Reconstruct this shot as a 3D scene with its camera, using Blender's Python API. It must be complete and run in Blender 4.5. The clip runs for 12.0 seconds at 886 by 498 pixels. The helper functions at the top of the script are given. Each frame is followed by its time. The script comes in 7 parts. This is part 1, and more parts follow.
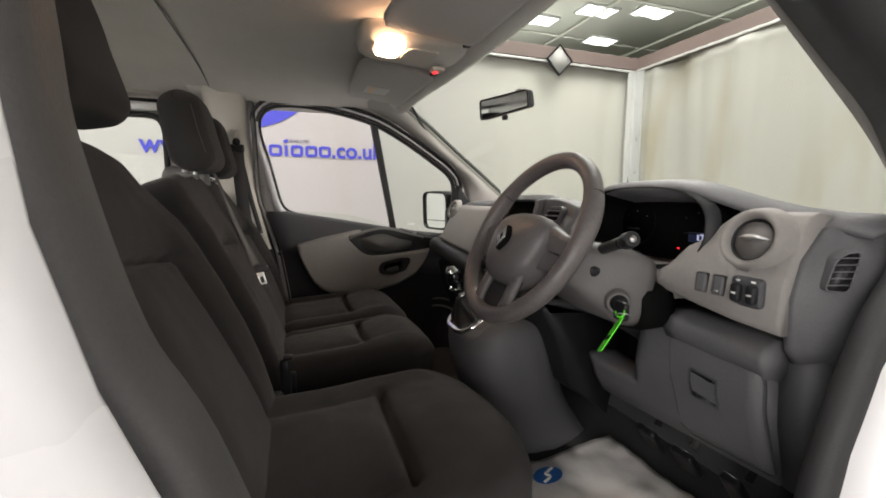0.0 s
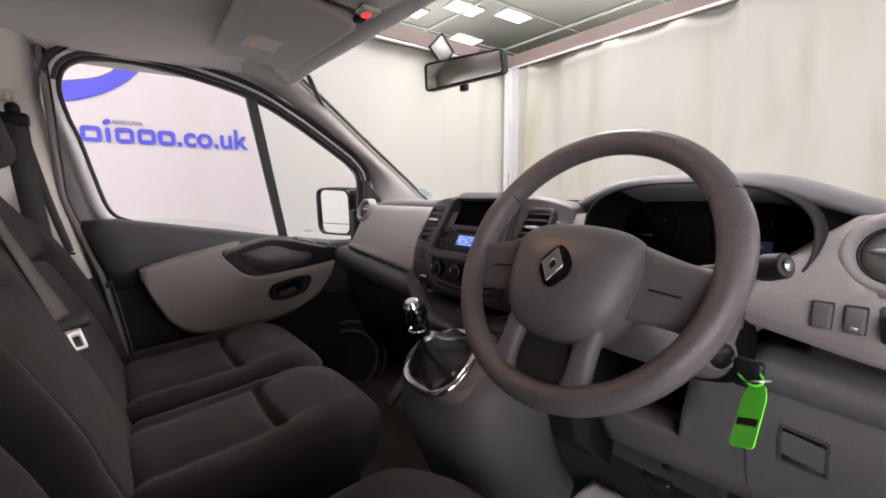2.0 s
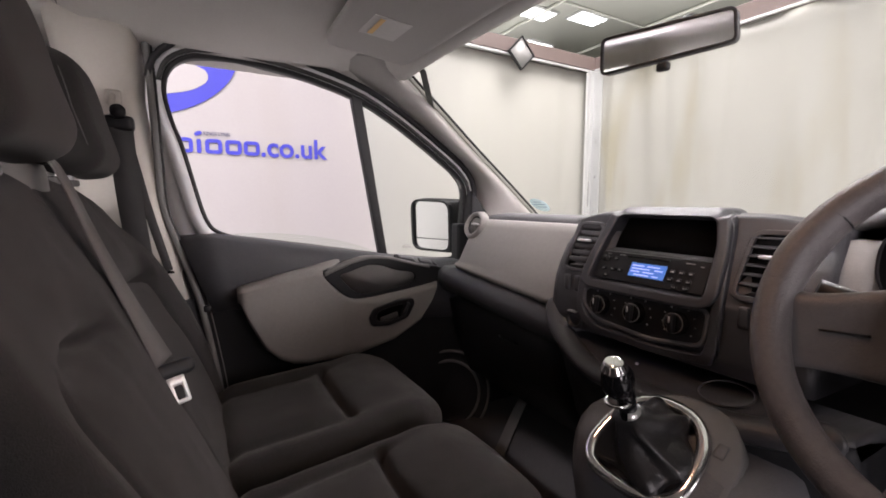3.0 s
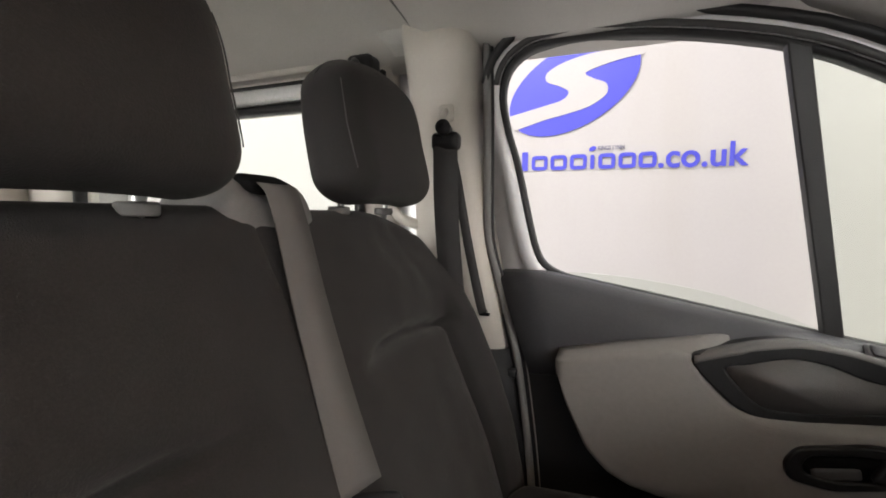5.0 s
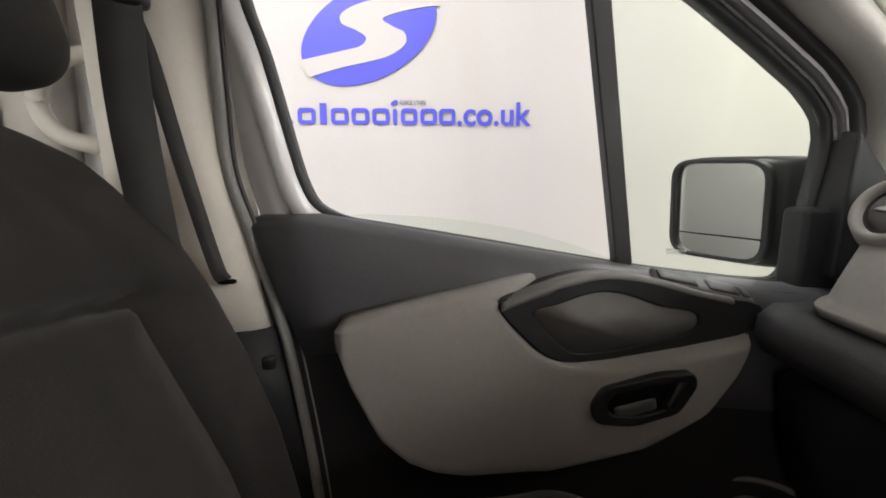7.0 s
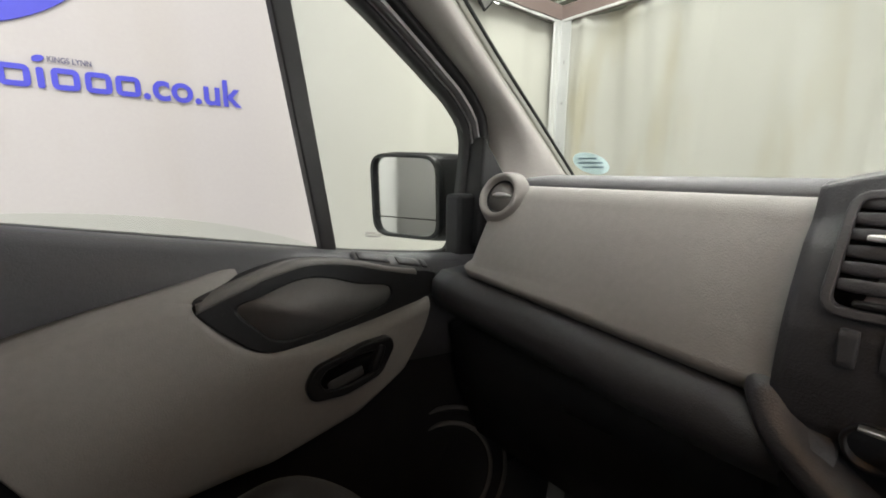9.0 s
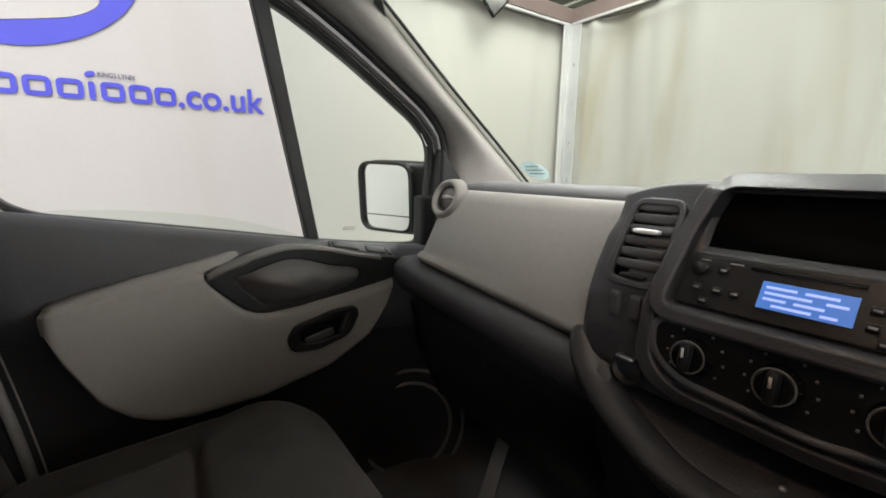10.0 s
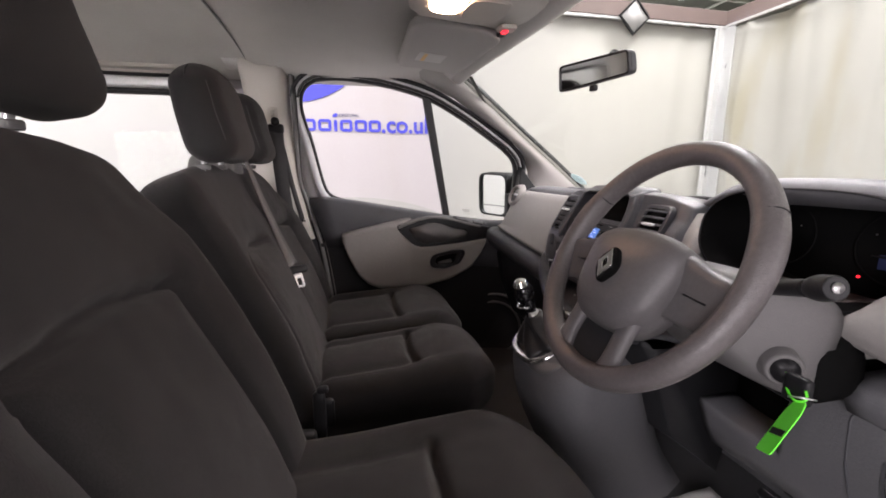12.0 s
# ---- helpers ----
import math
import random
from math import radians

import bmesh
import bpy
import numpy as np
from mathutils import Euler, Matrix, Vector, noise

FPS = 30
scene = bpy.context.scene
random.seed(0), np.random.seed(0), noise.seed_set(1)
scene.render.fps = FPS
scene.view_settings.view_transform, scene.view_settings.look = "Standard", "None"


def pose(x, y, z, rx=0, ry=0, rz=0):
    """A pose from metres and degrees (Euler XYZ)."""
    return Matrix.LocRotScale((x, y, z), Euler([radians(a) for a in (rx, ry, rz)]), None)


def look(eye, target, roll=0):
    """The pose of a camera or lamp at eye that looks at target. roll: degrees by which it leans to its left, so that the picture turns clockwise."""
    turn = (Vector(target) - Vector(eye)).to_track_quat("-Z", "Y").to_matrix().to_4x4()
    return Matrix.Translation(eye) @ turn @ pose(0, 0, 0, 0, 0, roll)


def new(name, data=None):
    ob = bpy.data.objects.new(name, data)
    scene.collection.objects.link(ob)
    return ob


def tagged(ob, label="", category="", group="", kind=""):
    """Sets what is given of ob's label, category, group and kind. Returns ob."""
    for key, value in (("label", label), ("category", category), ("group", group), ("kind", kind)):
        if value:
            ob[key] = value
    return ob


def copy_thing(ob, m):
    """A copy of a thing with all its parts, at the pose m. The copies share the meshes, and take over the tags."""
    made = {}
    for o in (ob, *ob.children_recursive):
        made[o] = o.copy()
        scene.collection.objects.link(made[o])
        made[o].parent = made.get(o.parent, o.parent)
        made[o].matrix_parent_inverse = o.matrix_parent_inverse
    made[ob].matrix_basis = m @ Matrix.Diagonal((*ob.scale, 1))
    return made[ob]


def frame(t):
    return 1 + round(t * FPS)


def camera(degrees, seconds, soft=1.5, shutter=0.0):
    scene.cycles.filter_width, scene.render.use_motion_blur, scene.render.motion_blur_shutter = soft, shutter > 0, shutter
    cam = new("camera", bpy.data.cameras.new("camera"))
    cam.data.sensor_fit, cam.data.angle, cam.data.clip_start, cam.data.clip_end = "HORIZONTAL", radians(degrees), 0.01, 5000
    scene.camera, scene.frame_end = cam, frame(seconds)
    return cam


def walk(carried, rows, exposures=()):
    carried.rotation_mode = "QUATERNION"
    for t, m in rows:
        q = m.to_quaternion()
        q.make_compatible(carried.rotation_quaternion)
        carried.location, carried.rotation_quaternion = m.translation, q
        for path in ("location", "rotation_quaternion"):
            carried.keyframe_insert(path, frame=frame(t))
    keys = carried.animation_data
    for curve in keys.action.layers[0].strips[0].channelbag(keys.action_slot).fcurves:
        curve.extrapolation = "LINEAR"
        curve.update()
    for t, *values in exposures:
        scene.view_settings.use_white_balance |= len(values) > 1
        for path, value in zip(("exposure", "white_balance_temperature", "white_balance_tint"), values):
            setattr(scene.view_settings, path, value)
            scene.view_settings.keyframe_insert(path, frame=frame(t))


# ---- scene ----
cam = camera(92.9, 12.0, soft=1.8)
PATH = [
    (0, (-0.044, -1.165, 1.438), (0.632, 0.701, 1.194), 0.1),
    (0.5, (-0.019, -0.979, 1.432), (0.831, 0.813, 1.175), -0.1),
    (1, (-0.026, -0.853, 1.437), (0.993, 0.847, 1.171), -0.2),
    (1.5, (-0.039, -0.792, 1.443), (1.111, 0.821, 1.169), -0.4),
    (2, (-0.059, -0.742, 1.448), (1.154, 0.825, 1.18), -0.4),
    (2.5, (-0.088, -0.616, 1.457), (1.118, 0.959, 1.203), -0.3),
    (3, (-0.1, -0.444, 1.457), (0.902, 1.272, 1.236), -0.2),
    (3.5, (-0.097, -0.311, 1.499), (0.477, 1.595, 1.304), 0.1),
    (3.7, (-0.08, -0.266, 1.51), (0.277, 1.694, 1.326), -0.2),
    (5.3, (0.071, -0.017, 1.483), (-0.768, 1.79, 1.308), 1.0),
    (5.5, (0.073, 0.001, 1.476), (-0.802, 1.79, 1.293), 1.2),
    (6, (0.081, 0.086, 1.435), (-0.689, 1.921, 1.233), 1.0),
    (6.5, (0.082, 0.154, 1.42), (-0.3, 2.101, 1.17), 0.6),
    (7, (0.092, 0.195, 1.418), (0.208, 2.168, 1.116), -0.2),
    (7.5, (0.11, 0.212, 1.421), (0.679, 2.096, 1.069), -0.6),
    (7.7, (0.108, 0.222, 1.421), (0.841, 2.048, 1.063), -0.4),
    (9.3, (0.144, 0.107, 1.427), (1.39, 1.63, 1.069), 0.6),
    (9.5, (0.16, 0.058, 1.431), (1.383, 1.596, 1.06), 0.1),
    (10, (0.125, -0.083, 1.446), (1.262, 1.52, 1.076), 0.6),
    (10.5, (0.062, -0.307, 1.475), (1.039, 1.394, 1.082), -0.2),
    (11, (0.005, -0.502, 1.498), (0.798, 1.293, 1.11), -0.1),
    (11.5, (-0.008, -0.698, 1.494), (0.61, 1.165, 1.109), 0.0),
    (12, (-0.005, -0.936, 1.491), (0.442, 0.977, 1.114), 0.1),
]
EXPOSURES = [
    (0.0, 0.28, 6550, 13),
    (1.0, 0.64, 6350, 22),
    (2.0, 0.58, 6350, 24),
    (3.5, 0.50, 6400, 25),
    (5.5, 0.66, 6450, 10),
    (6.5, 0.66, 6450, 8),
    (7.5, 0.48, 6450, 17),
    (9.5, 0.42, 6400, 9),
    (11.0, 0.50, 6300, 15),
    (12.0, 0.70, 6300, 23),
]
walk(cam, [(t, look(eye, target, roll)) for t, eye, target, roll in PATH], EXPOSURES)

# ---- light ----
world = bpy.data.worlds.new("world")
scene.world = world
world.use_nodes = True
world.node_tree.nodes["Background"].inputs[0].default_value = (0.92, 0.95, 1.0, 1)
world.node_tree.nodes["Background"].inputs[1].default_value = 0.25


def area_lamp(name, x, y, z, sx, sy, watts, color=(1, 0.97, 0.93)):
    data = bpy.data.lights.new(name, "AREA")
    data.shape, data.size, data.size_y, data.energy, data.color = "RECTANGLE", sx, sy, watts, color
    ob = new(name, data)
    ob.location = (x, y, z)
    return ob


# added fill: unseen overhead banks that brighten the booth and the rear
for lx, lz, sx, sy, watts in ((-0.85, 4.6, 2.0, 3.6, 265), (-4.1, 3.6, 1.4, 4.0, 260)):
    area_lamp("fill_bank", lx, 0.0, lz, sx, sy, watts)
# added fill rows, unseen, by the side where the driver's door stands open
side_fill = area_lamp("fill_row", -2.3, -3.9, 2.0, 3.0, 1.8, 135)
side_fill.matrix_world = look((-2.3, -3.9, 2.0), (0.6, -0.5, 1.3))
side_fill_front = area_lamp("fill_row", 1.7, -4.2, 2.2, 2.4, 1.4, 25)
side_fill_front.matrix_world = look((1.7, -4.2, 2.2), (-0.1, -0.4, 1.2))
# added unseen fill for the dim far corner of the booth
corner = area_lamp("fill_bank", 3.2, 2.0, 4.5, 1.0, 1.2, 84)
# another added fill row, out of view on the beam over the curtain
front_fill = area_lamp("fill_row", 3.72, -2.3, 2.7, 2.4, 0.9, 75)
front_fill.matrix_world = look((3.72, -2.3, 2.7), (0.2, 0.5, 1.1))
# added round fill lights beyond the booth walls, hidden, to brighten the roof
for lx, ly in ((1.0, 6.6), (4.6, 6.8), (7.2, 3.0), (7.2, -1.5)):
    fill_point = bpy.data.lights.new("fill_lamp", "POINT")
    fill_point.energy, fill_point.shadow_soft_size, fill_point.color = 190, 0.25, (1, 0.98, 0.94)
    new("fill_lamp", fill_point).location = (lx, ly, 2.9)


# ---- materials ----
def material(name, color, rough=0.5, metal=0.0, vary=0.12, scale=30, bump=0.0, bump_scale=400, coat=0.0, stain=0.0, spec=0.5):
    """A surface with variation at two scales, fine relief and a little wear in its gloss."""
    m = bpy.data.materials.new(name)
    m.use_nodes = True
    nt = m.node_tree
    b = nt.nodes["Principled BSDF"]
    b.inputs["Roughness"].default_value, b.inputs["Metallic"].default_value = rough, metal
    b.inputs["Coat Weight"].default_value = coat
    b.inputs["Specular IOR Level"].default_value = spec
    tc = nt.nodes.new("ShaderNodeTexCoord")
    fine, wide = nt.nodes.new("ShaderNodeTexNoise"), nt.nodes.new("ShaderNodeTexNoise")
    fine.inputs["Scale"].default_value, wide.inputs["Scale"].default_value = scale * 8, scale * 0.25
    fine.inputs["Detail"].default_value = wide.inputs["Detail"].default_value = 4
    for n in (fine, wide):
        nt.links.new(tc.outputs["Object"], n.inputs["Vector"])
    add = nt.nodes.new("ShaderNodeMath")
    add.operation = "ADD"
    nt.links.new(fine.outputs["Fac"], add.inputs[0])
    nt.links.new(wide.outputs["Fac"], add.inputs[1])
    ramp = nt.nodes.new("ShaderNodeMapRange")
    ramp.inputs["From Min"].default_value, ramp.inputs["From Max"].default_value = 0.6, 1.4
    ramp.inputs["To Min"].default_value, ramp.inputs["To Max"].default_value = 1 - vary, 1 + vary
    nt.links.new(add.outputs[0], ramp.inputs["Value"])
    mul = nt.nodes.new("ShaderNodeVectorMath")
    mul.operation = "SCALE"
    mul.inputs[0].default_value = color
    nt.links.new(ramp.outputs[0], mul.inputs["Scale"])
    out = mul.outputs[0]
    if stain:
        st = nt.nodes.new("ShaderNodeTexNoise")
        st.inputs["Scale"].default_value, st.inputs["Detail"].default_value = 1.7, 8
        mp = nt.nodes.new("ShaderNodeMapping")
        mp.inputs["Scale"].default_value = (1.6, 1.6, 0.35)
        nt.links.new(tc.outputs["Object"], mp.inputs[0])
        nt.links.new(mp.outputs[0], st.inputs["Vector"])
        sr = nt.nodes.new("ShaderNodeMapRange")
        sr.inputs["From Min"].default_value, sr.inputs["From Max"].default_value = 0.52, 0.72
        sr.inputs["To Max"].default_value = stain
        nt.links.new(st.outputs["Fac"], sr.inputs["Value"])
        mix = nt.nodes.new("ShaderNodeMix")
        mix.data_type = "RGBA"
        mix.inputs["B"].default_value = (color[0] * 0.75, color[1] * 0.68, color[2] * 0.48, 1)
        nt.links.new(sr.outputs[0], mix.inputs["Factor"])
        nt.links.new(out, mix.inputs["A"])
        out = mix.outputs["Result"]
    nt.links.new(out, b.inputs["Base Color"])
    rr = nt.nodes.new("ShaderNodeMapRange")
    rr.inputs["From Min"].default_value, rr.inputs["From Max"].default_value = 0.3, 0.7
    rr.inputs["To Min"].default_value, rr.inputs["To Max"].default_value = max(rough - 0.08, 0.02), min(rough + 0.08, 1)
    nt.links.new(wide.outputs["Fac"], rr.inputs["Value"])
    nt.links.new(rr.outputs[0], b.inputs["Roughness"])
    if bump:
        grain = nt.nodes.new("ShaderNodeTexNoise")
        grain.inputs["Scale"].default_value, grain.inputs["Detail"].default_value = bump_scale, 3
        nt.links.new(tc.outputs["Object"], grain.inputs["Vector"])
        bp = nt.nodes.new("ShaderNodeBump")
        bp.inputs["Strength"].default_value, bp.inputs["Distance"].default_value = bump, 0.002
        nt.links.new(grain.outputs["Fac"], bp.inputs["Height"])
        nt.links.new(bp.outputs[0], b.inputs["Normal"])
    return m


def glow(name, color, strength):
    m = bpy.data.materials.new(name)
    m.use_nodes = True
    b = m.node_tree.nodes["Principled BSDF"]
    b.inputs["Base Color"].default_value = (*color, 1)
    b.inputs["Emission Color"].default_value, b.inputs["Emission Strength"].default_value = (*color, 1), strength
    b.inputs["Roughness"].default_value = 0.3
    return m


def glass(name, tint):
    m = bpy.data.materials.new(name)
    m.use_nodes = True
    b = m.node_tree.nodes["Principled BSDF"]
    b.inputs["Base Color"].default_value = (*tint, 1)
    b.inputs["Transmission Weight"].default_value, b.inputs["Roughness"].default_value, b.inputs["IOR"].default_value = 1, 0.0, 1.12
    return m


FABRIC = material("seat_fabric", (0.0245, 0.0226, 0.0222), 0.95, vary=0.25, scale=60, bump=0.5, bump_scale=900, spec=0.15)
FABRIC_SIDE = material("seat_side_fabric", (0.0215, 0.020, 0.0198), 0.95, vary=0.2, scale=60, bump=0.4, bump_scale=700, spec=0.15)
for cloth in (FABRIC, FABRIC_SIDE):     # the napped cloth shines at its edges
    sheen = cloth.node_tree.nodes["Principled BSDF"].inputs
    sheen["Sheen Weight"].default_value, sheen["Sheen Roughness"].default_value = 0.11, 0.45
    sheen["Sheen Tint"].default_value = (0.85, 0.82, 0.80, 1)
DARK = material("dark_grained_plastic", (0.014, 0.0145, 0.016), 0.5, vary=0.12, scale=25, bump=0.25, bump_scale=500, spec=0.25)
BLACK = material("black_plastic", (0.010, 0.010, 0.011), 0.4, vary=0.1, bump=0.1, spec=0.3)
MID = material("charcoal_dash_plastic", (0.088, 0.088, 0.093), 0.55, vary=0.12, scale=25, bump=0.3, bump_scale=450, spec=0.35)
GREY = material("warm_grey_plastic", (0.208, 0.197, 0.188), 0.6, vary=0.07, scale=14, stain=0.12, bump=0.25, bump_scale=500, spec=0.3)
LINING = material("headlining_cloth", (0.57, 0.55, 0.522), 0.95, vary=0.06, scale=30, bump=0.35, bump_scale=700, spec=0.1)
PILLAR = material("pale_pillar_trim", (0.50, 0.47, 0.425), 0.6, vary=0.04, scale=20, bump=0.2, bump_scale=500)
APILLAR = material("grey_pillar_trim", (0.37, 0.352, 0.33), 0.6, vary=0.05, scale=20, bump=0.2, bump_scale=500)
PAINT = material("white_paint", (0.70, 0.70, 0.71), 0.3, vary=0.02, scale=8, coat=0.6)
RUBBER = material("black_rubber_seal", (0.016, 0.016, 0.017), 0.6, vary=0.2, bump=0.2)
SEALGREY = material("grey_rubber_seal", (0.15, 0.148, 0.142), 0.6, vary=0.15, bump=0.2)
DARKSEAL = material("dark_grey_rubber_seal", (0.042, 0.041, 0.041), 0.6, vary=0.15, bump=0.2)
DOORTRIM = material("charcoal_door_plastic", (0.053, 0.054, 0.059), 0.48, vary=0.12, scale=25, bump=0.3, bump_scale=450, spec=0.35)
BOSS = material("dark_airbag_plastic", (0.088, 0.083, 0.084), 0.42, vary=0.14, scale=20, bump=0.3, bump_scale=500)
SHROUD = material("grey_column_plastic", (0.106, 0.102, 0.101), 0.55, vary=0.06, scale=20, bump=0.25, bump_scale=500)
GUIDE = material("grey_belt_outlet_plastic", (0.12, 0.115, 0.11), 0.55, vary=0.08, bump=0.2, bump_scale=500)
# near-black: draws the stitched seam together with the shade in its crease
SEAM = material("seam_and_crease_shade", (0.010, 0.0095, 0.009), 0.9, vary=0.1)
# near-black for dark parts, and to paint the shade of deep recesses
SLOT = material("matt_black_and_recess_shade", (0.004, 0.004, 0.004), 0.8, vary=0.1, spec=0.05)
LEATHER = material("worn_wheel_foam", (0.092, 0.083, 0.082), 0.36, vary=0.25, scale=22, bump=0.35, bump_scale=600)
CHROME = material("chrome", (0.8, 0.8, 0.8), 0.12, 1.0, vary=0.03)
PLATE = material("bright_zinc_plate", (0.85, 0.85, 0.86), 0.4, 0.5, vary=0.04)
STEEL = material("bare_steel", (0.55, 0.55, 0.55), 0.35, 1.0, vary=0.08)
BELT = material("grey_belt_webbing", (0.098, 0.090, 0.086), 0.8, vary=0.12, scale=80, bump=0.5, bump_scale=1500)
BELTDARK = material("black_belt_webbing", (0.03, 0.029, 0.029), 0.8, vary=0.12, scale=80, bump=0.5, bump_scale=1500)
CARPET = material("black_rubber_floor", (0.085, 0.085, 0.088), 0.55, vary=0.25, scale=30, bump=0.5, bump_scale=300, spec=0.15)
PAPER = material("paper_mat", (0.62, 0.6, 0.58), 0.85, vary=0.05, scale=15, bump=0.3, bump_scale=60)
WALL = material("white_pvc_sheet", (0.345, 0.333, 0.328), 0.6, vary=0.03, scale=6, stain=0.1, bump=0.1, bump_scale=12)
LIT_SHEET = material("light_graded_pvc_sheet", (0.345, 0.333, 0.328), 0.6, vary=0.03, scale=6, stain=0.1, bump=0.1, bump_scale=12)


def light_grade(m, x0, x1, color):
    """Grades the sheet lighter and creamier from x0 to x1, painting light into its colour."""
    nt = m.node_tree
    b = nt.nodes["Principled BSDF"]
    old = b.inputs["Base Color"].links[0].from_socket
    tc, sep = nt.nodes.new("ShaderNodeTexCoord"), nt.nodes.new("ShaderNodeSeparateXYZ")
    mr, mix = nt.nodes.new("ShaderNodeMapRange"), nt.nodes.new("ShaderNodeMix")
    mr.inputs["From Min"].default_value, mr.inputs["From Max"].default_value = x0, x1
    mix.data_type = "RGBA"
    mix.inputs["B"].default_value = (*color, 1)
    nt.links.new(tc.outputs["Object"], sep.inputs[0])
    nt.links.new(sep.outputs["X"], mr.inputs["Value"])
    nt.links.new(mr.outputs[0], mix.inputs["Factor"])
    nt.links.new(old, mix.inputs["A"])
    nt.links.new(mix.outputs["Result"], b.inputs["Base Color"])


# lightens the wall towards its dim corner by colour, in place of lamp light
light_grade(LIT_SHEET, 0.9, 2.4, (0.475, 0.463, 0.425))
CURTAIN = material("cream_pvc_curtain", (0.400, 0.390, 0.358), 0.55, vary=0.05, scale=6, stain=0.7, bump=0.5, bump_scale=7)
STICKER = material("thin_sticker_film", (0.55, 0.62, 0.63), 0.5, vary=0.15, scale=80)
film_nodes = STICKER.node_tree.nodes
lit, blend = film_nodes.new("ShaderNodeBsdfTranslucent"), film_nodes.new("ShaderNodeMixShader")
lit.inputs["Color"].default_value = (0.66, 0.74, 0.76, 1)
blend.inputs[0].default_value = 0.7
STICKER.node_tree.links.new(film_nodes["Principled BSDF"].outputs[0], blend.inputs[1])
STICKER.node_tree.links.new(lit.outputs[0], blend.inputs[2])
STICKER.node_tree.links.new(blend.outputs[0], film_nodes["Material Output"].inputs["Surface"])
BEAM = material("brown_painted_beam", (0.16, 0.117, 0.109), 0.6, vary=0.2, scale=10)
GALV = material("galvanised_post", (0.62, 0.62, 0.62), 0.45, 0.4, vary=0.12, scale=14)
CEILING = material("grey_roof_sheeting", (0.5, 0.5, 0.45), 0.7, vary=0.1, scale=4)
CONCRETE = material("painted_concrete", (0.5, 0.5, 0.49), 0.6, vary=0.15, scale=5, bump=0.2, bump_scale=60)
BLUE = material("blue_vinyl", (0.036, 0.040, 0.40), 0.45, vary=0.04)
PRINT = material("white_switch_print", (0.6, 0.6, 0.6), 0.5, vary=0.05)
DULLPRINT = material("worn_grey_button_print", (0.22, 0.22, 0.22), 0.5, vary=0.1)
GREYPRINT = material("grey_print", (0.07, 0.07, 0.13), 0.5)
GREEN = material("fluorescent_green_tag", (0.14, 0.9, 0.04), 0.45, vary=0.05)
RED = glow("red_switch_light", (1.0, 0.02, 0.03), 1.5)
DOME = glow("lit_dome_lens", (1.0, 0.60, 0.34), 26.0)
LCD = glow("blue_radio_display", (0.055, 0.155, 0.46), 0.5)
LCDW = glow("dial_marks", (0.40, 0.50, 0.9), 0.5)
DIM = glow("dim_digits", (0.6, 0.65, 0.9), 0.35)
TUBE = glow("rooflight_panel", (1.0, 0.99, 0.97), 4.0)
GLASS = glass("green_tinted_glass", (0.885, 0.94, 0.885))
MIRROR = material("mirror_silver", (0.9, 0.92, 0.92), 0.015, 1.0, vary=0.0)
MIRROR.node_tree.nodes["Principled BSDF"].inputs["Roughness"].default_value = 0.01
GLOSS = material("gloss_black_screen", (0.006, 0.006, 0.007), 0.08, vary=0.0)


# ---- mesh helpers ----
def root(name, place, label, category, group="", kind=""):
    ob = new(name)
    ob.location = place
    ob.empty_display_size = 0.05
    return tagged(ob, label, category, group, kind)


def part(name, bm, mat, parent=None, label="", smooth=True, bevel=0.0, subsurf=0, thick=0.0, angle=35):
    """Links a bmesh, given in world coordinates, as one mesh object under a thing or a part."""
    bmesh.ops.recalc_face_normals(bm, faces=bm.faces)
    me = bpy.data.meshes.new(name)
    bm.to_mesh(me)
    bm.free()
    me.materials.append(mat)
    if smooth:
        me.shade_smooth()
    ob = new(name, me)
    if parent:
        ob.parent = parent
        off = Vector(parent.location)
        if parent.parent:
            off = off + Vector(parent.parent.location)
        me.transform(Matrix.Translation(-off))
    if thick:
        md = ob.modifiers.new("thickness", "SOLIDIFY")
        md.thickness, md.offset = thick, 0
    if bevel:
        md = ob.modifiers.new("edges", "BEVEL")
        md.width, md.segments, md.limit_method, md.angle_limit = bevel, 3, "ANGLE", radians(angle)
        md.harden_normals = True
    if subsurf:
        md = ob.modifiers.new("smooth", "SUBSURF")
        md.levels = md.render_levels = subsurf
    if label:
        ob["label"] = label
    return ob


def thing(name, bm, mat, label, category, group="", kind="", **kw):
    return tagged(part(name, bm, mat, **kw), label, category, group, kind)


def box(c, s, bm=None):
    """A box from its centre and its sizes."""
    bm = bm or bmesh.new()
    bmesh.ops.create_cube(bm, size=1, matrix=Matrix.Translation(c) @ Matrix.Diagonal((*s, 1)))
    return bm


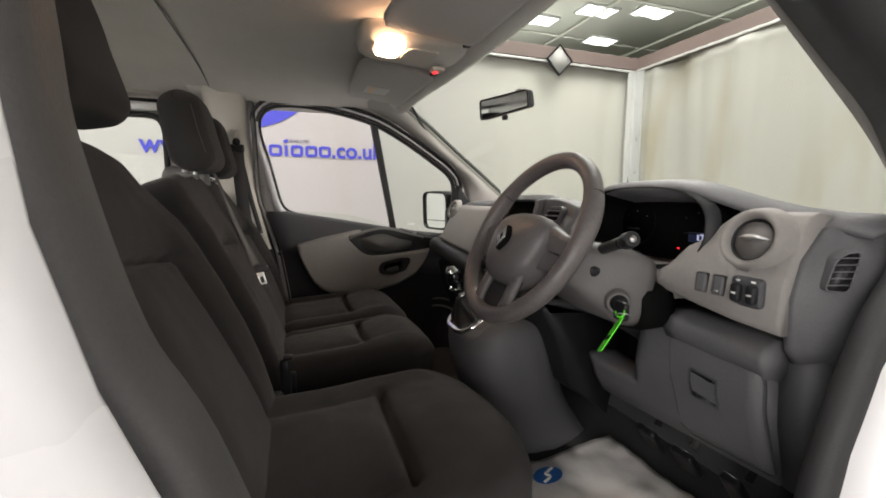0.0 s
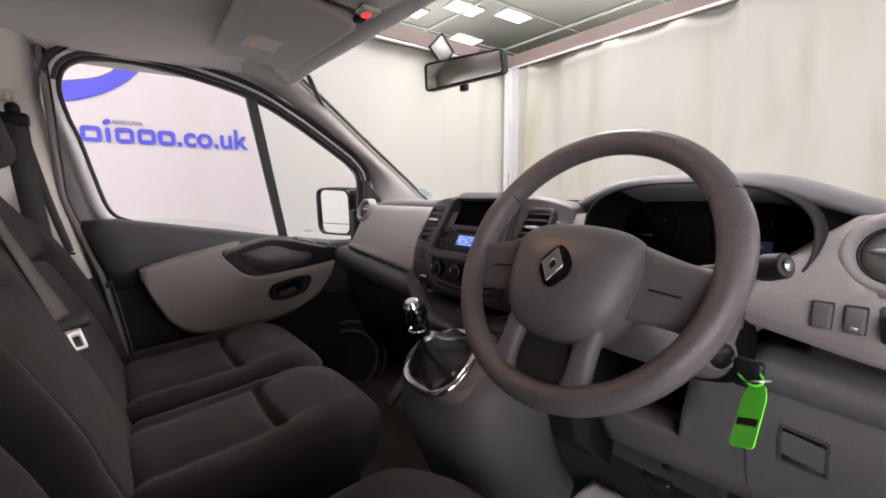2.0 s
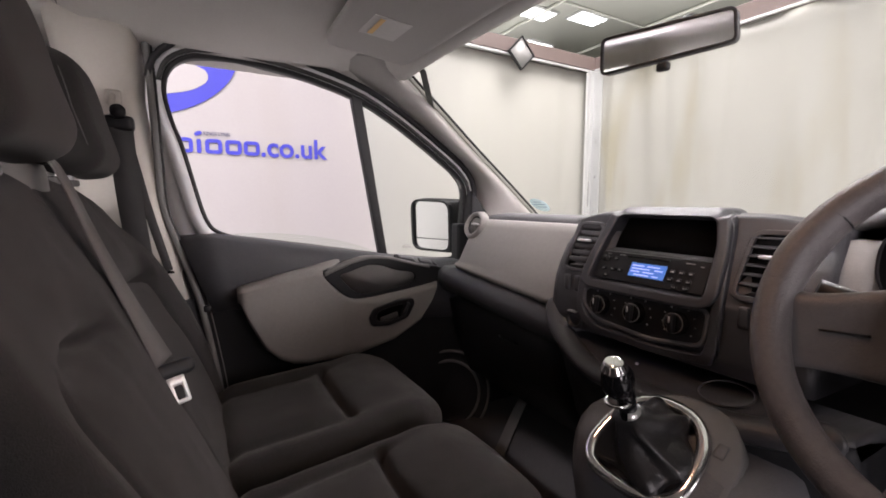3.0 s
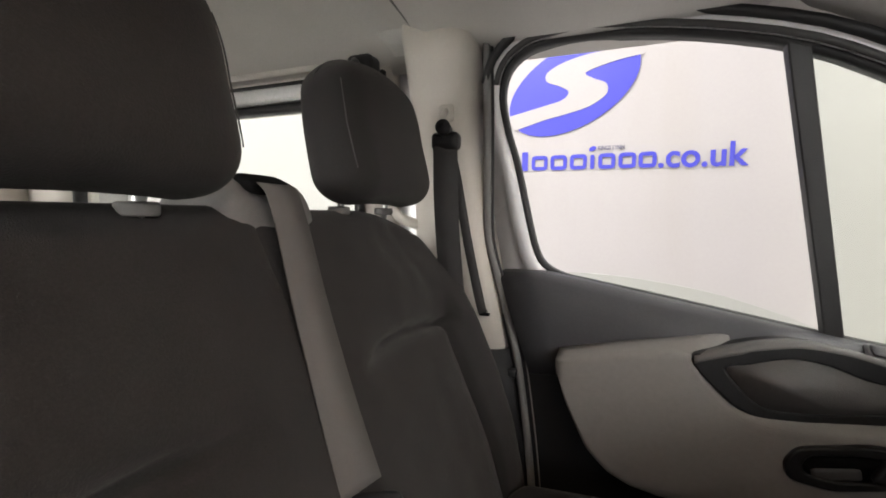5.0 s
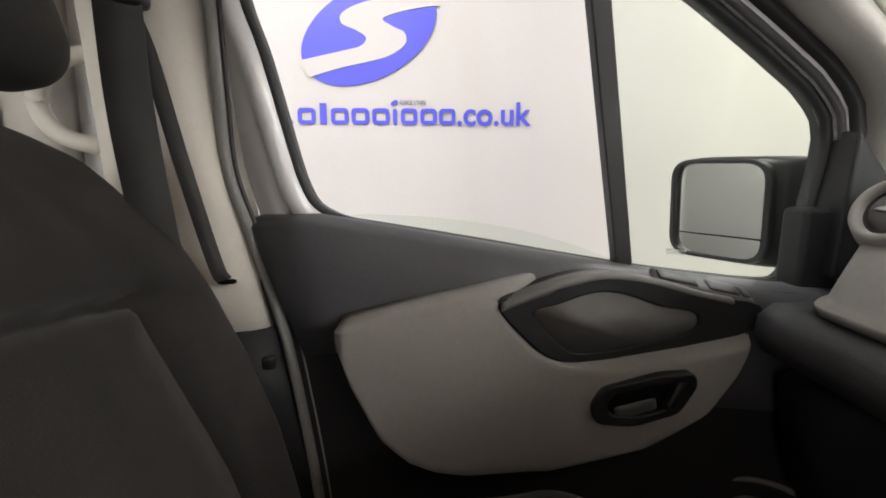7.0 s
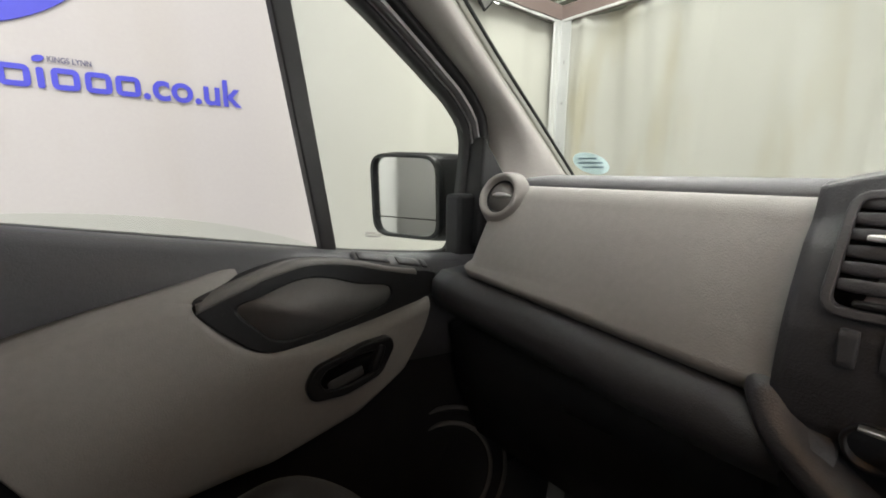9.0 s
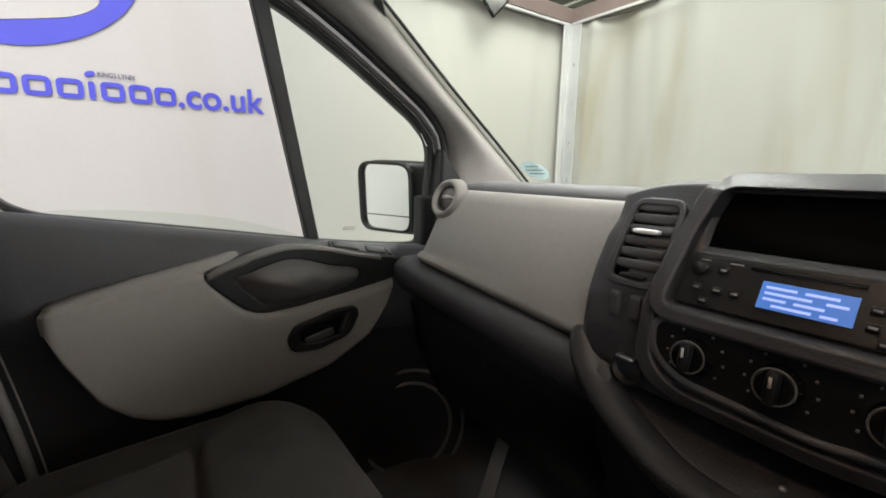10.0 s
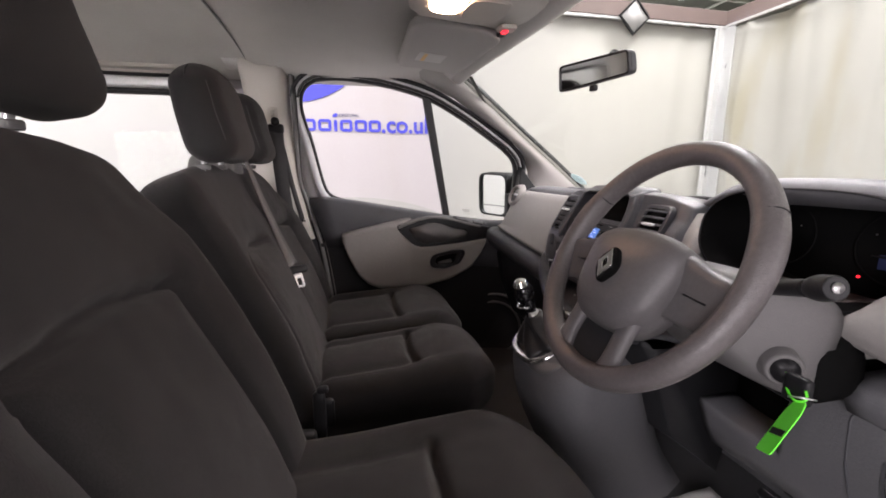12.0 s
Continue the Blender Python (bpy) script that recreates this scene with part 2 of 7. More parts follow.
def rbox(c, s, r, n=8, turn=None, shape=None, bm=None):
    """A box with rounded edges of radius r, as a fine grid that shape(u, v, w) may push about (u, v, w in metres from its centre)."""
    src = bmesh.new()
    bmesh.ops.create_cube(src, size=2)
    bmesh.ops.subdivide_edges(src, edges=src.edges, cuts=n, use_grid_fill=True)
    h = Vector(s) / 2
    for v in src.verts:
        p = Vector([math.copysign(1 - (1 - abs(a)) ** 1.25, a) if abs(a) < 1 else a for a in v.co])
        p = Vector((p.x * h.x, p.y * h.y, p.z * h.z))
        inner = Vector([max(-(b - r), min(b - r, a)) for a, b in zip(p, h)])
        d = p - inner
        if d.length > 1e-9:
            p = inner + d.normalized() * r
        if shape:
            p = Vector(shape(*p))
        if turn:
            p = turn @ p
        v.co = p + Vector(c)
    me = bpy.data.meshes.new("tmp")
    src.to_mesh(me)
    src.free()
    bm = bm or bmesh.new()
    bm.from_mesh(me)
    bpy.data.meshes.remove(me)
    return bm


def prism(poly, to3, a, b, bm=None):
    """A plate: the outline poly (2D) laid into space by to3(u, v, depth), from depth a to b (numbers, or functions of u, v)."""
    bm = bm or bmesh.new()
    fa = a if callable(a) else (lambda u, v: a)
    fb = b if callable(b) else (lambda u, v: b)
    lo = [bm.verts.new(to3(u, v, fa(u, v))) for u, v in poly]
    hi = [bm.verts.new(to3(u, v, fb(u, v))) for u, v in poly]
    bm.faces.new(lo[::-1])
    bm.faces.new(hi)
    for i in range(len(poly)):
        j = (i + 1) % len(poly)
        bm.faces.new((lo[i], lo[j], hi[j], hi[i]))
    return bm


def ring_plate(outer, inner, to3, a, b, bm=None):
    """A flat frame between two outlines of the same number of points."""
    bm = bm or bmesh.new()
    n = len(outer)
    fa = a if callable(a) else (lambda u, v: a)
    fb = b if callable(b) else (lambda u, v: b)
    rows = [[bm.verts.new(to3(u, v, f(u, v))) for u, v in o] for o, f in ((outer, fa), (outer, fb), (inner, fb), (inner, fa))]
    for k in range(4):
        p, q = rows[k], rows[(k + 1) % 4]
        for i in range(n):
            j = (i + 1) % n
            bm.faces.new((p[i], p[j], q[j], q[i]))
    return bm


def loft(rings, closed=True, caps=True, bm=None):
    bm = bm or bmesh.new()
    rows = [[bm.verts.new(p) for p in r] for r in rings]
    for p, q in zip(rows, rows[1:]):
        n = len(p)
        for i in range(n if closed else n - 1):
            j = (i + 1) % n
            bm.faces.new((p[i], p[j], q[j], q[i]))
    if caps and closed:
        bm.faces.new(rows[0][::-1])
        bm.faces.new(rows[-1])
    return bm


def smooth_line(pts, n=8, closed=False):
    """A Catmull-Rom curve through the points."""
    P = [Vector(p) for p in pts]
    m = len(P)
    out = []
    for i in range(m if closed else m - 1):
        if closed:
            a, b, c, d = P[i - 1], P[i], P[(i + 1) % m], P[(i + 2) % m]
        else:
            a, b, c, d = P[max(i - 1, 0)], P[i], P[i + 1], P[min(i + 2, m - 1)]
        for k in range(n):
            t = k / n
            out.append(0.5 * (2 * b + (c - a) * t + (2 * a - 5 * b + 4 * c - d) * t * t + (3 * b - a - 3 * c + d) * t ** 3))
    if not closed:
        out.append(P[-1])
    return out


def smooth2(pts, n=6):
    return [(p.x, p.y) for p in smooth_line([(a, b, 0) for a, b in pts], n, True)]


def rounded(pts, r, n=4):
    """An outline with its corners rounded by r."""
    out, m = [], len(pts)
    for i in range(m):
        p, a, b = Vector(pts[i]), Vector(pts[i - 1]), Vector(pts[(i + 1) % m])
        ra = min(r, (a - p).length * 0.45, (b - p).length * 0.45)
        s, e = p + (a - p).normalized() * ra, p + (b - p).normalized() * ra
        for k in range(n + 1):
            t = k / n
            q = (1 - t) ** 2 * s + 2 * t * (1 - t) * p + t * t * e
            out.append((q.x, q.y))
    return out


def inset(poly, d):
    """The outline pulled in by d (counter-clockwise or clockwise)."""
    area = sum(a[0] * b[1] - b[0] * a[1] for a, b in zip(poly, poly[1:] + poly[:1]))
    sgn, out, m = (1 if area > 0 else -1), [], len(poly)
    for i in range(m):
        a, p, b = Vector(poly[i - 1]), Vector(poly[i]), Vector(poly[(i + 1) % m])
        n1, n2 = (p - a).normalized(), (b - p).normalized()
        q = Vector((-(n1.y + n2.y), n1.x + n2.x))
        if q.length < 1e-6:
            q = Vector((-n1.y, n1.x))
        out.append(tuple(p + q.normalized() * d * sgn))
    return out


def tube(pts, r, seg=10, bm=None, caps=True, closed=False, flat=1.0, up=(0, 0, 1)):
    """A round or flattened bar along points. r may be a list; flat squeezes it across up."""
    P = [Vector(p) for p in pts]
    rr = r if isinstance(r, (list, tuple)) else [r] * len(P)
    rings = []
    for i, p in enumerate(P):
        a, b = (P[i - 1], P[(i + 1) % len(P)]) if closed else (P[max(i - 1, 0)], P[min(i + 1, len(P) - 1)])
        t = (b - a).normalized()
        s = t.cross(Vector(up))
        if s.length < 1e-4:
            s = t.cross(Vector((1, 0, 0)))
        s.normalize()
        u = s.cross(t)
        rings.append([p + rr[i] * (math.cos(q) * s * flat + math.sin(q) * u) for q in [2 * math.pi * k / seg for k in range(seg)]])
    if closed:
        rings.append(rings[0])
        bm2 = loft(rings, True, False, bm)
        bmesh.ops.remove_doubles(bm2, verts=bm2.verts, dist=1e-6)
        return bm2
    return loft(rings, True, caps, bm)


def strap(pts, width, thick, across, bm=None):
    """A flat webbing along points; across: its width direction, one for all or one a point."""
    P = smooth_line(pts, 6)
    n = len(P)
    A = across if isinstance(across, list) else [across] * len(pts)
    AA = smooth_line(A, 6)
    rings = []
    for i, p in enumerate(P):
        t = (P[min(i + 1, n - 1)] - P[max(i - 1, 0)]).normalized()
        s = AA[i].normalized()
        s = (s - t * s.dot(t)).normalized()
        u = s.cross(t) * thick / 2
        h = s * width / 2
        rings.append([p - h - u, p + h - u, p + h + u, p - h + u])
    return loft(rings, True, True, bm)


def disc(c, n, r, depth, seg=28, bm=None, r2=None):
    """A round plate: centre of its back, the way it faces, radius and depth."""
    m = Vector(n).to_track_quat("Z", "Y").to_matrix().to_4x4()
    bm = bm or bmesh.new()
    bmesh.ops.create_cone(bm, cap_ends=True, segments=seg, radius1=r, radius2=r if r2 is None else r2, depth=depth,
                          matrix=Matrix.Translation(Vector(c) + Vector(n).normalized() * depth / 2) @ m)
    return bm


def torus(c, n, R, r, seg=48, ring=12, bm=None, sx=1.0, sy=1.0):
    m = Matrix.Translation(c) @ Vector(n).to_track_quat("Z", "Y").to_matrix().to_4x4()
    pts = [m @ Vector((R * sx * math.cos(a), R * sy * math.sin(a), 0)) for a in [2 * math.pi * k / seg for k in range(seg)]]
    return tube(pts, r, ring, bm, closed=True, up=Vector(n))


def lettering(name, text, height, mat, parent, at, width=None, bold=0.022):
    """Raised letters on a wall that faces -y, from their left foot at (x, y, z)."""
    cu = bpy.data.curves.new(name, "FONT")
    cu.body, cu.size, cu.extrude, cu.offset = text, 1.0, 0.0, bold
    ob = bpy.data.objects.new(name, cu)
    scene.collection.objects.link(ob)
    bpy.context.view_layer.update()
    me = bpy.data.meshes.new_from_object(ob.evaluated_get(bpy.context.evaluated_depsgraph_get()))
    bpy.data.objects.remove(ob)
    xs = [v.co.x for v in me.vertices]
    ys = [v.co.y for v in me.vertices]
    sy = height / max(max(ys), 1e-6)
    sx = width / (max(xs) - min(xs)) if width else sy
    x0 = min(xs)
    off = Vector(parent.location)
    for v in me.vertices:
        v.co = Vector((at[0] + (v.co.x - x0) * sx, at[1], at[2] + v.co.y * sy)) - off
    me.materials.append(mat)
    o = new(name, me)
    o.parent = parent
    return o


def revolve(c, n, prof, seg=48):
    """A turned form round the axis n: pairs of radius and height over c."""
    m = Matrix.Translation(c) @ Vector(n).to_track_quat("Z", "Y").to_matrix().to_4x4()
    return loft([[m @ Vector((r * math.cos(q), r * math.sin(q), h)) for q in [2 * math.pi * k / seg for k in range(seg)]] for r, h in prof], True, False)


def skin(ys, prof_at, step=0.008, dents=()):
    """A moulding swept along y from a profile of (x, z), finely divided; dents are (centre, axis, radius, depth) wells in it."""
    first = prof_at(ys[0])
    counts = [max(1, int(math.hypot(b[0] - a[0], b[1] - a[1]) / step)) for a, b in zip(first, first[1:])]
    rows = []
    for y in ys:
        pr = prof_at(y)
        row = []
        for (a, b), k in zip(zip(pr, pr[1:]), counts):
            row += [Vector((a[0] + (b[0] - a[0]) * i / k, y, a[1] + (b[1] - a[1]) * i / k)) for i in range(k)]
        row.append(Vector((pr[-1][0], y, pr[-1][1])))
        for c, n, r, depth in dents:
            n = Vector(n).normalized()
            for p in row:
                d = p - Vector(c)
                if (d - n * d.dot(n)).length < r and abs(d.dot(n)) < 0.04:
                    p -= n * depth
        rows.append(row)
    return loft(rows)


XZ = lambda u, v, d: (u, d, v)
YZ = lambda u, v, d: (d, u, v)
XY = lambda u, v, d: (u, v, d)


# ---- the booth ----
def booth():
    thing("floor", box((2.0, 2.0, -0.05), (18, 18, 0.1)), CONCRETE, "grey painted concrete workshop floor", "floor", kind="structure")
    thing("ceiling", box((2.0, 2.0, 5.06), (18, 18, 0.1)), CEILING, "grey profiled roof sheeting above the booth", "ceiling", kind="structure")
    # the left wall carries the sign
    bm = bmesh.new()
    xs = np.linspace(-5.0, 4.03, 160)
    rng = random.Random(9)
    folds = [(rng.uniform(2.0, 4.0), rng.uniform(0.05, 0.14), rng.uniform(-0.014, 0.014)) for _ in range(12)]
    rows = []
    for z in np.linspace(0, 2.95, 16):
        row = []
        for x in xs:
            d = sum(a * math.exp(-(((x - c + 0.03 * math.sin(z * 2 + c * 5)) / w) ** 2)) for c, w, a in folds)
            row.append(bm.verts.new((x, 3.128 + 0.002 * math.sin(x * 3.1) + d, z)))
        rows.append(row)
    for p, q in zip(rows, rows[1:]):
        for i in range(len(xs) - 1):
            bm.faces.new((p[i], p[i + 1], q[i + 1], q[i]))
    thing("wall_left", bm, LIT_SHEET, "white PVC booth wall with blue lettering on it", "wall", kind="structure", thick=0.01)
    # the front wall is a creased curtain
    bm = bmesh.new()
    ys = np.linspace(-4.6, 3.1, 260)
    rng = random.Random(4)
    folds = [(rng.uniform(-4.6, 3.1), rng.uniform(0.03, 0.12), rng.uniform(-0.035, 0.035)) for _ in range(46)]
    rows = []
    for z in np.linspace(0, 2.93, 24):
        row = []
        for y in ys:
            d = sum(a * math.exp(-(((y - c + 0.03 * math.sin(z * 2 + c * 5)) / w) ** 2)) for c, w, a in folds)
            d += 0.02 * noise.noise((y * 1.5, z * 1.2, 3.0))
            row.append(bm.verts.new((4.01 + d * (0.35 + 0.65 * (z / 2.93)), y, z)))
        rows.append(row)
    for p, q in zip(rows, rows[1:]):
        for i in range(len(ys) - 1):
            bm.faces.new((p[i], p[i + 1], q[i + 1], q[i]))
    thing("wall_front", bm, CURTAIN, "creased cream PVC curtain hanging from a rail", "curtain wall", kind="structure", thick=0.006)
    thing("wall_right", box((1.0, -4.65, 1.5), (12, 0.1, 3.0)), WALL, "plain white booth wall", "wall", kind="structure")
    thing("wall_back", box((-5.05, -0.8, 1.5), (0.1, 8, 3.0)), WALL, "plain white booth wall", "wall", kind="structure")
    # outer walls of the workshop, above and beyond the booth
    for nm, c, s in (("wall_far_front", (10.9, 2, 2.5), (0.2, 18, 5.1)), ("wall_far_left", (2, 10.9, 2.5), (18, 0.2, 5.1)),
                     ("wall_far_right", (2, -6.9, 2.5), (18, 0.2, 5.1)), ("wall_far_back", (-6.9, 2, 2.5), (0.2, 18, 5.1))):
        thing(nm, box(c, s), CEILING, "plain grey outer wall of the workshop", "wall", kind="structure")
    # rails along the top
    thing("beam_left", box((-0.515, 3.08, 3.03), (9.07, 0.1, 0.14)), BEAM, "brown painted steel beam along the booth wall", "beam", kind="structure", bevel=0.006)
    thing("beam_front", box((4.01, -0.8, 3.03), (0.1, 7.7, 0.14)), BEAM, "brown painted steel beam over the curtain", "beam", kind="structure", bevel=0.006)
    thing("rail_left", box((-0.515, 3.04, 2.94), (9.07, 0.024, 0.022)), GALV, "galvanised curtain rail under the beam", "rail", kind="structure", bevel=0.004)
    thing("rail_front", box((3.93, -0.8, 2.94), (0.024, 7.6, 0.022)), GALV, "galvanised curtain rail under the beam", "rail", kind="structure", bevel=0.004)
    # the corner post, a folded channel with holes
    post = root("corner_post", (3.94, 2.99, 0), "galvanised steel corner post with a row of slots", "post", kind="structure")
    part("web", box((3.91, 3.045, 1.47), (0.12, 0.012, 2.94)), GALV, post, bevel=0.003)
    part("flange", box((3.976, 2.985, 1.47), (0.012, 0.12, 2.94)), GALV, post, bevel=0.003)
    part("lip", box((3.87, 3.02, 1.47), (0.012, 0.05, 2.94)), GALV, post, bevel=0.003)
    for k in range(4):
        part("slot", box((3.968, 2.985, 1.35 + 0.4 * k), (0.006, 0.008, 0.03)), SEALGREY, post)
    part("strap", box((3.90, 3.03, 1.55), (0.03, 0.012, 0.3)), BLACK, post, "black strap hanging on the post")
    # rooflights and sheeting joints
    lamp = root("rooflight", (4.8, 6.6, 4.98), "bright white translucent rooflight panel in the roof", "rooflight", "rooflights in the roof")
    part("panel", box((4.8, 6.6, 4.985), (0.72, 0.40, 0.03)), TUBE, lamp)
    part("frame", ring_plate([(4.42, 6.38), (5.18, 6.38), (5.18, 6.82), (4.42, 6.82)], [(4.45, 6.41), (5.15, 6.41), (5.15, 6.79), (4.45, 6.79)], XY, 4.965, 5.005), GALV, lamp)
    for x, y in ((5.64, 5.88), (6.67, 5.56), (6.76, 7.13)):
        copy_thing(lamp, pose(x, y, 4.98, 0, 0, 0))
    for x in np.arange(3.4, 10.5, 2.3):
        thing("purlin", box((x, 6.0, 4.97), (0.05, 9.0, 0.05)), CEILING, "pale steel purlin under the roof sheeting", "purlin", "roof purlins", kind="structure")
    for y in np.arange(3.4, 10.5, 1.9):
        thing("purlin", box((6.6, y, 4.985), (8.0, 0.035, 0.03)), CEILING, "pale steel purlin under the roof sheeting", "purlin", "roof purlins", kind="structure")
    # square mirror standing on its corner
    dm = root("square_mirror", (2.83, 2.98, 2.95), "small white square panel in a black frame hung on its corner", "mirror")
    r = 0.17
    dia = [(2.83 - r, 2.95), (2.83, 2.95 - r), (2.83 + r, 2.95), (2.83, 2.95 + r)]
    part("panel", prism(inset(dia, 0.012), XZ, 2.985, 3.0), WALL, dm)
    part("frame", ring_plate(dia, inset(dia, 0.02), XZ, 2.975, 3.005), BLACK, dm, bevel=0.003)


def sign():
    s = root("wall_sign", (-0.2, 3.11, 1.8), "blue vinyl oval emblem over a web address on a white wall", "sign")
    Y = 3.112
    ell = [(-0.21 + 0.437 * math.cos(a), 2.385 + 0.30 * math.sin(a) + 0.13 * math.cos(a)) for a in np.linspace(0, 2 * math.pi, 72, endpoint=False)]
    part("oval", prism(ell, XZ, Y, Y + 0.01), BLUE, s, smooth=False)
    up = [(0.17, 2.65), (0.1, 2.62), (-0.1, 2.6), (-0.27, 2.56), (-0.38, 2.5), (-0.38, 2.44), (-0.3, 2.405), (-0.23, 2.36), (-0.26, 2.31), (-0.36, 2.28), (-0.67, 2.21)]
    lo = [(0.25, 2.56), (0.1, 2.54), (-0.06, 2.5), (-0.12, 2.47), (-0.06, 2.43), (0.02, 2.39), (0.02, 2.32), (-0.08, 2.25), (-0.22, 2.21), (-0.4, 2.17), (-0.60, 2.11)]
    U, L = smooth_line([(a, 0, b) for a, b in up], 5), smooth_line([(a, 0, b) for a, b in lo], 5)
    part("swoosh", loft([[(p.x, Y - 0.004, p.z), (q.x, Y - 0.004, q.z), (q.x, Y, q.z), (p.x, Y, p.z)] for p, q in zip(U, L)]), WALL, s, smooth=False)
    # the firm's name as plain blocks of its letters' size
    z0, xh, asc = 1.815, 0.105, 0.15
    blocks = [(-0.69, -0.575, 0, xh), (-0.558, -0.49, 0, 0.135), (-0.475, -0.36, 0, xh), (-0.34, -0.225, 0, xh), (-0.205, -0.09, 0, xh),
              (-0.068, -0.04, 0, 0.1), (-0.015, 0.095, 0, xh), (0.115, 0.225, 0, xh), (0.24, 0.35, 0, xh)]
    for a, b, lo_, hi in blocks:
        out = rounded([(a, z0 + lo_), (b, z0 + lo_), (b, z0 + hi), (a, z0 + hi)], 0.03)
        if b - a > 0.08:     # a plain hollow block in place of a letter
            part("name_block", ring_plate(out, inset(out, 0.026), XZ, Y, Y + 0.008), BLUE, s, smooth=False)
        else:
            part("name_bar", prism([(a + 0.012, z0 + lo_), (b - 0.012, z0 + lo_), (b - 0.012, z0 + hi), (a + 0.012, z0 + hi)] if b - a > 0.05 else out, XZ, Y, Y + 0.008), BLUE, s, smooth=False)
    lettering("letters", "www.", xh, BLUE, s, (-1.22, Y, z0), 0.5)
    lettering("letters", ".co.uk", asc, BLUE, s, (0.36, Y, z0), 0.508)
    lettering("letters", "KINGS LYNN", 0.027, GREYPRINT, s, (-0.02, Y, 1.945), 0.17)
    part("emblem", prism([(-0.055 + 0.024 * math.cos(a), 1.955 + 0.016 * math.sin(a) + 0.006 * math.cos(a)) for a in np.linspace(0, 2 * math.pi, 20, endpoint=False)], XZ, Y, Y + 0.006), BLUE, s, smooth=False)


booth()
sign()

# ---- the cab shell ----
# left door opening and window, in x and z; the glass leans in a little towards the top
WIN_Y = lambda z: 0.87 - 0.10 * (z - 1.29)
WINDOW = [(-0.06, 1.387), (-0.02, 1.366), (0.04, 1.355), (0.20, 1.327), (0.43, 1.285), (0.56, 1.266), (0.68, 1.252), (0.722, 1.262), (0.735, 1.33), (0.74, 1.49),
          (0.70, 1.552), (0.646, 1.592), (0.56, 1.648), (0.474, 1.70), (0.35, 1.762), (0.20, 1.802), (0.056, 1.822), (-0.05, 1.822), (-0.10, 1.812),
          (-0.137, 1.782), (-0.149, 1.73), (-0.137, 1.66), (-0.119, 1.60), (-0.091, 1.47), (-0.078, 1.42)]
PANE = lambda side: (lambda u, v, d: (u, side * (WIN_Y(v) + d), v))


def outline_scaled(poly, out):
    return inset(poly, -out)


def door_frame(side, name):
    """Pressed frame round a front door's window, with its seals."""
    W = smooth2(WINDOW, 3)
    P = PANE(side)
    label = "white painted frame round the cab's side window" 
    fr = root(name, (0.2, side * 0.85, 1.25), label, "window frame", kind="structure")
    part("gasket", ring_plate(outline_scaled(W, 0.009), inset(W, 0.003), P, -0.010, 0.02), RUBBER, fr, "black rubber glass channel")
    part("inner_frame", ring_plate(outline_scaled(W, 0.036), outline_scaled(W, 0.007), P, -0.016, 0.03), PAINT, fr)

    def strip(lo, hi, d0, d1):     # a band along the top and front of the frame only
        a, b = outline_scaled(W, lo), outline_scaled(W, hi)
        return loft([[P(*a[i], d1), P(*b[i], d1), P(*b[i], d0), P(*a[i], d0)] for i in range(25, 60)])

    part("glass_run", strip(0.007, 0.017, -0.022, -0.004), DARKSEAL, fr, "dark rubber glass run")
    part("weather_seal", strip(0.027, 0.040, -0.030, 0.0), RUBBER, fr, "black door seal")
    return fr


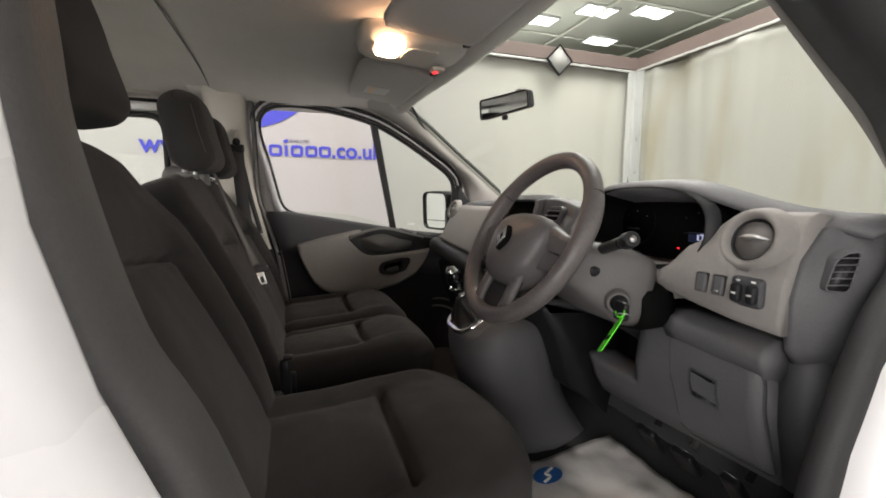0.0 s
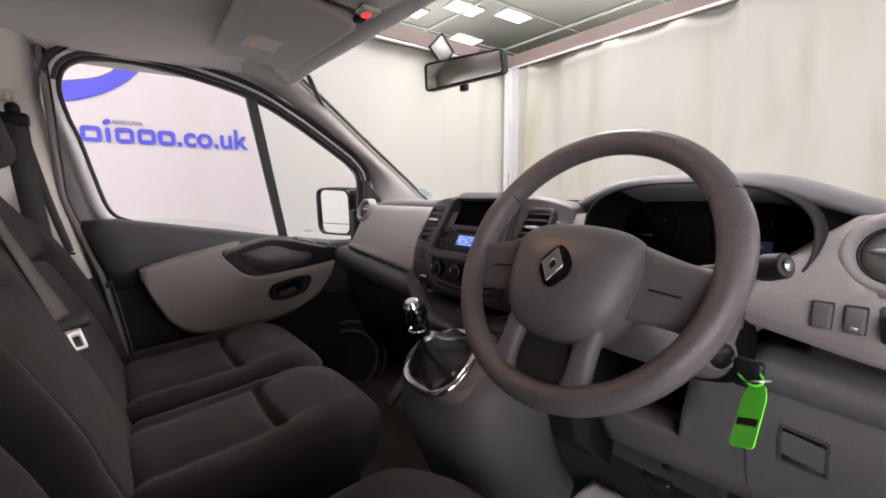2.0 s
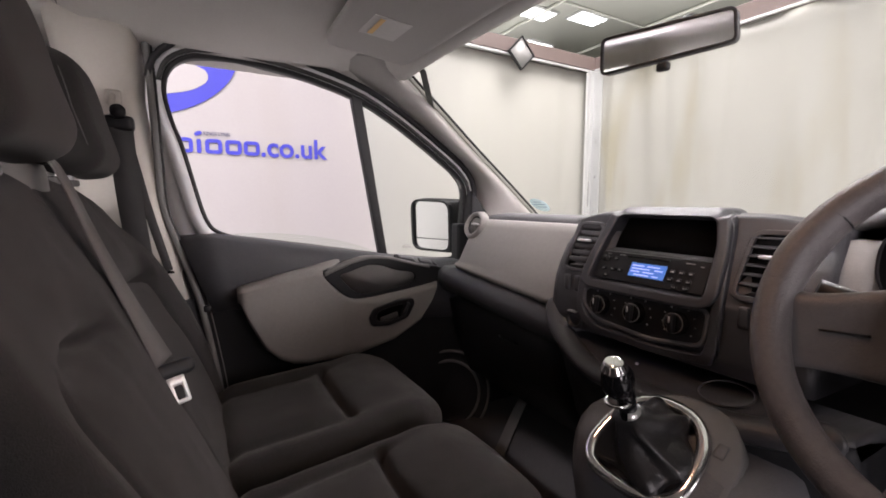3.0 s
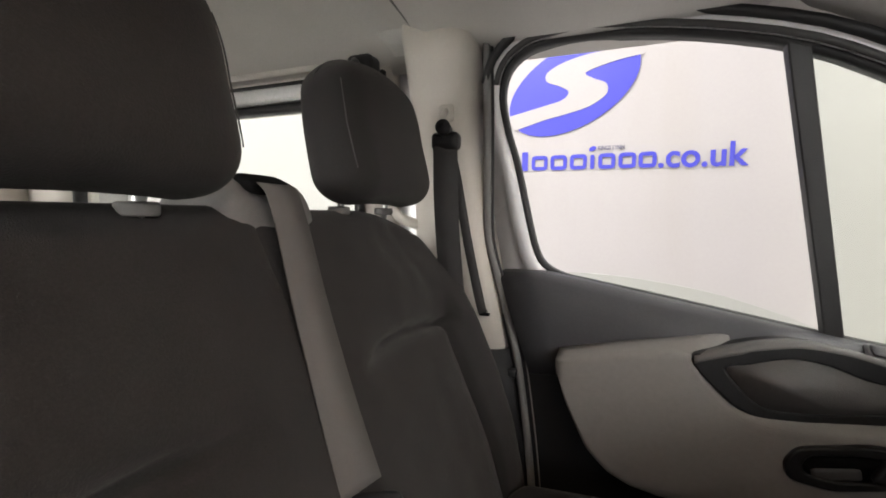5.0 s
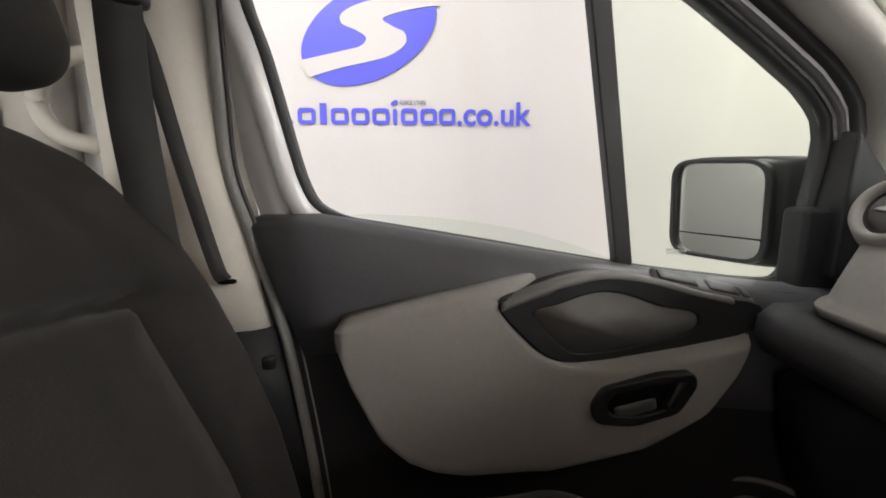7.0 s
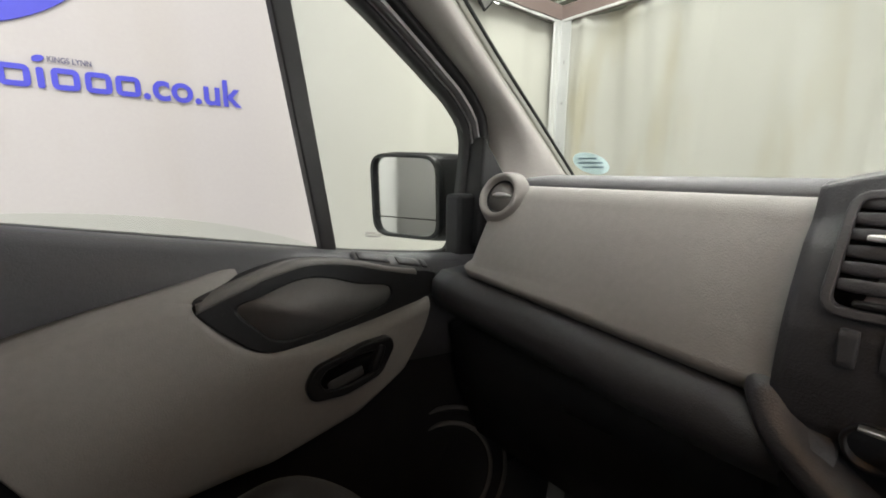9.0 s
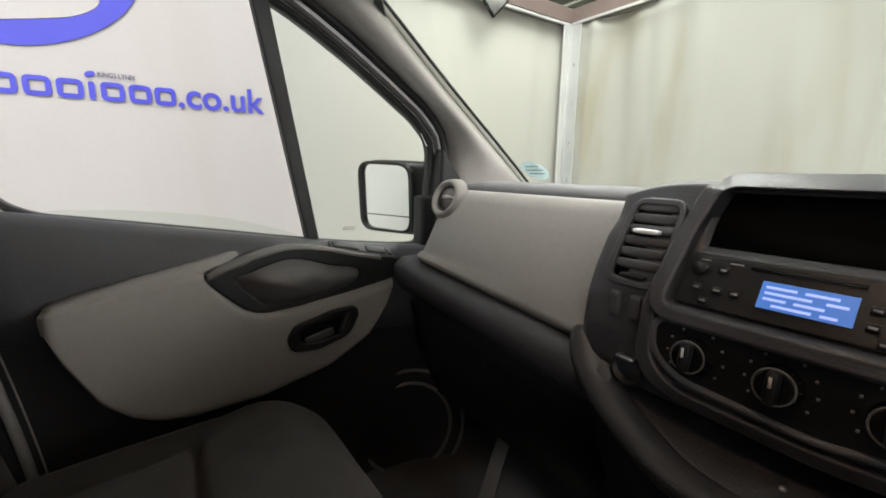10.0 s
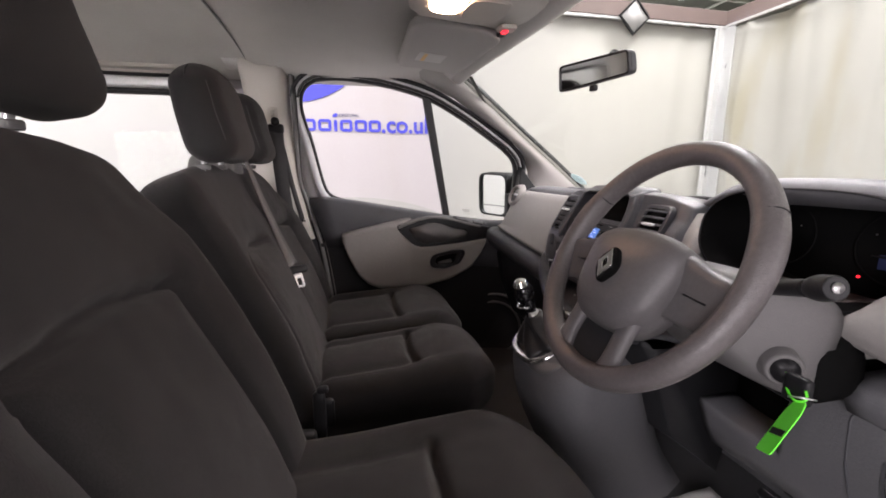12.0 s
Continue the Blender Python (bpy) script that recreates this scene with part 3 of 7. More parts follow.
def shell():
    door_frame(1, "window_1")
    # divider and quarter glass
    P = PANE(1)
    fr = bpy.data.objects["window_1"]
    bar = [(0.318, 1.775), (0.352, 1.763), (0.447, 1.275), (0.418, 1.28)]
    part("divider", prism(bar, P, -0.012, 0.012), RUBBER, fr, "black divider bar of the quarter light", bevel=0.003)
    q = [(0.352, 1.763), (0.474, 1.702), (0.56, 1.65), (0.646, 1.594), (0.70, 1.555), (0.742, 1.49), (0.737, 1.33), (0.722, 1.26), (0.68, 1.25), (0.445, 1.28)]
    g = part("quarter_pane", prism(q, P, 0.0, 0.004), GLASS, fr, "green tinted fixed quarter glass", smooth=False)
    g.visible_shadow = False
    low = smooth_line([(-0.075, 1.36, 0), (0.0, 1.372, 0), (0.12, 1.367, 0), (0.25, 1.347, 0), (0.36, 1.315, 0), (0.43, 1.285, 0)], 6)
    g = part("lowered_pane", prism([(p.x, p.y) for p in low] + [(0.43, 1.15), (-0.075, 1.15)], P, 0.0, 0.004), GLASS, fr, "lowered window glass just above the sill", smooth=False)
    g.visible_shadow = False
    for k in (0, 1):
        part("etched_mark", prism([(0.505, 1.303 + k * 0.006), (0.54, 1.299 + k * 0.006), (0.54, 1.3015 + k * 0.006), (0.505, 1.3055 + k * 0.006)], P, -0.0015, -0.001), GALV, fr, "small pale etched mark", smooth=False)

    # A pillars, header and windscreen
    for side, nm in ((1, "left"), (-1, "right")):
        ap = root("pillar_front_" + nm, (0.9, side * 0.78, 1.4), "grey moulded trim on the windscreen pillar", "pillar", kind="structure")
        inn = smooth_line([(0.36, 0.66, 1.845), (0.43, 0.712, 1.822), (0.555, 0.735, 1.735), (0.705, 0.75, 1.62), (0.855, 0.758, 1.505), (0.985, 0.762, 1.40), (1.06, 0.765, 1.33)], 5)
        out = smooth_line([(0.20, 0.80, 1.868), (0.40, 0.805, 1.792), (0.535, 0.815, 1.715), (0.66, 0.825, 1.635), (0.75, 0.835, 1.57), (0.80, 0.84, 1.45), (0.80, 0.85, 1.25)], 5)
        rings = []
        for a, b in zip(inn, out):
            m = (a + b) / 2 + Vector((-0.02, -0.022, 0.0))
            row = [a + Vector((0.03, 0.012, 0.02)), a, a.lerp(m, 0.55) + Vector((-0.004, -0.006, 0)), m, m.lerp(b, 0.6) + Vector((-0.002, -0.004, 0)), b, b + Vector((0.03, 0.05 if side > 0 else 0.012, 0.02))]
            rings.append([(p.x, side * p.y, p.z) for p in row])
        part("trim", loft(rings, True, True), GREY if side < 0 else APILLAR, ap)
        if side < 0:
            rr = []
            for a, b in zip(inn, out):
                q = ((a + b) / 2 + Vector((-0.02, -0.022, 0.0))).lerp(b, 0.25)
                rr.append([(q.x - 0.006, -(q.y - 0.010), q.z - 0.002), (b.x - 0.030, -(b.y + 0.012), b.z - 0.012), (b.x + 0.005, -(b.y + 0.055), b.z), (b.x + 0.05, -(b.y + 0.065), b.z + 0.03), (b.x + 0.08, -(b.y + 0.02), b.z + 0.06), (q.x + 0.03, -(q.y + 0.01), q.z + 0.02)])
            part("aperture_seal", loft(rr), RUBBER, ap, "wide black door aperture seal")
        if side > 0:
            part("edge_seal", loft([[(p.x + dx, side * (p.y + dy), p.z + dz) for dx, dy, dz in ((0.016, 0.0058, 0.0102), (0.019, 0.003, 0.0135), (0.031, 0.006, 0.0205), (0.036, 0.028, 0.0195), (0.022, 0.014, 0.010))] for p in inn]), APILLAR, ap, "grey return of the pillar trim")
            part("glass_edge", tube([(p.x + 0.030, p.y + 0.0055, p.z + 0.0205) for p in inn], 0.0042, 8), RUBBER, ap, "thin black edge of the windscreen")
        part("outer_skin", loft([[(p.x + dx, side * (p.y + dy), p.z + dz) for p in (a,)] [0:1] + [(a.x + 0.06, side * (a.y + 0.05), a.z + 0.03), (b.x + 0.03, side * (b.y + 0.06), b.z + 0.02)]
                                 for a, b in zip(inn, out) for dx, dy, dz in ((0.035, 0.014, 0.02),)], False, False), RUBBER, ap, "black bonded edge of the windscreen", thick=0.004)
    ws = root("windscreen", (1.05, 0, 1.40), "green tinted windscreen with a small sticker in its corner", "windscreen", kind="structure")
    bm = bmesh.new()
    rows = []
    for t in np.linspace(0, 1, 25):
        row = []
        for y in np.linspace(-0.79, 0.79, 61):
            bow = 0.08 * (1 - (y / 0.79) ** 2) * (1 - 0.8 * t)
            z = 1.365 + (1.872 - 1.365) * t
            row.append(bm.verts.new((0.458 + (1.82 - z) * 1.30 + bow, y * (1 - 0.05 * t), z)))
        rows.append(row)
    for p, q_ in zip(rows, rows[1:]):
        for i in range(60):
            bm.faces.new((p[i], p[i + 1], q_[i + 1], q_[i]))
    g = part("pane", bm, GLASS, ws, thick=0.005, smooth=False)
    g.visible_shadow = False
    a, b = Vector((0.462, 0.628, 1.822)), Vector((0.556, 0.748, 1.752))
    w_ = (b - a).cross(Vector((0.61, 0, 0.79))).normalized() * 0.011
    part("corner_band", loft([[a - w_, a + w_, a + w_ + Vector((0.002, 0, 0.002)), a - w_ + Vector((0.002, 0, 0.002))], [b - w_, b + w_, b + w_ + Vector((0.002, 0, 0.002)), b - w_ + Vector((0.002, 0, 0.002))]]), SEALGREY, ws, "grey printed band in the corner of the glass", smooth=False)
    # roof lining with its front edge over the windscreen
    bm = bmesh.new()
    xs = list(np.linspace(-1.9, 0.12, 16)) + [0.2, 0.27, 0.33, 0.38, 0.41, 0.43, 0.438]
    rows = []
    for x in xs:
        row = []
        for y in np.linspace(-0.86, 0.86, 27):
            e = abs(y) / 0.86
            z = 1.872 - 0.055 * e ** 5 + 0.012 * (1 - e * e)
            if x > 0.3:
                z -= 0.055 * ((x - 0.3) / 0.14) ** 2 * (1 - 0.35 * e ** 2)
            groove = 0.006 * math.exp(-(((x + 0.315) / 0.008) ** 2))
            rise = 0.072 * max(0.0, min(1.0, (-0.315 - x) * 9)) * (1 - e ** 16)
            row.append(bm.verts.new((x, y, z + groove + rise)))
        rows.append(row)
    for p, q_ in zip(rows, rows[1:]):
        for i in range(26):
            bm.faces.new((p[i], p[i + 1], q_[i + 1], q_[i]))
    thing("roof_lining", bm, LINING, "pale grey cloth roof lining with a cross seam", "ceiling", kind="structure", thick=0.012)
    rr = []
    for y in np.linspace(-0.70, 0.70, 40):
        e = abs(y) / 0.86
        z = 1.872 - 0.055 * e ** 5 + 0.012 * (1 - e * e) - 0.0535 * (1 - 0.35 * e ** 2)
        x = 0.030 * (1 - (y / 0.70) ** 2)
        rr.append([(0.410, y, z + 0.004), (0.425, y, z - 0.008), (0.442 + x * 0.6, y, z - 0.010), (0.462 + x, y, z + 0.002), (0.462 + x, y, z + 0.03), (0.41, y, z + 0.03)])
    thing("windscreen_header", loft(rr), LINING, "pale rounded lining edge over the windscreen", "trim", kind="structure")
    thing("roof_seam", tube([(-0.318, y, 1.888 - 0.055 * (abs(y) / 0.86) ** 5) for y in np.linspace(-0.8, 0.8, 30)], 0.0035, 6), SEALGREY, "dark joint line across the roof lining", "trim", kind="structure")
    thing("roof_skin", box((-0.8, 0, 1.975), (2.55, 1.74, 0.02)), PAINT, "white painted steel van roof", "roof", kind="structure", bevel=0.008)
    for side, nm in ((1, "left"), (-1, "right")):
        thing("roof_rail_" + nm, rbox((-0.72, side * 0.875, 1.90), (2.4, 0.09, 0.12), 0.03, 4), PAINT, "white painted roof side rail", "roof rail", kind="structure")
        # lining cove over the doors
        cov = []
        for x in np.linspace(-0.40, 0.40, 14):
            drop = 0.09 * max(0.0, (x - 0.1) / 0.3) ** 1.6
            cov.append([(x, side * 0.74, 1.862 - drop * 0.15), (x, side * 0.80, 1.853 - drop * 0.6), (x, side * 0.825, 1.842 - drop), (x, side * 0.86, 1.85 - drop), (x, side * 0.86, 1.885)])
        thing("cove_" + nm, loft(cov, True, True), LINING, "pale rounded lining edge above the door", "trim", kind="structure")
    # B pillars with pale trim inside and white paint outside
    for side, nm in ((1, "left"), (-1, "right")):
        bp = root("pillar_middle_" + nm, (-0.3, side * 0.8, 0.6), "pale moulded door pillar with a coat hook", "pillar", kind="structure")
        rings = []
        bk = -0.006 if side > 0 else -0.05
        for z, xf, yi in ((1.87, -0.195, 0.735), (1.80, -0.20, 0.745), (1.70, -0.205, 0.755), (1.60, -0.195, 0.765), (1.45, -0.175, 0.775), (1.32, -0.148, 0.785), (1.21, -0.125, 0.79)):
            xb, xf = (-0.335 - 0.02 * max(0, (z - 1.7) / 0.17) if side > 0 else -0.42), xf + bk
            rings.append([(xf + 0.02, side * 0.84, z), (xf, side * (yi + 0.01), z), (xf - 0.015, side * yi, z), (xf - 0.05, side * (yi - 0.008), z), (xb + 0.02, side * (yi + 0.0), z), (xb, side * (yi + 0.03), z), (xb, side * 0.86, z)])
        part("upper_trim", loft(rings), PILLAR, bp)
        rings = []
        for z, xf, yi in ((1.212, -0.118, 0.785), (1.1, -0.10, 0.79), (0.95, -0.072, 0.80), (0.62, -0.05, 0.81)):
            xf += bk
            rings.append([(xf + 0.02, side * 0.85, z), (xf, side * yi, z), (xf - 0.07, side * (yi - 0.012), z), (-0.42, side * yi, z), (-0.42, side * 0.86, z)])
        part("lower_trim", loft(rings), DARK, bp, "dark lower pillar trim")
        sx = [(1.86, -0.185), (1.76, -0.192), (1.66, -0.187), (1.5, -0.165), (1.36, -0.142), (1.21, -0.115), (0.95, -0.068), (0.65, -0.045)]
        if side > 0:
            line = [(-0.180, 1.85), (-0.176, 1.75), (-0.174, 1.656), (-0.172, 1.54), (-0.168, 1.44), (-0.145, 1.355), (-0.113, 1.245), (-0.092, 1.135), (-0.067, 0.94), (-0.045, 0.66)]
            part("door_seal", tube(smooth_line([(x - 0.001, 0.800, z) for x, z in line], 5), 0.008, 10), SEALGREY, bp, "grey rubber door seal")
            part("seal_root", tube(smooth_line([(x + 0.0085, 0.806, z) for x, z in line], 5), 0.0035, 8), RUBBER, bp, "black rubber seal root")
            up = [(-0.180, 1.85), (-0.176, 1.75), (-0.174, 1.656), (-0.172, 1.54), (-0.168, 1.44), (-0.145, 1.355), (-0.12, 1.25), (-0.066, 1.25), (-0.073, 1.40), (-0.097, 1.48), (-0.125, 1.6), (-0.142, 1.66), (-0.154, 1.73), (-0.144, 1.79), (-0.10, 1.828), (-0.10, 1.85)]
            part("frame_panel", prism(up, PANE(1), -0.004, 0.02), PAINT, bp, "white painted door frame")
            part("gap_panel", prism([(-0.15, 1.26), (-0.05, 1.26), (0.02, 0.64), (-0.08, 0.64)], XZ, 0.835, 0.86), DARK, bp, "dark door edge")
            part("seal_lip", tube(smooth_line([(x + 0.0165, 0.800, z) for x, z in line[5:]], 5), 0.0016, 6), GREY, bp, "thin white edge of the door")
        else:
            band = []
            for p in smooth_line([(x, -0.80, z) for z, x in ((1.86, -0.20), (1.70, -0.195), (1.548, -0.186), (1.47, -0.18), (1.347, -0.152), (1.258, -0.112), (1.1, -0.065), (0.95, -0.035), (0.65, 0.0))], 5):
                band.append([p + Vector((-0.02, 0.01, 0)), p + Vector((0.002, 0, 0)), p + Vector((0.010, -0.02, 0)), p + Vector((0.014, -0.05, 0)), p + Vector((0.012, -0.085, 0)), p + Vector((-0.006, -0.098, 0)), p + Vector((-0.03, -0.05, 0))])
            part("door_seal", loft(band), DARKSEAL, bp, "dark grey rubber door seal")
        if side > 0:
            part("outer_skin", box((-0.33, 0.90, 1.25), (0.28, 0.02, 1.35)), PAINT, bp, "white painted outer skin", bevel=0.006)
    # rear compartment side walls with their windows
    for side, nm in ((1, "left"), (-1, "right")):
        out = [(-1.9, 0.55), (-0.42, 0.55), (-0.42, 1.955), (-1.9, 1.955)]
        hole = [(-1.6, 1.34), (-0.5, 1.34), (-0.5, 1.757), (-1.6, 1.757)]
        sw = root("wall_rear_" + nm, (-1.1, side * 0.86, 0.6), "pale lined side wall of the rear compartment with a window", "wall", kind="structure")
        part("panel", ring_plate(rounded(out, 0.02), rounded(hole, 0.06), XZ, side * 0.84, side * 0.90), PILLAR, sw)
        part("window_seal", ring_plate(rounded(outline_scaled(hole, 0.012), 0.06), rounded(inset(hole, 0.012), 0.06), XZ, side * 0.825, side * 0.86), RUBBER, sw, "black window seal")
        part("upper_rail", rbox((-1.03, side * 0.822, 1.786), (1.2, 0.036, 0.036), 0.010, 5), GALV, sw, "grey metal rail over the window")
        part("rail_shadow_gap", box((-1.03, side * 0.832, 1.812), (1.2, 0.016, 0.012)), RUBBER, sw, "dark joint above the rail")
        part("pressed_panel", rbox((-0.98, side * 0.832, 1.885), (0.95, 0.02, 0.10), 0.008, 5), PILLAR, sw, "pale pressed panel over the window")
        g = part("pane", prism(rounded(hole, 0.06), XZ, side * 0.868, side * 0.872), GLASS, sw, smooth=False)
        g.visible_shadow = False
    re = root("wall_rear_end", (-1.92, 0, 0.6), "pale lined tail doors with two windows", "wall", kind="structure")
    for side in (1, -1):
        out = [(side * 0.0, 0.57), (side * 0.87, 0.57), (side * 0.87, 1.93), (side * 0.0, 1.93)]
        hole = [(side * 0.10, 1.30), (side * 0.74, 1.30), (side * 0.74, 1.78), (side * 0.10, 1.78)]
        leaf = part("door_leaf", ring_plate(rounded(out, 0.01), rounded(hole, 0.06), YZ, -1.94, -1.90), PILLAR, re)
        g = part("pane", prism(rounded(hole, 0.06), YZ, -1.922, -1.918), GLASS, leaf, smooth=False)
        g.visible_shadow = False
    # added pale floor, out of view, that bounces light onto the rear lining
    thing("rear_bounce_floor", box((-1.18, 0, 0.69), (1.4, 1.6, 0.02)), PILLAR, "unseen pale floor added to bounce light up into the rear compartment", "floor", kind="structure")
    # floor pan and footwells
    thing("cab_floor", box((-0.4, 0, 0.655), (3.0, 1.66, 0.05)), CARPET, "black moulded rubber cab floor", "floor", kind="structure", bevel=0.01)
    thing("bulkhead", loft([[(1.02, y, 0.66), (1.13, y, 0.80), (1.16, y, 1.3), (1.18, y, 1.3), (1.2, y, 0.6)] for y in (-0.84, 0.84)]), CARPET, "black lined toe board behind the pedals", "bulkhead", kind="structure")
    for side, nm in ((1, "left"), (-1, "right")):
        thing("cowl_side_" + nm, box((0.95 if side > 0 else 1.0, side * 0.845, 1.0), (0.5 if side > 0 else 0.42, 0.05, 0.76)), DARK, "dark plastic kick panel in the footwell", "kick panel", kind="structure", bevel=0.01)
        thing("sill_" + nm, box((0.2, side * 0.86, 0.62), (1.2, 0.10, 0.13)), DARK, "dark plastic door sill", "sill", kind="structure", bevel=0.015)
    # bonnet and wings outside the windscreen
    thing("bonnet", rbox((1.45, 0, 1.20), (0.7, 1.6, 0.14), 0.05, 6, shape=lambda x, y, z: (x, y, z - 0.28 * (x + 0.35) - 0.1 * y * y)), PAINT, "white painted bonnet below the windscreen", "bonnet", kind="structure")
    for side, nm in ((1, "left"), (-1, "right")):
        thing("wing_" + nm, box((1.25, side * 0.90, 0.82), (1.0, 0.08, 0.75)), PAINT, "white painted front wing", "wing", kind="structure", bevel=0.02)
    # outer face of the left door
    thing("door_skin_left", box((0.30, 0.92, 0.88), (1.0, 0.025, 0.72)), PAINT, "white painted outer panel of the passenger door", "door skin", kind="structure", bevel=0.01)
    # right body side near the open doorway
    sk = root("pillar_skin_right", (-0.3, -0.9, 0.6), "white painted door pillar beside the open doorway", "pillar", kind="structure")
    rings = []
    for z, x in ((1.90, -0.19), (1.75, -0.18), (1.6, -0.168), (1.488, -0.156), (1.424, -0.15), (1.332, -0.129), (1.266, -0.105), (1.1, -0.062), (0.95, -0.035), (0.6, -0.005)):
        rings.append([(x - 0.04, -0.86, z), (x - 0.018, -0.893, z), (x - 0.014, -0.905, z), (x - 0.03, -0.93, z), (x - 0.26, -0.945, z), (x - 0.26, -0.87, z), (x - 0.1, -0.85, z)])
    part("skin", loft(rings), PAINT, sk)
    hp = root("hinge_post_right", (0.85, -0.86, 0.6), "white painted hinge post of the open driver's door", "pillar", kind="structure")
    rings = []
    for z, x in ((1.34, 0.80), (1.28, 0.745), (1.21, 0.705), (1.10, 0.66), (1.0, 0.635), (0.8, 0.60), (0.6, 0.58)):
        x -= 0.010
        rings.append([(x, -0.83, z), (x - 0.01, -0.86, z), (x, -0.90, z), (x + 0.05, -0.925, z), (x + 0.3, -0.93, z), (x + 0.3, -0.83, z)])
    part("skin", loft(rings), PAINT, hp)
    part("seal", tube(smooth_line([(x - 0.020, -0.838, z) for z, x in ((1.42, 0.82), (1.34, 0.80), (1.28, 0.748), (1.21, 0.708), (1.10, 0.663), (1.0, 0.638), (0.8, 0.603), (0.65, 0.583))], 4), 0.023, 12), RUBBER, hp, "black door seal")
    for z in (1.24, 1.08):
        part("bolt", disc((0.737 - (1.24 - z) * 0.34, -0.872, z - 0.03), (-1, -0.3, 0), 0.014, 0.01, 16), STEEL, hp, "grey bolt head")


shell()


# ---- passenger door trim ----
def passenger_door():
    d = root("door_1", (0.25, 0.8, 0.65), "closed passenger door with charcoal and warm grey trim", "door", kind="structure")
    sill = [(-0.144, 1.372), (-0.06, 1.374), (0.0, 1.364), (0.2, 1.328), (0.43, 1.287), (0.56, 1.268), (0.68, 1.254), (0.76, 1.25)]
    # upper trim: rolls from the glass over the sill and down to the waist
    rings = []
    for x, z in sill:
        w = 1.0 - 0.35 * max(0, (x - 0.3) / 0.4)
        sh = 0.34 * max(0, 1 - (x + 0.144) / 0.16)     # the rear end leans with the door seal
        rings.append([(x + sh * (z - q), p, q) for x, p, q in [(x, 0.872, z - 0.004), (x, 0.85, z + 0.002), (x, 0.815, z), (x, 0.795, z - 0.012), (x, 0.785 + 0.0 * w, z - 0.05), (x, 0.782, z - 0.10), (x, 0.788, z - 0.14), (x, 0.79, z - 0.2), (x, 0.87, z - 0.2)]])
    part("upper_trim", loft(rings), DOORTRIM, d, "charcoal grained upper trim")
    low = [(-0.144, 1.30), (-0.11, 1.16), (-0.07, 0.95), (-0.05, 0.72), (0.0, 0.68), (0.72, 0.68), (0.74, 0.9), (0.76, 1.2), (0.76, 1.24), (0.4, 1.28), (0.1, 1.33)]
    part("lower_trim", prism(rounded(low, 0.03), XZ, 0.80, 0.86), DARK, d, "dark plastic lower trim", bevel=0.008)
    # warm grey armrest panel, bulging inwards
    pan = smooth2([(-0.02, 1.224), (0.08, 1.246), (0.17, 1.262), (0.198, 1.262), (0.218, 1.232), (0.248, 1.2), (0.285, 1.181), (0.36, 1.174), (0.47, 1.180), (0.588, 1.19), (0.56, 1.13), (0.512, 1.074), (0.42, 1.028), (0.277, 0.997),
                   (0.16, 0.998), (0.112, 1.008), (0.075, 1.03), (0.038, 1.069), (0.0, 1.15)], 4)

    def dome(u, v):
        k = max(0.0, 1 - ((u - 0.25) / 0.34) ** 2) * max(0.0, 1 - ((v - 1.15) / 0.2) ** 2)
        return 0.768 - 0.035 * k ** 0.6 - 0.10 * max(0, (0.25 - u))

    low_u, low_z = [-0.02, 0.0, 0.038, 0.075, 0.112, 0.16, 0.277, 0.42, 0.512, 0.56, 0.588], [1.213, 1.15, 1.069, 1.03, 1.01, 0.998, 0.995, 1.026, 1.072, 1.13, 1.184]
    top_u, top_z = [-0.02, 0.08, 0.17, 0.198, 0.218, 0.248, 0.285, 0.36, 0.47, 0.588], [1.227, 1.251, 1.267, 1.263, 1.234, 1.201, 1.182, 1.175, 1.181, 1.192]
    bm = bmesh.new()
    cols = []
    us = np.linspace(-0.02, 0.588, 90)
    for iu, u in enumerate(us):
        a, b = float(np.interp(u, low_u, low_z)), float(np.interp(u, top_u, top_z))
        col = [bm.verts.new((u, 0.815, a))]
        for s_ in np.linspace(0, 1, 22):
            z = a + (b - a) * s_
            e = min(s_ * (b - a), (1 - s_) * (b - a) + (0.02 if u < 0.2 else 0), u + 0.02, 0.588 - u)
            col.append(bm.verts.new((u, dome(u, z) - 0.004 + 0.014 * max(0, 1 - e / 0.014) ** 2, z)))
        col.append(bm.verts.new((u, 0.815, b)))
        cols.append(col)
    for p, q in zip(cols, cols[1:]):
        for k in range(len(p) - 1):
            bm.faces.new((p[k], p[k + 1], q[k + 1], q[k]))
    part("armrest_panel", bm, GREY, d, "warm grey moulded armrest panel")
    led = smooth_line([(-0.018, 0.728, 1.220), (0.08, 0.728, 1.245), (0.17, 0.735, 1.262), (0.22, 0.750, 1.272), (0.25, 0.772, 1.277), (0.268, 0.786, 1.276)], 5)
    part("armrest_ledge", loft([[p + Vector((0, 0.0, -0.02)), p + Vector((0, -0.002, -0.004)), p + Vector((0, 0.006, 0.002)), p + Vector((0, 0.5 * max(0.02, 0.80 - p.y), 0.011)), p + Vector((0, max(0.02, 0.80 - p.y), 0.016)), p + Vector((0, max(0.02, 0.80 - p.y), -0.03))] for p in led]), GREY, d, "warm grey armrest ledge")
    # grab recess, a dark dished surround
    pk = smooth2([(0.195, 1.26), (0.245, 1.276), (0.30, 1.29), (0.349, 1.294), (0.42, 1.282), (0.50, 1.258), (0.612, 1.235), (0.60, 1.195), (0.45, 1.178), (0.34, 1.173), (0.277, 1.179), (0.235, 1.21)], 4)
    pin = [(0.345 + (u - 0.345) * (0.56 if u > 0.345 else 0.66), 1.228 + (v - 1.232) * 0.70) for u, v in pk]
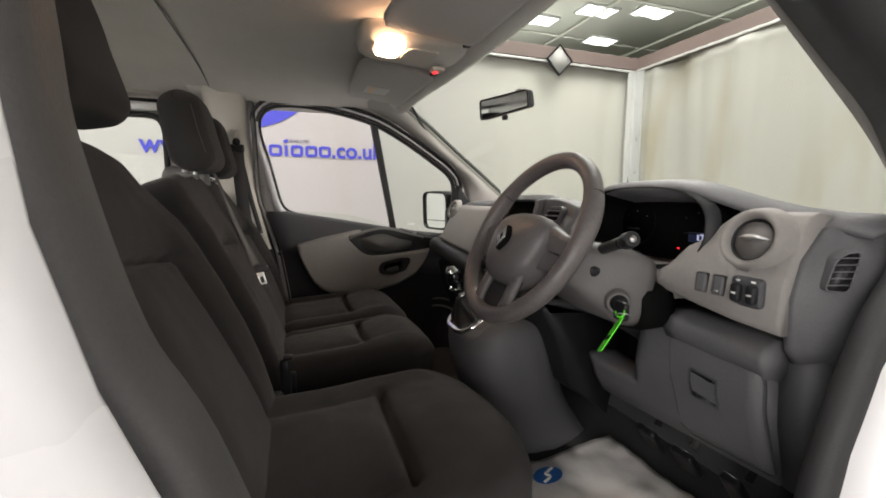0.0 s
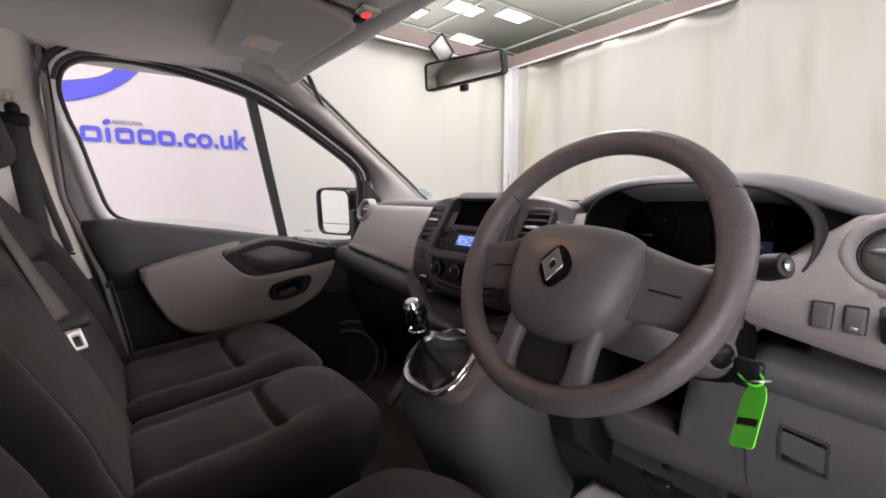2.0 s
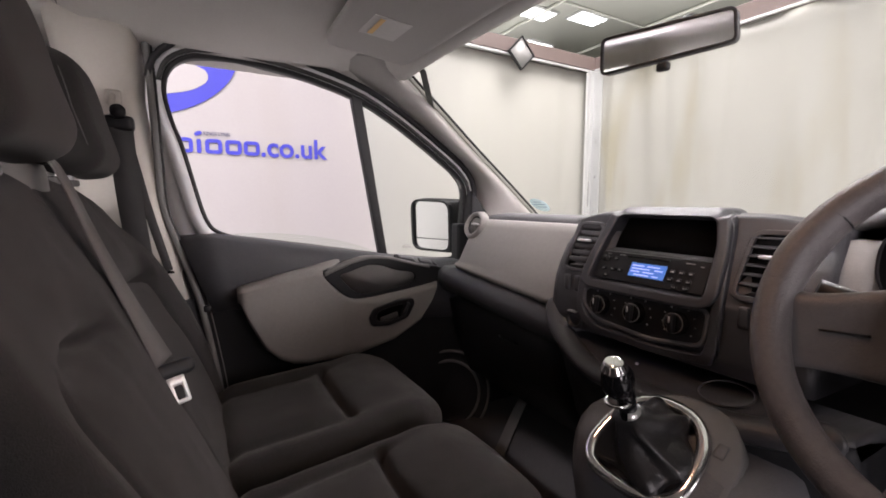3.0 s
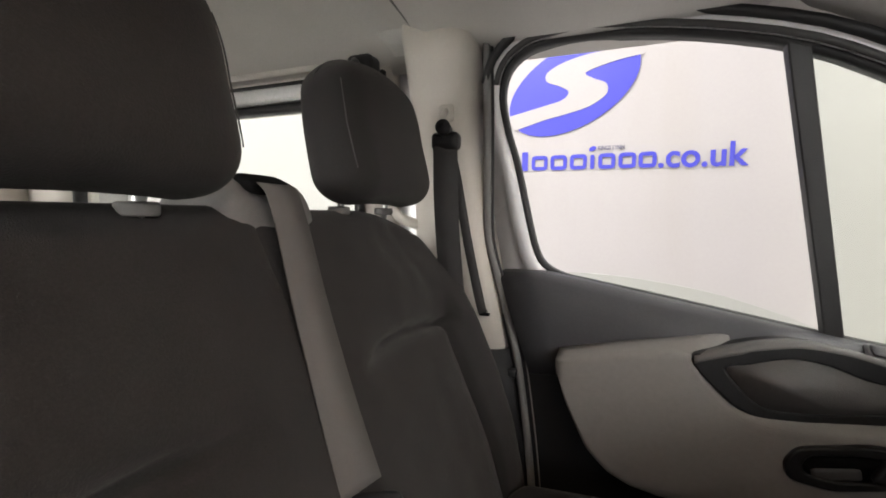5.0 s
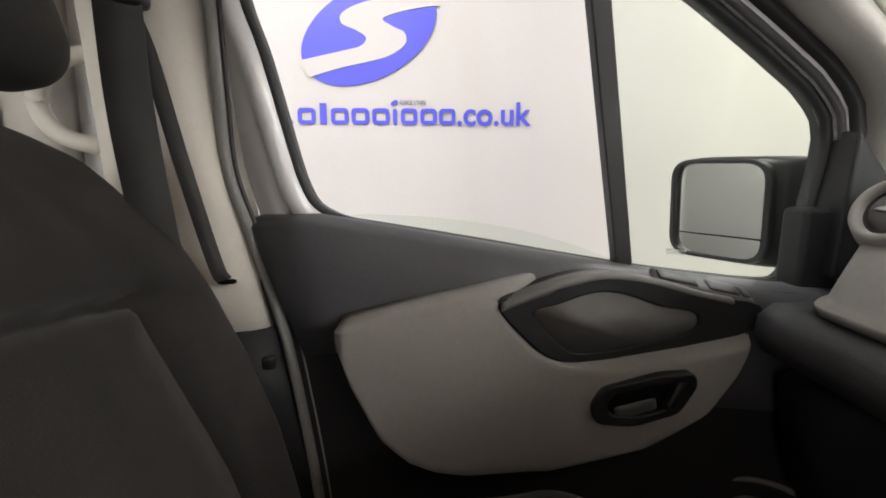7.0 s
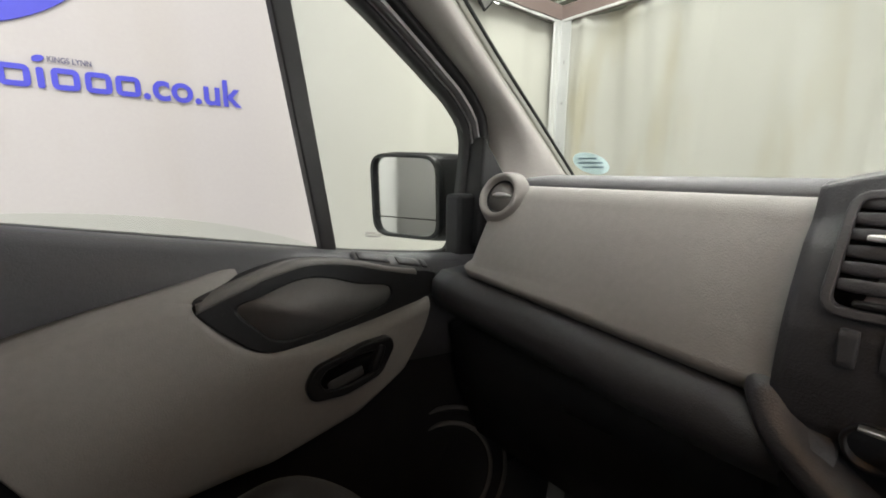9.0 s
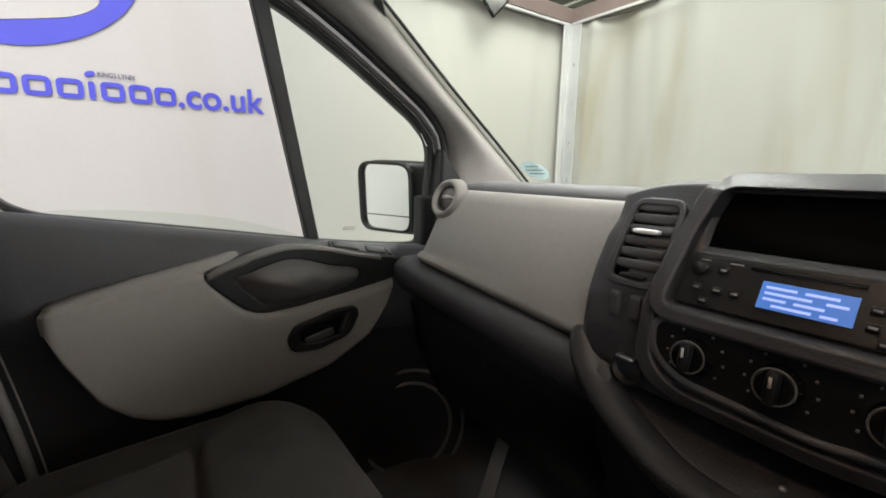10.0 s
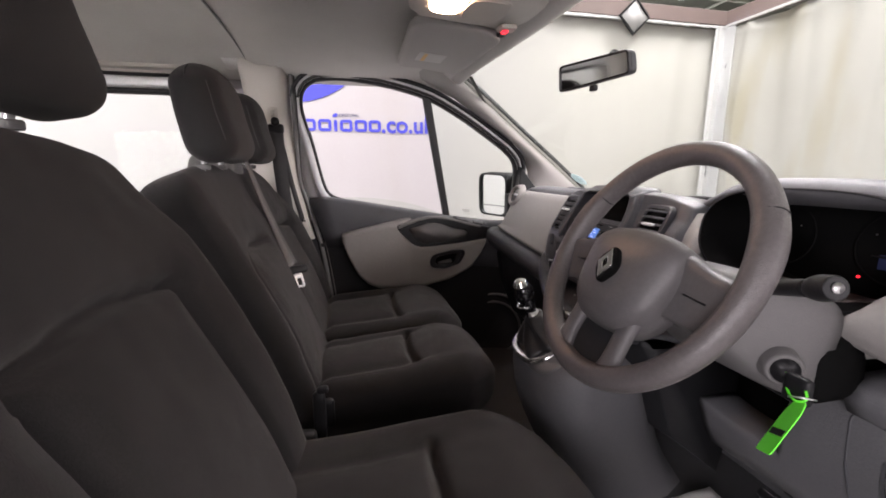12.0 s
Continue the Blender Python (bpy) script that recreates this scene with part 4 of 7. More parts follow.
    surround = part("grab_surround", ring_plate(pk, pin, XZ, lambda u, v: 0.80, lambda u, v: 0.728 + 0.055 * max(0, (u - 0.27) / 0.33)), DARK, d, "black grab handle surround", bevel=0.004)
    part("grab_recess", loft([[(0.365 + (x - 0.365) * f, y0 + 0.055 * max(0, (x - 0.27) / 0.33) * (1 - g), 1.232 - 0.010 * g + (z - 1.232) * f) for x, z in pin] for f, y0, g in ((1.0, 0.731, 0), (0.96, 0.741, 0.1), (0.88, 0.757, 0.35), (0.74, 0.771, 0.6), (0.52, 0.781, 0.85), (0.25, 0.786, 1.0))]), SHROUD, surround, "dished grey recess")
    rimline = smooth_line([(0.200, 0.727, 1.262), (0.245, 0.727, 1.279), (0.30, 0.734, 1.293), (0.349, 0.743, 1.297), (0.42, 0.756, 1.285), (0.50, 0.769, 1.261), (0.56, 0.778, 1.247)], 6)
    part("grab_rim", loft([[p + Vector((0, 0.0, -0.011)), p + Vector((0, -0.004, -0.002)), p + Vector((0, 0.004, 0.003)), p + Vector((0, 0.03, 0.0)), p + Vector((0, 0.03, -0.012))] for p in rimline]), GUIDE, surround, "grey upper lip of the grab handle")
    tilt = Matrix.Rotation(radians(13), 4, "Y") @ Matrix.Rotation(radians(28), 4, "X")
    pan = part("switch_panel", rbox((0.525, 0.802, 1.262), (0.16, 0.036, 0.012), 0.005, 4, tilt), MID, d, "charcoal switch panel on the door sill")
    for x, w in ((-0.045, 0.062), (0.03, 0.05), (0.066, 0.012)):
        part("switch", rbox(Vector((0.525, 0.802, 1.262)) + tilt @ Vector((x, -0.001, 0.007)), (w, 0.022, 0.005), 0.002, 3, tilt), DOORTRIM, pan, "dark window switch")
    lp = rounded([(0.326, 1.113), (0.342, 1.140), (0.425, 1.158), (0.474, 1.158), (0.480, 1.140), (0.455, 1.098), (0.39, 1.081), (0.335, 1.087)], 0.012)
    li = [(0.402 + (u - 0.402) * 0.70, 1.12 + (v - 1.12) * 0.58) for u, v in lp]
    latch = part("latch_bezel", ring_plate(lp, li, XZ, 0.79, 0.722), BLACK, d, "black door latch bezel", bevel=0.004)
    part("latch_cup", prism(li, XZ, 0.7265, 0.77), SLOT, latch)
    part("latch_lever", rbox((0.446, 0.728, 1.128), (0.016, 0.022, 0.046), 0.006, 5, Matrix.Rotation(radians(24), 4, "Y")), BLACK, latch, "black latch lever")
    # lighter piece in place of the reflection low in the cup
    part("cup_reflection", rbox((0.392, 0.728, 1.108), (0.062, 0.008, 0.020), 0.005, 5, Matrix.Rotation(radians(-12), 4, "Y")), DARKSEAL, latch, "grey piece painting the reflection low in the latch cup")
    # speaker rings low in the door
    sn = Vector((-0.25, -1, 0.12))
    sc = Vector((0.635, 0.795, 0.775))
    sp = part("speaker", revolve(sc, sn, [(0.168, -0.02), (0.163, 0.006), (0.156, 0.016), (0.148, 0.012), (0.138, 0.0), (0.128, 0.004), (0.120, 0.012), (0.112, 0.006), (0.08, -0.004), (0.001, -0.002)], 64), DARK, d, "dark dished speaker grille")
    # paler rings that paint the highlights along the grille's ridges
    for r, h in ((0.157, 0.015), (0.121, 0.011)):
        part("ring", torus(sc + sn.normalized() * h, sn, r, 0.005, 64, 8), GUIDE, sp, "grey ring painted in for the ridge's highlight")
    part("mirror_triangle", loft([[(0.735, 0.80, 1.27), (0.83, 0.80, 1.27), (0.83, 0.80, 1.40), (0.748, 0.80, 1.50)], [(0.735, 0.86, 1.27), (0.83, 0.86, 1.27), (0.83, 0.86, 1.40), (0.748, 0.85, 1.50)]]), BLACK, d, "black mirror corner cover", bevel=0.006)


# ---- dashboard ----
def dashboard():
    d = root("dashboard", (0.8, 0, 1.2), "charcoal and warm grey van dashboard with radio and dials", "dashboard", kind="structure")
    # dark top pad, higher over the dials
    rings = []
    for y in np.linspace(-0.80, 0.80, 41):
        hood = math.exp(-(((y + 0.43) / 0.20) ** 4)) * 0.055
        e = max(0, (abs(y) - 0.62) / 0.18)
        zt = 1.418 + hood - 0.02 * e * e
        xf = 0.728 - 0.055 * math.exp(-(((y + 0.43) / 0.21) ** 4)) + 0.03 * e
        rings.append([(1.12, y, 1.36), (1.10, y, 1.398), (1.0, y, 1.405), (0.88, y, 1.412 + hood * 0.35), (xf + 0.06, y, zt + 0.004), (xf + 0.022, y, zt), (xf + 0.004, y, zt - 0.012), (xf + 0.007, y, zt - 0.022), (0.86, y, 1.395 + hood * 0.3), (1.1, y, 1.33)])
    part("top_pad", loft(rings), MID, d, "charcoal top pad with a dial hood")
    part("demister_slot", box((0.93, 0.42, 1.411), (0.03, 0.55, 0.006)), BLACK, d, "black demister slot", bevel=0.002)
    part("demister_slot", box((0.80, -0.165, 1.4225), (0.06, 0.16, 0.008)), SLOT, d, "black demister slot", bevel=0.002)
    # passenger fascia
    VENT_L = (Vector((0.676, 0.684, 1.384)), Vector((-1, -0.06, 0.42)).normalized(), 0.68)
    VENT_R = (Vector((0.680, -0.681, 1.369)), Vector((-1, 0.05, 0.30)).normalized(), 0.82)

    def passenger_profile(y):
        k = max(0, (y - 0.685) / 0.05) ** 2
        dx = 0.05 * k
        zb = 1.212 + 0.035 * max(0, (y - 0.28) / 0.42)
        return [(0.80, 1.385), (0.745 + dx, 1.398 - 0.01 * k), (0.722 + dx, 1.402 - 0.012 * k), (0.703 + dx, 1.399 - 0.013 * k), (0.688 + dx, 1.387 - 0.015 * k), (0.668 + dx, 1.352), (0.645 + dx, 1.31), (0.622 + dx, 1.265), (0.606 + dx, zb + 0.012), (0.612 + dx, zb), (0.74, zb - 0.01)]

    part("passenger_fascia", skin(np.linspace(0.245, 0.737, 62), passenger_profile, 0.007, [(VENT_L[0], VENT_L[1], 0.034, 0.045)]), GREY, d, "warm grey passenger side fascia")
    rr = []
    for y in np.linspace(0.20, 0.76, 14):
        zb = 1.208 + 0.035 * max(0, (y - 0.28) / 0.42)
        rr.append([(0.72, y, zb), (0.606, y, zb - 0.002), (0.585, y, zb - 0.018), (0.582, y, zb - 0.045), (0.60, y, zb - 0.075), (0.66, y, zb - 0.10), (0.75, y, zb - 0.11)])
    part("glovebox_roll", loft(rr), DOORTRIM, d, "charcoal padded roll over the glovebox")
    rr = []
    for y in np.linspace(0.24, 0.77, 8):
        rr.append([(0.72, y, 1.15), (0.635, y, 1.13), (0.66, y, 1.0), (0.72, y, 0.86), (0.80, y, 0.84), (0.86, y, 1.1)])
    glove = part("glovebox", loft(rr), DARK, d, "dark plastic glovebox lid")
    part("glovebox_catch", rbox((0.655, 0.47, 1.07), (0.02, 0.09, 0.02), 0.006, 3), BLACK, glove)

    def round_vent(c, n, s, base):
        v = part("round_vent", revolve(c, n, [(r * s, h * s) for r, h in ((base, -0.024), (0.5 * base + 0.029, -0.002), (0.062, 0.008), (0.056, 0.012), (0.050, 0.010), (0.0455, 0.002), (0.0445, -0.012))]), GREY, d, "warm grey round air vent")
        part("bowl", revolve(c, n, [(r * s, h * s) for r, h in ((0.0445, -0.008), (0.044, -0.03), (0.036, -0.046), (0.0005, -0.05))]), BLACK, v, "black bowl of the vent")
        part("inner_ring", torus(c - n * 0.006 * s, n, 0.043 * s, 0.003 * s, 40, 8), DARK, v)
        a = n.cross(Vector((0, 0, 1))).normalized()
        b = a.cross(n)
        fn = (n + Vector((0, 0, -0.08))).normalized()
        part("flap", disc(c - n * 0.016 * s, fn, 0.0405 * s, 0.010 * s, 36, r2=0.039 * s), GUIDE, v, "grey turning flap")
        part("flap_bar", tube([c + n * (-0.006 + 0.006 * (1 - (q / 0.03) ** 2)) * s + a * q * s + b * 0.004 * s for q in (-0.034, -0.022, -0.01, 0, 0.01, 0.022, 0.034)], [r * s for r in (0.001, 0.004, 0.006, 0.0065, 0.006, 0.004, 0.001)], 12), STEEL, v, "silver bar on the flap")

    round_vent(*VENT_L, 0.076)
    round_vent(*VENT_R, 0.074)

    # centre stack
    MATDARK = material("charcoal_stack_plastic", (0.034, 0.034, 0.038), 0.42, vary=0.12, scale=25, bump=0.3, bump_scale=450, spec=0.5)
    prof = [(0.70, 1.437), (0.672, 1.432), (0.658, 1.40), (0.635, 1.36), (0.612, 1.32), (0.60, 1.29), (0.594, 1.25), (0.592, 1.21), (0.60, 1.185)]
    FX = lambda z: float(np.interp(z, [p[1] for p in prof[::-1]], [p[0] for p in prof[::-1]]))
    on = lambda off: (lambda u, v, dd: (FX(v) - off - dd, u, v))

    def stack_profile(y):
        e = max(0, abs(y - 0.02) - 0.13) / 0.11
        dx, dz = 0.012 * e ** 2, 0.02 * e ** 2
        pr = [(0.86, 1.412)] + [(x + dx, z - (dz if z > 1.39 else 0)) for x, z in prof] + [(0.80, 1.17)]
        return pr

    ys = sorted(set([round(float(y), 4) for y in np.linspace(-0.225, 0.255, 49)] + [-0.0741, -0.0739, 0.1309, 0.1311]))
    bm = skin(ys, stack_profile, 0.004)
    for v in bm.verts:
        if -0.074 < v.co.y < 0.131 and 1.363 < v.co.z < 1.424 and v.co.x < 0.70:
            v.co.x += 0.07
    part("stack_body", bm, MATDARK, d, "dark centre stack moulding")
    hood = rounded([(-0.108, 1.285), (0.165, 1.285), (0.155, 1.38), (0.14, 1.446), (-0.083, 1.446), (-0.10, 1.38)], 0.04, 7)
    hin = rounded([(-0.086, 1.302), (0.143, 1.302), (0.135, 1.38), (0.122, 1.43), (-0.065, 1.43), (-0.08, 1.38)], 0.014, 7)
    part("radio_hood", ring_plate(hood, hin, on(0.0), -0.03, 0.022), MATDARK, d, "charcoal rounded surround of the radio", bevel=0.009)
    pod = rounded([(-0.104, 1.196), (0.0, 1.186), (0.135, 1.194), (0.168, 1.225), (0.170, 1.30), (0.146, 1.444), (-0.089, 1.444), (-0.113, 1.30), (-0.112, 1.22)], 0.03, 6)
    pin_ = [(0.026 + (u - 0.026) * 0.88, 1.297 + (v - 1.297) * (0.84 if v < 1.297 else 0.91)) for u, v in pod]
    part("stack_pod", ring_plate(pod, pin_, on(0.0), -0.02, 0.011), MATDARK, d, "dark raised surround of radio and heater controls", bevel=0.008)
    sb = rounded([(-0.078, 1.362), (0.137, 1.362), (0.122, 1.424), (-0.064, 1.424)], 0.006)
    # plate that paints the empty slot's inner shade black
    part("slot_shade_plate", prism(sb, on(-0.024), 0, 0.006), SLOT, d, "black plate for the shade in the empty screen slot")
    rad = part("radio", prism(rounded([(-0.08, 1.305), (0.137, 1.305), (0.135, 1.357), (-0.078, 1.357)], 0.005), on(0.0), 0, 0.009), BLACK, d, "black car radio", bevel=0.002)
    part("display", prism([(-0.008, 1.318), (0.062, 1.318), (0.062, 1.342), (-0.008, 1.342)], on(0.009), 0, 0.001), LCD, rad, "lit blue radio display", smooth=False)
    for k, row in enumerate((((0.058, 0.034), (0.028, 0.004)), ((0.058, 0.022), (0.012, -0.003)), ((0.058, 0.040), (0.034, 0.012)), ((0.05, 0.02), (0.014, 0.002)))):
        for y0, y1 in row:
            z = 1.3385 - 0.0052 * k
            part("text_bar", prism([(y1, z), (y0, z), (y0, z - 0.0022), (y1, z - 0.0022)], on(0.0105), 0, 0.0005), LCDW, rad, smooth=False)
    for y, z, s in ((0.118, 1.345, 0.009), (0.098, 1.345, 0.006), (0.118, 1.325, 0.006), (0.098, 1.325, 0.006), (0.108, 1.313, 0.006), (0.082, 1.325, 0.006), (-0.02, 1.335, 0.006), (-0.036, 1.335, 0.006), (-0.052, 1.335, 0.006),
                    (-0.02, 1.322, 0.006), (-0.036, 1.322, 0.006), (-0.052, 1.322, 0.006), (-0.03, 1.311, 0.007), (-0.05, 1.311, 0.007)):
        part("button", prism([(y - s * 0.75, z - 0.003), (y + s * 0.75, z - 0.003), (y + s * 0.75, z + 0.003), (y - s * 0.75, z + 0.003)], on(0.009), 0, 0.002), DARK, rad)
        part("button_mark", prism([(y - s * 0.5, z - 0.001), (y + s * 0.5, z - 0.001), (y + s * 0.5, z + 0.001), (y - s * 0.5, z + 0.001)], on(0.0115), 0, 0.0004), DULLPRINT, rad)
    for y, z, w_ in ((0.118, 1.3515, 0.010), (0.088, 1.3515, 0.012), (-0.045, 1.3505, 0.016), (-0.066, 1.3475, 0.006)):
        part("button_mark", prism([(y - w_ / 2, z), (y + w_ / 2, z), (y + w_ / 2, z + 0.0016), (y - w_ / 2, z + 0.0016)], on(0.0095), 0, 0.0006), DULLPRINT, rad)
    part("volume_knob", disc((FX(1.343) - 0.009, 0.121, 1.343), (-1, 0, 0.3), 0.007, 0.006, 20), DARK, rad, "small round volume knob")
    part("cd_slot", prism([(-0.01, 1.350), (0.075, 1.350), (0.075, 1.3525), (-0.01, 1.3525)], on(0.0095), 0, 0.001), GLOSS, rad)
    part("chrome_strip", tube(smooth_line([(FX(1.30) - 0.012, 0.150, 1.312), (FX(1.296) - 0.014, 0.14, 1.296), (FX(1.295) - 0.014, 0.03, 1.293), (FX(1.296) - 0.014, -0.085, 1.296), (FX(1.30) - 0.012, -0.095, 1.31)], 6), 0.0035, 8), MID, d)
    cp = rounded([(-0.09, 1.225), (0.0, 1.213), (0.12, 1.222), (0.15, 1.245), (0.153, 1.284), (-0.095, 1.284)], 0.018)
    clim = part("climate_panel", prism(cp, on(-0.002), 0, 0.008), BLACK, d, "black heater control panel", bevel=0.003)
    part("panel_edge", tube([Vector((FX(v) - 0.006, u, v)) for u, v in cp], 0.004, 8, closed=True), MID, clim)
    plane = lambda z: float(np.interp(z, [1.218, 1.284], [FX(1.218), FX(1.284)])) - 0.0072
    for y in (0.105, 0.03, -0.048):
        c = Vector((FX(1.254) - 0.008, y, 1.254))
        k = part("heater_knob", disc(c, (-1, 0, 0.15), 0.0205, 0.016, 30, r2=0.0165), GLOSS, d, "glossy black round heater knob", bevel=0.003)
        part("grip", rbox(c + Vector((-0.019, 0, 0.003)), (0.014, 0.011, 0.033), 0.005, 5, Matrix.Rotation(radians(0.4 * (y * 100 % 7) * 10 - 10), 4, "X")), BLACK, k, "raised grip bar")
        # thin paler rim in place of the highlight on the knob's edge
        part("rim", torus(c + Vector((-0.0148, 0, 0.0022)), (-1, 0, 0.15), 0.0165, 0.0009, 28, 6), GUIDE, k, "grey rim painted in for the knob's edge highlight")
        part("pointer", box(c + Vector((-0.0262, 0, 0.010)), (0.001, 0.0025, 0.010)), PRINT, k, "white pointer")
        for a in np.linspace(-2.2, 2.2, 9):
            part("scale_mark", box((plane(1.254 + 0.028 * math.cos(a)), y + 0.028 * math.sin(a), 1.254 + 0.028 * math.cos(a)), (0.002, 0.0022, 0.0022)), DULLPRINT, clim)

    def louvre(yc, w, closed):
        zs, ze = 1.312, 1.408
        o = rounded([(yc - w / 2, zs), (yc + w / 2, zs), (yc + w / 2 - 0.003, ze), (yc - w / 2 + 0.003, ze)], 0.014)
        v = part("side_vent", ring_plate(outline_scaled(o, 0.005), inset(o, 0.003), on(0.0), -0.01, 0.006), MATDARK, d, "charcoal louvred air vent", bevel=0.002)
        part("backing", prism(o, on(-0.006 if closed else -0.004), 0, 0.004), SLOT, v)
        for k in range(6):
            z = zs + 0.020 + k * 0.0138
            if closed:
                part("slat", rbox((FX(z) + 0.001, yc, z), (0.009, w - 0.008, 0.0122), 0.003, 3, Matrix.Rotation(radians(14), 4, "Y")), DOORTRIM, v)
            else:
                part("slat", rbox((FX(z) - 0.002, yc, z), (0.014, w - 0.006, 0.0026), 0.001, 2, Matrix.Rotation(radians(-12), 4, "Y")), DOORTRIM, v)
        part("thumb_wheel", rbox((FX(1.318) - 0.001, yc, 1.3185), (0.010, 0.034, 0.007), 0.003, 3), BLACK, v)
        part("tab", rbox((FX(1.372) - 0.010, yc, 1.373), (0.010, 0.034, 0.006), 0.0025, 3), PLATE, v, "silver vent tab")

    louvre(0.194, 0.066, True)
    louvre(-0.156, 0.074, False)
    for y in (0.207, 0.180, -0.14, -0.167):
        b = part("blank_switch", rbox((FX(1.283) - 0.001, y, 1.283), (0.008, 0.0135, 0.033), 0.002, 3), DOORTRIM, d, "dark blank switch")
        part("edge", box((FX(1.297) - 0.0055, y, 1.2975), (0.002, 0.012, 0.002)), STEEL, b)
    sock = part("power_socket", revolve((FX(1.207) - 0.001, 0.180, 1.207), (-1, 0, 0.1), [(0.022, -0.004), (0.020, 0.003), (0.017, 0.003), (0.016, -0.012), (0.001, -0.012)], 28), BLACK, d, "black power socket")
    part("cover", rbox((FX(1.212) - 0.006, 0.180, 1.2235), (0.010, 0.022, 0.004), 0.0015, 2), STEEL, sock)
    # storage tray with a grey rim sweeping to the gear lever
    rim = smooth_line([(0.64, 0.285, 1.235), (0.600, 0.270, 1.222), (0.580, 0.245, 1.190), (0.558, 0.186, 1.158), (0.535, 0.10, 1.135), (0.52, 0.0, 1.137), (0.51, -0.10, 1.145), (0.51, -0.2, 1.155), (0.53, -0.29, 1.18)], 6)
    rr = []
    for k, p in enumerate(rim):
        o = Vector((p.x - 0.68, (p.y - 0.03) * 0.55, 0)).normalized()
        up = Vector((0, 0, 1))
        rr.append([p - o * 0.050 + up * 0.006, p - o * 0.030 + up * 0.012, p - o * 0.010 + up * 0.011, p + o * 0.002 + up * 0.003, p + o * 0.003 - up * 0.010, p - o * 0.006 - up * 0.024, p - o * 0.05 - up * 0.03])
    part("tray_rim", loft(rr), MATDARK, d, "charcoal rim of the storage tray", subsurf=1)
    rr = [[(p.x, p.y, p.z), (p.x + 0.006, p.y, p.z + 0.004), (0.66, min(p.y, 0.25), 1.165), (0.68, min(p.y, 0.25), 1.14), (p.x + 0.03, p.y, p.z - 0.03)] for p in rim[12:]]
    part("tray", loft(rr), DOORTRIM, d, "dark storage tray below the heater panel")
    part("tray_screw", disc((0.568, 0.01, 1.167), (-0.4, 0, 1), 0.003, 0.002, 10), STEEL, d)
    part("cup_well", torus((0.585, -0.13, 1.165), (-0.2, 0, 1), 0.036, 0.0018, 36, 8), DOORTRIM, d)
    rr = []
    for p in rim[10:]:
        rr.append([(p.x + 0.004, p.y, p.z - 0.004), (p.x + 0.012, p.y, p.z - 0.03), (p.x + 0.05, p.y, p.z - 0.09), (p.x + 0.10, p.y, 0.95), (0.75, p.y, 0.85), (0.8, p.y, 1.1), (p.x + 0.05, p.y, p.z - 0.012)])
    part("stack_underside", loft(rr), DARK, d, "dark lower centre moulding")

    # driver's side
    opening = [(-0.433 + 0.172 * math.copysign(abs(math.cos(a)) ** 0.75, math.cos(a)), 1.378 + (0.081 if math.sin(a) > 0 else 0.086) * math.copysign(abs(math.sin(a)) ** 0.8, math.sin(a))) for a in np.linspace(0, 2 * math.pi, 56, endpoint=False)]
    CX = lambda v: 0.668 + 0.10 * (v - 1.38)
    big = [(-0.43 + (u + 0.43) * 1.05, 1.378 + (v - 1.378) * 1.08) for u, v in opening]
    rr = [[(CX(v) + 0.03, u, v) for u, v in big], [(CX(v) - 0.001, -0.43 + (u + 0.43) * 1.02, 1.378 + (v - 1.378) * 1.03) for u, v in opening], [(CX(v), u, v) for u, v in opening],
          [(0.74, -0.43 + (u + 0.43) * 0.94, 1.374 + (v - 1.378) * 0.92) for u, v in opening], [(0.79, -0.43 + (u + 0.43) * 0.90, 1.37 + (v - 1.378) * 0.86) for u, v in opening]]
    clus = part("dial_hood", loft(rr[2:], True, False), SLOT, d, "black oval hood round the dials")
    part("hood_bezel", loft(rr[:3], True, False), DARK, clus, "dark lip of the dial hood")
    part("dial_face", prism([(-0.43 + (u + 0.43) * 0.92, 1.37 + (v - 1.378) * 0.88) for u, v in opening], lambda u, v, dd: (dd, u, v), 0.785, 0.80), SLOT, clus, "black dial face")
    for y in (-0.33, -0.50):
        part("dial_ring", torus((0.782, y, 1.375), (-1, 0, 0.1), 0.055, 0.002, 40, 8), SLOT, clus)
        part("needle", box((0.78, y + 0.012, 1.36), (0.002, 0.04, 0.003)), DARK, clus)
    part("odometer", box((0.783, -0.505, 1.352), (0.002, 0.055, 0.022)), glow("dim_display", (0.03, 0.04, 0.10), 0.12), clus, "dim blue trip display")
    part("odometer_digits", ring_plate([(-0.515, 1.346), (-0.50, 1.346), (-0.50, 1.36), (-0.515, 1.36)], [(-0.512, 1.347), (-0.503, 1.347), (-0.503, 1.357), (-0.512, 1.357)], YZ, 0.78, 0.782), DIM, clus, smooth=False)
    for k, y in enumerate((-0.30, -0.33, -0.36, -0.47, -0.50, -0.53)):
        part("dial_mark", box((0.781, y, 1.405 - 0.012 * abs(k % 3 - 1)), (0.001, 0.002, 0.002)), SEALGREY, clus)
    part("warning_light", box((0.775, -0.46, 1.325), (0.002, 0.0042, 0.003)), RED, clus)
    # warm grey driver's fascia, right of the hood, with its switches
    def dr(y):
        e = max(0.0, (-0.60 - y) / 0.16)
        return 0.012 * e * e

    def driver_profile(y):
        k = (-0.525 - y) / 0.22
        zt = 1.30 + 0.115 * min(1, max(0, k * 1.9)) ** 0.8
        zb = 1.262 - 0.04 * k
        dx = dr(y) + 0.05 * max(0, k - 0.7) ** 1.2
        zm = min(zt - 0.012, 1.35)
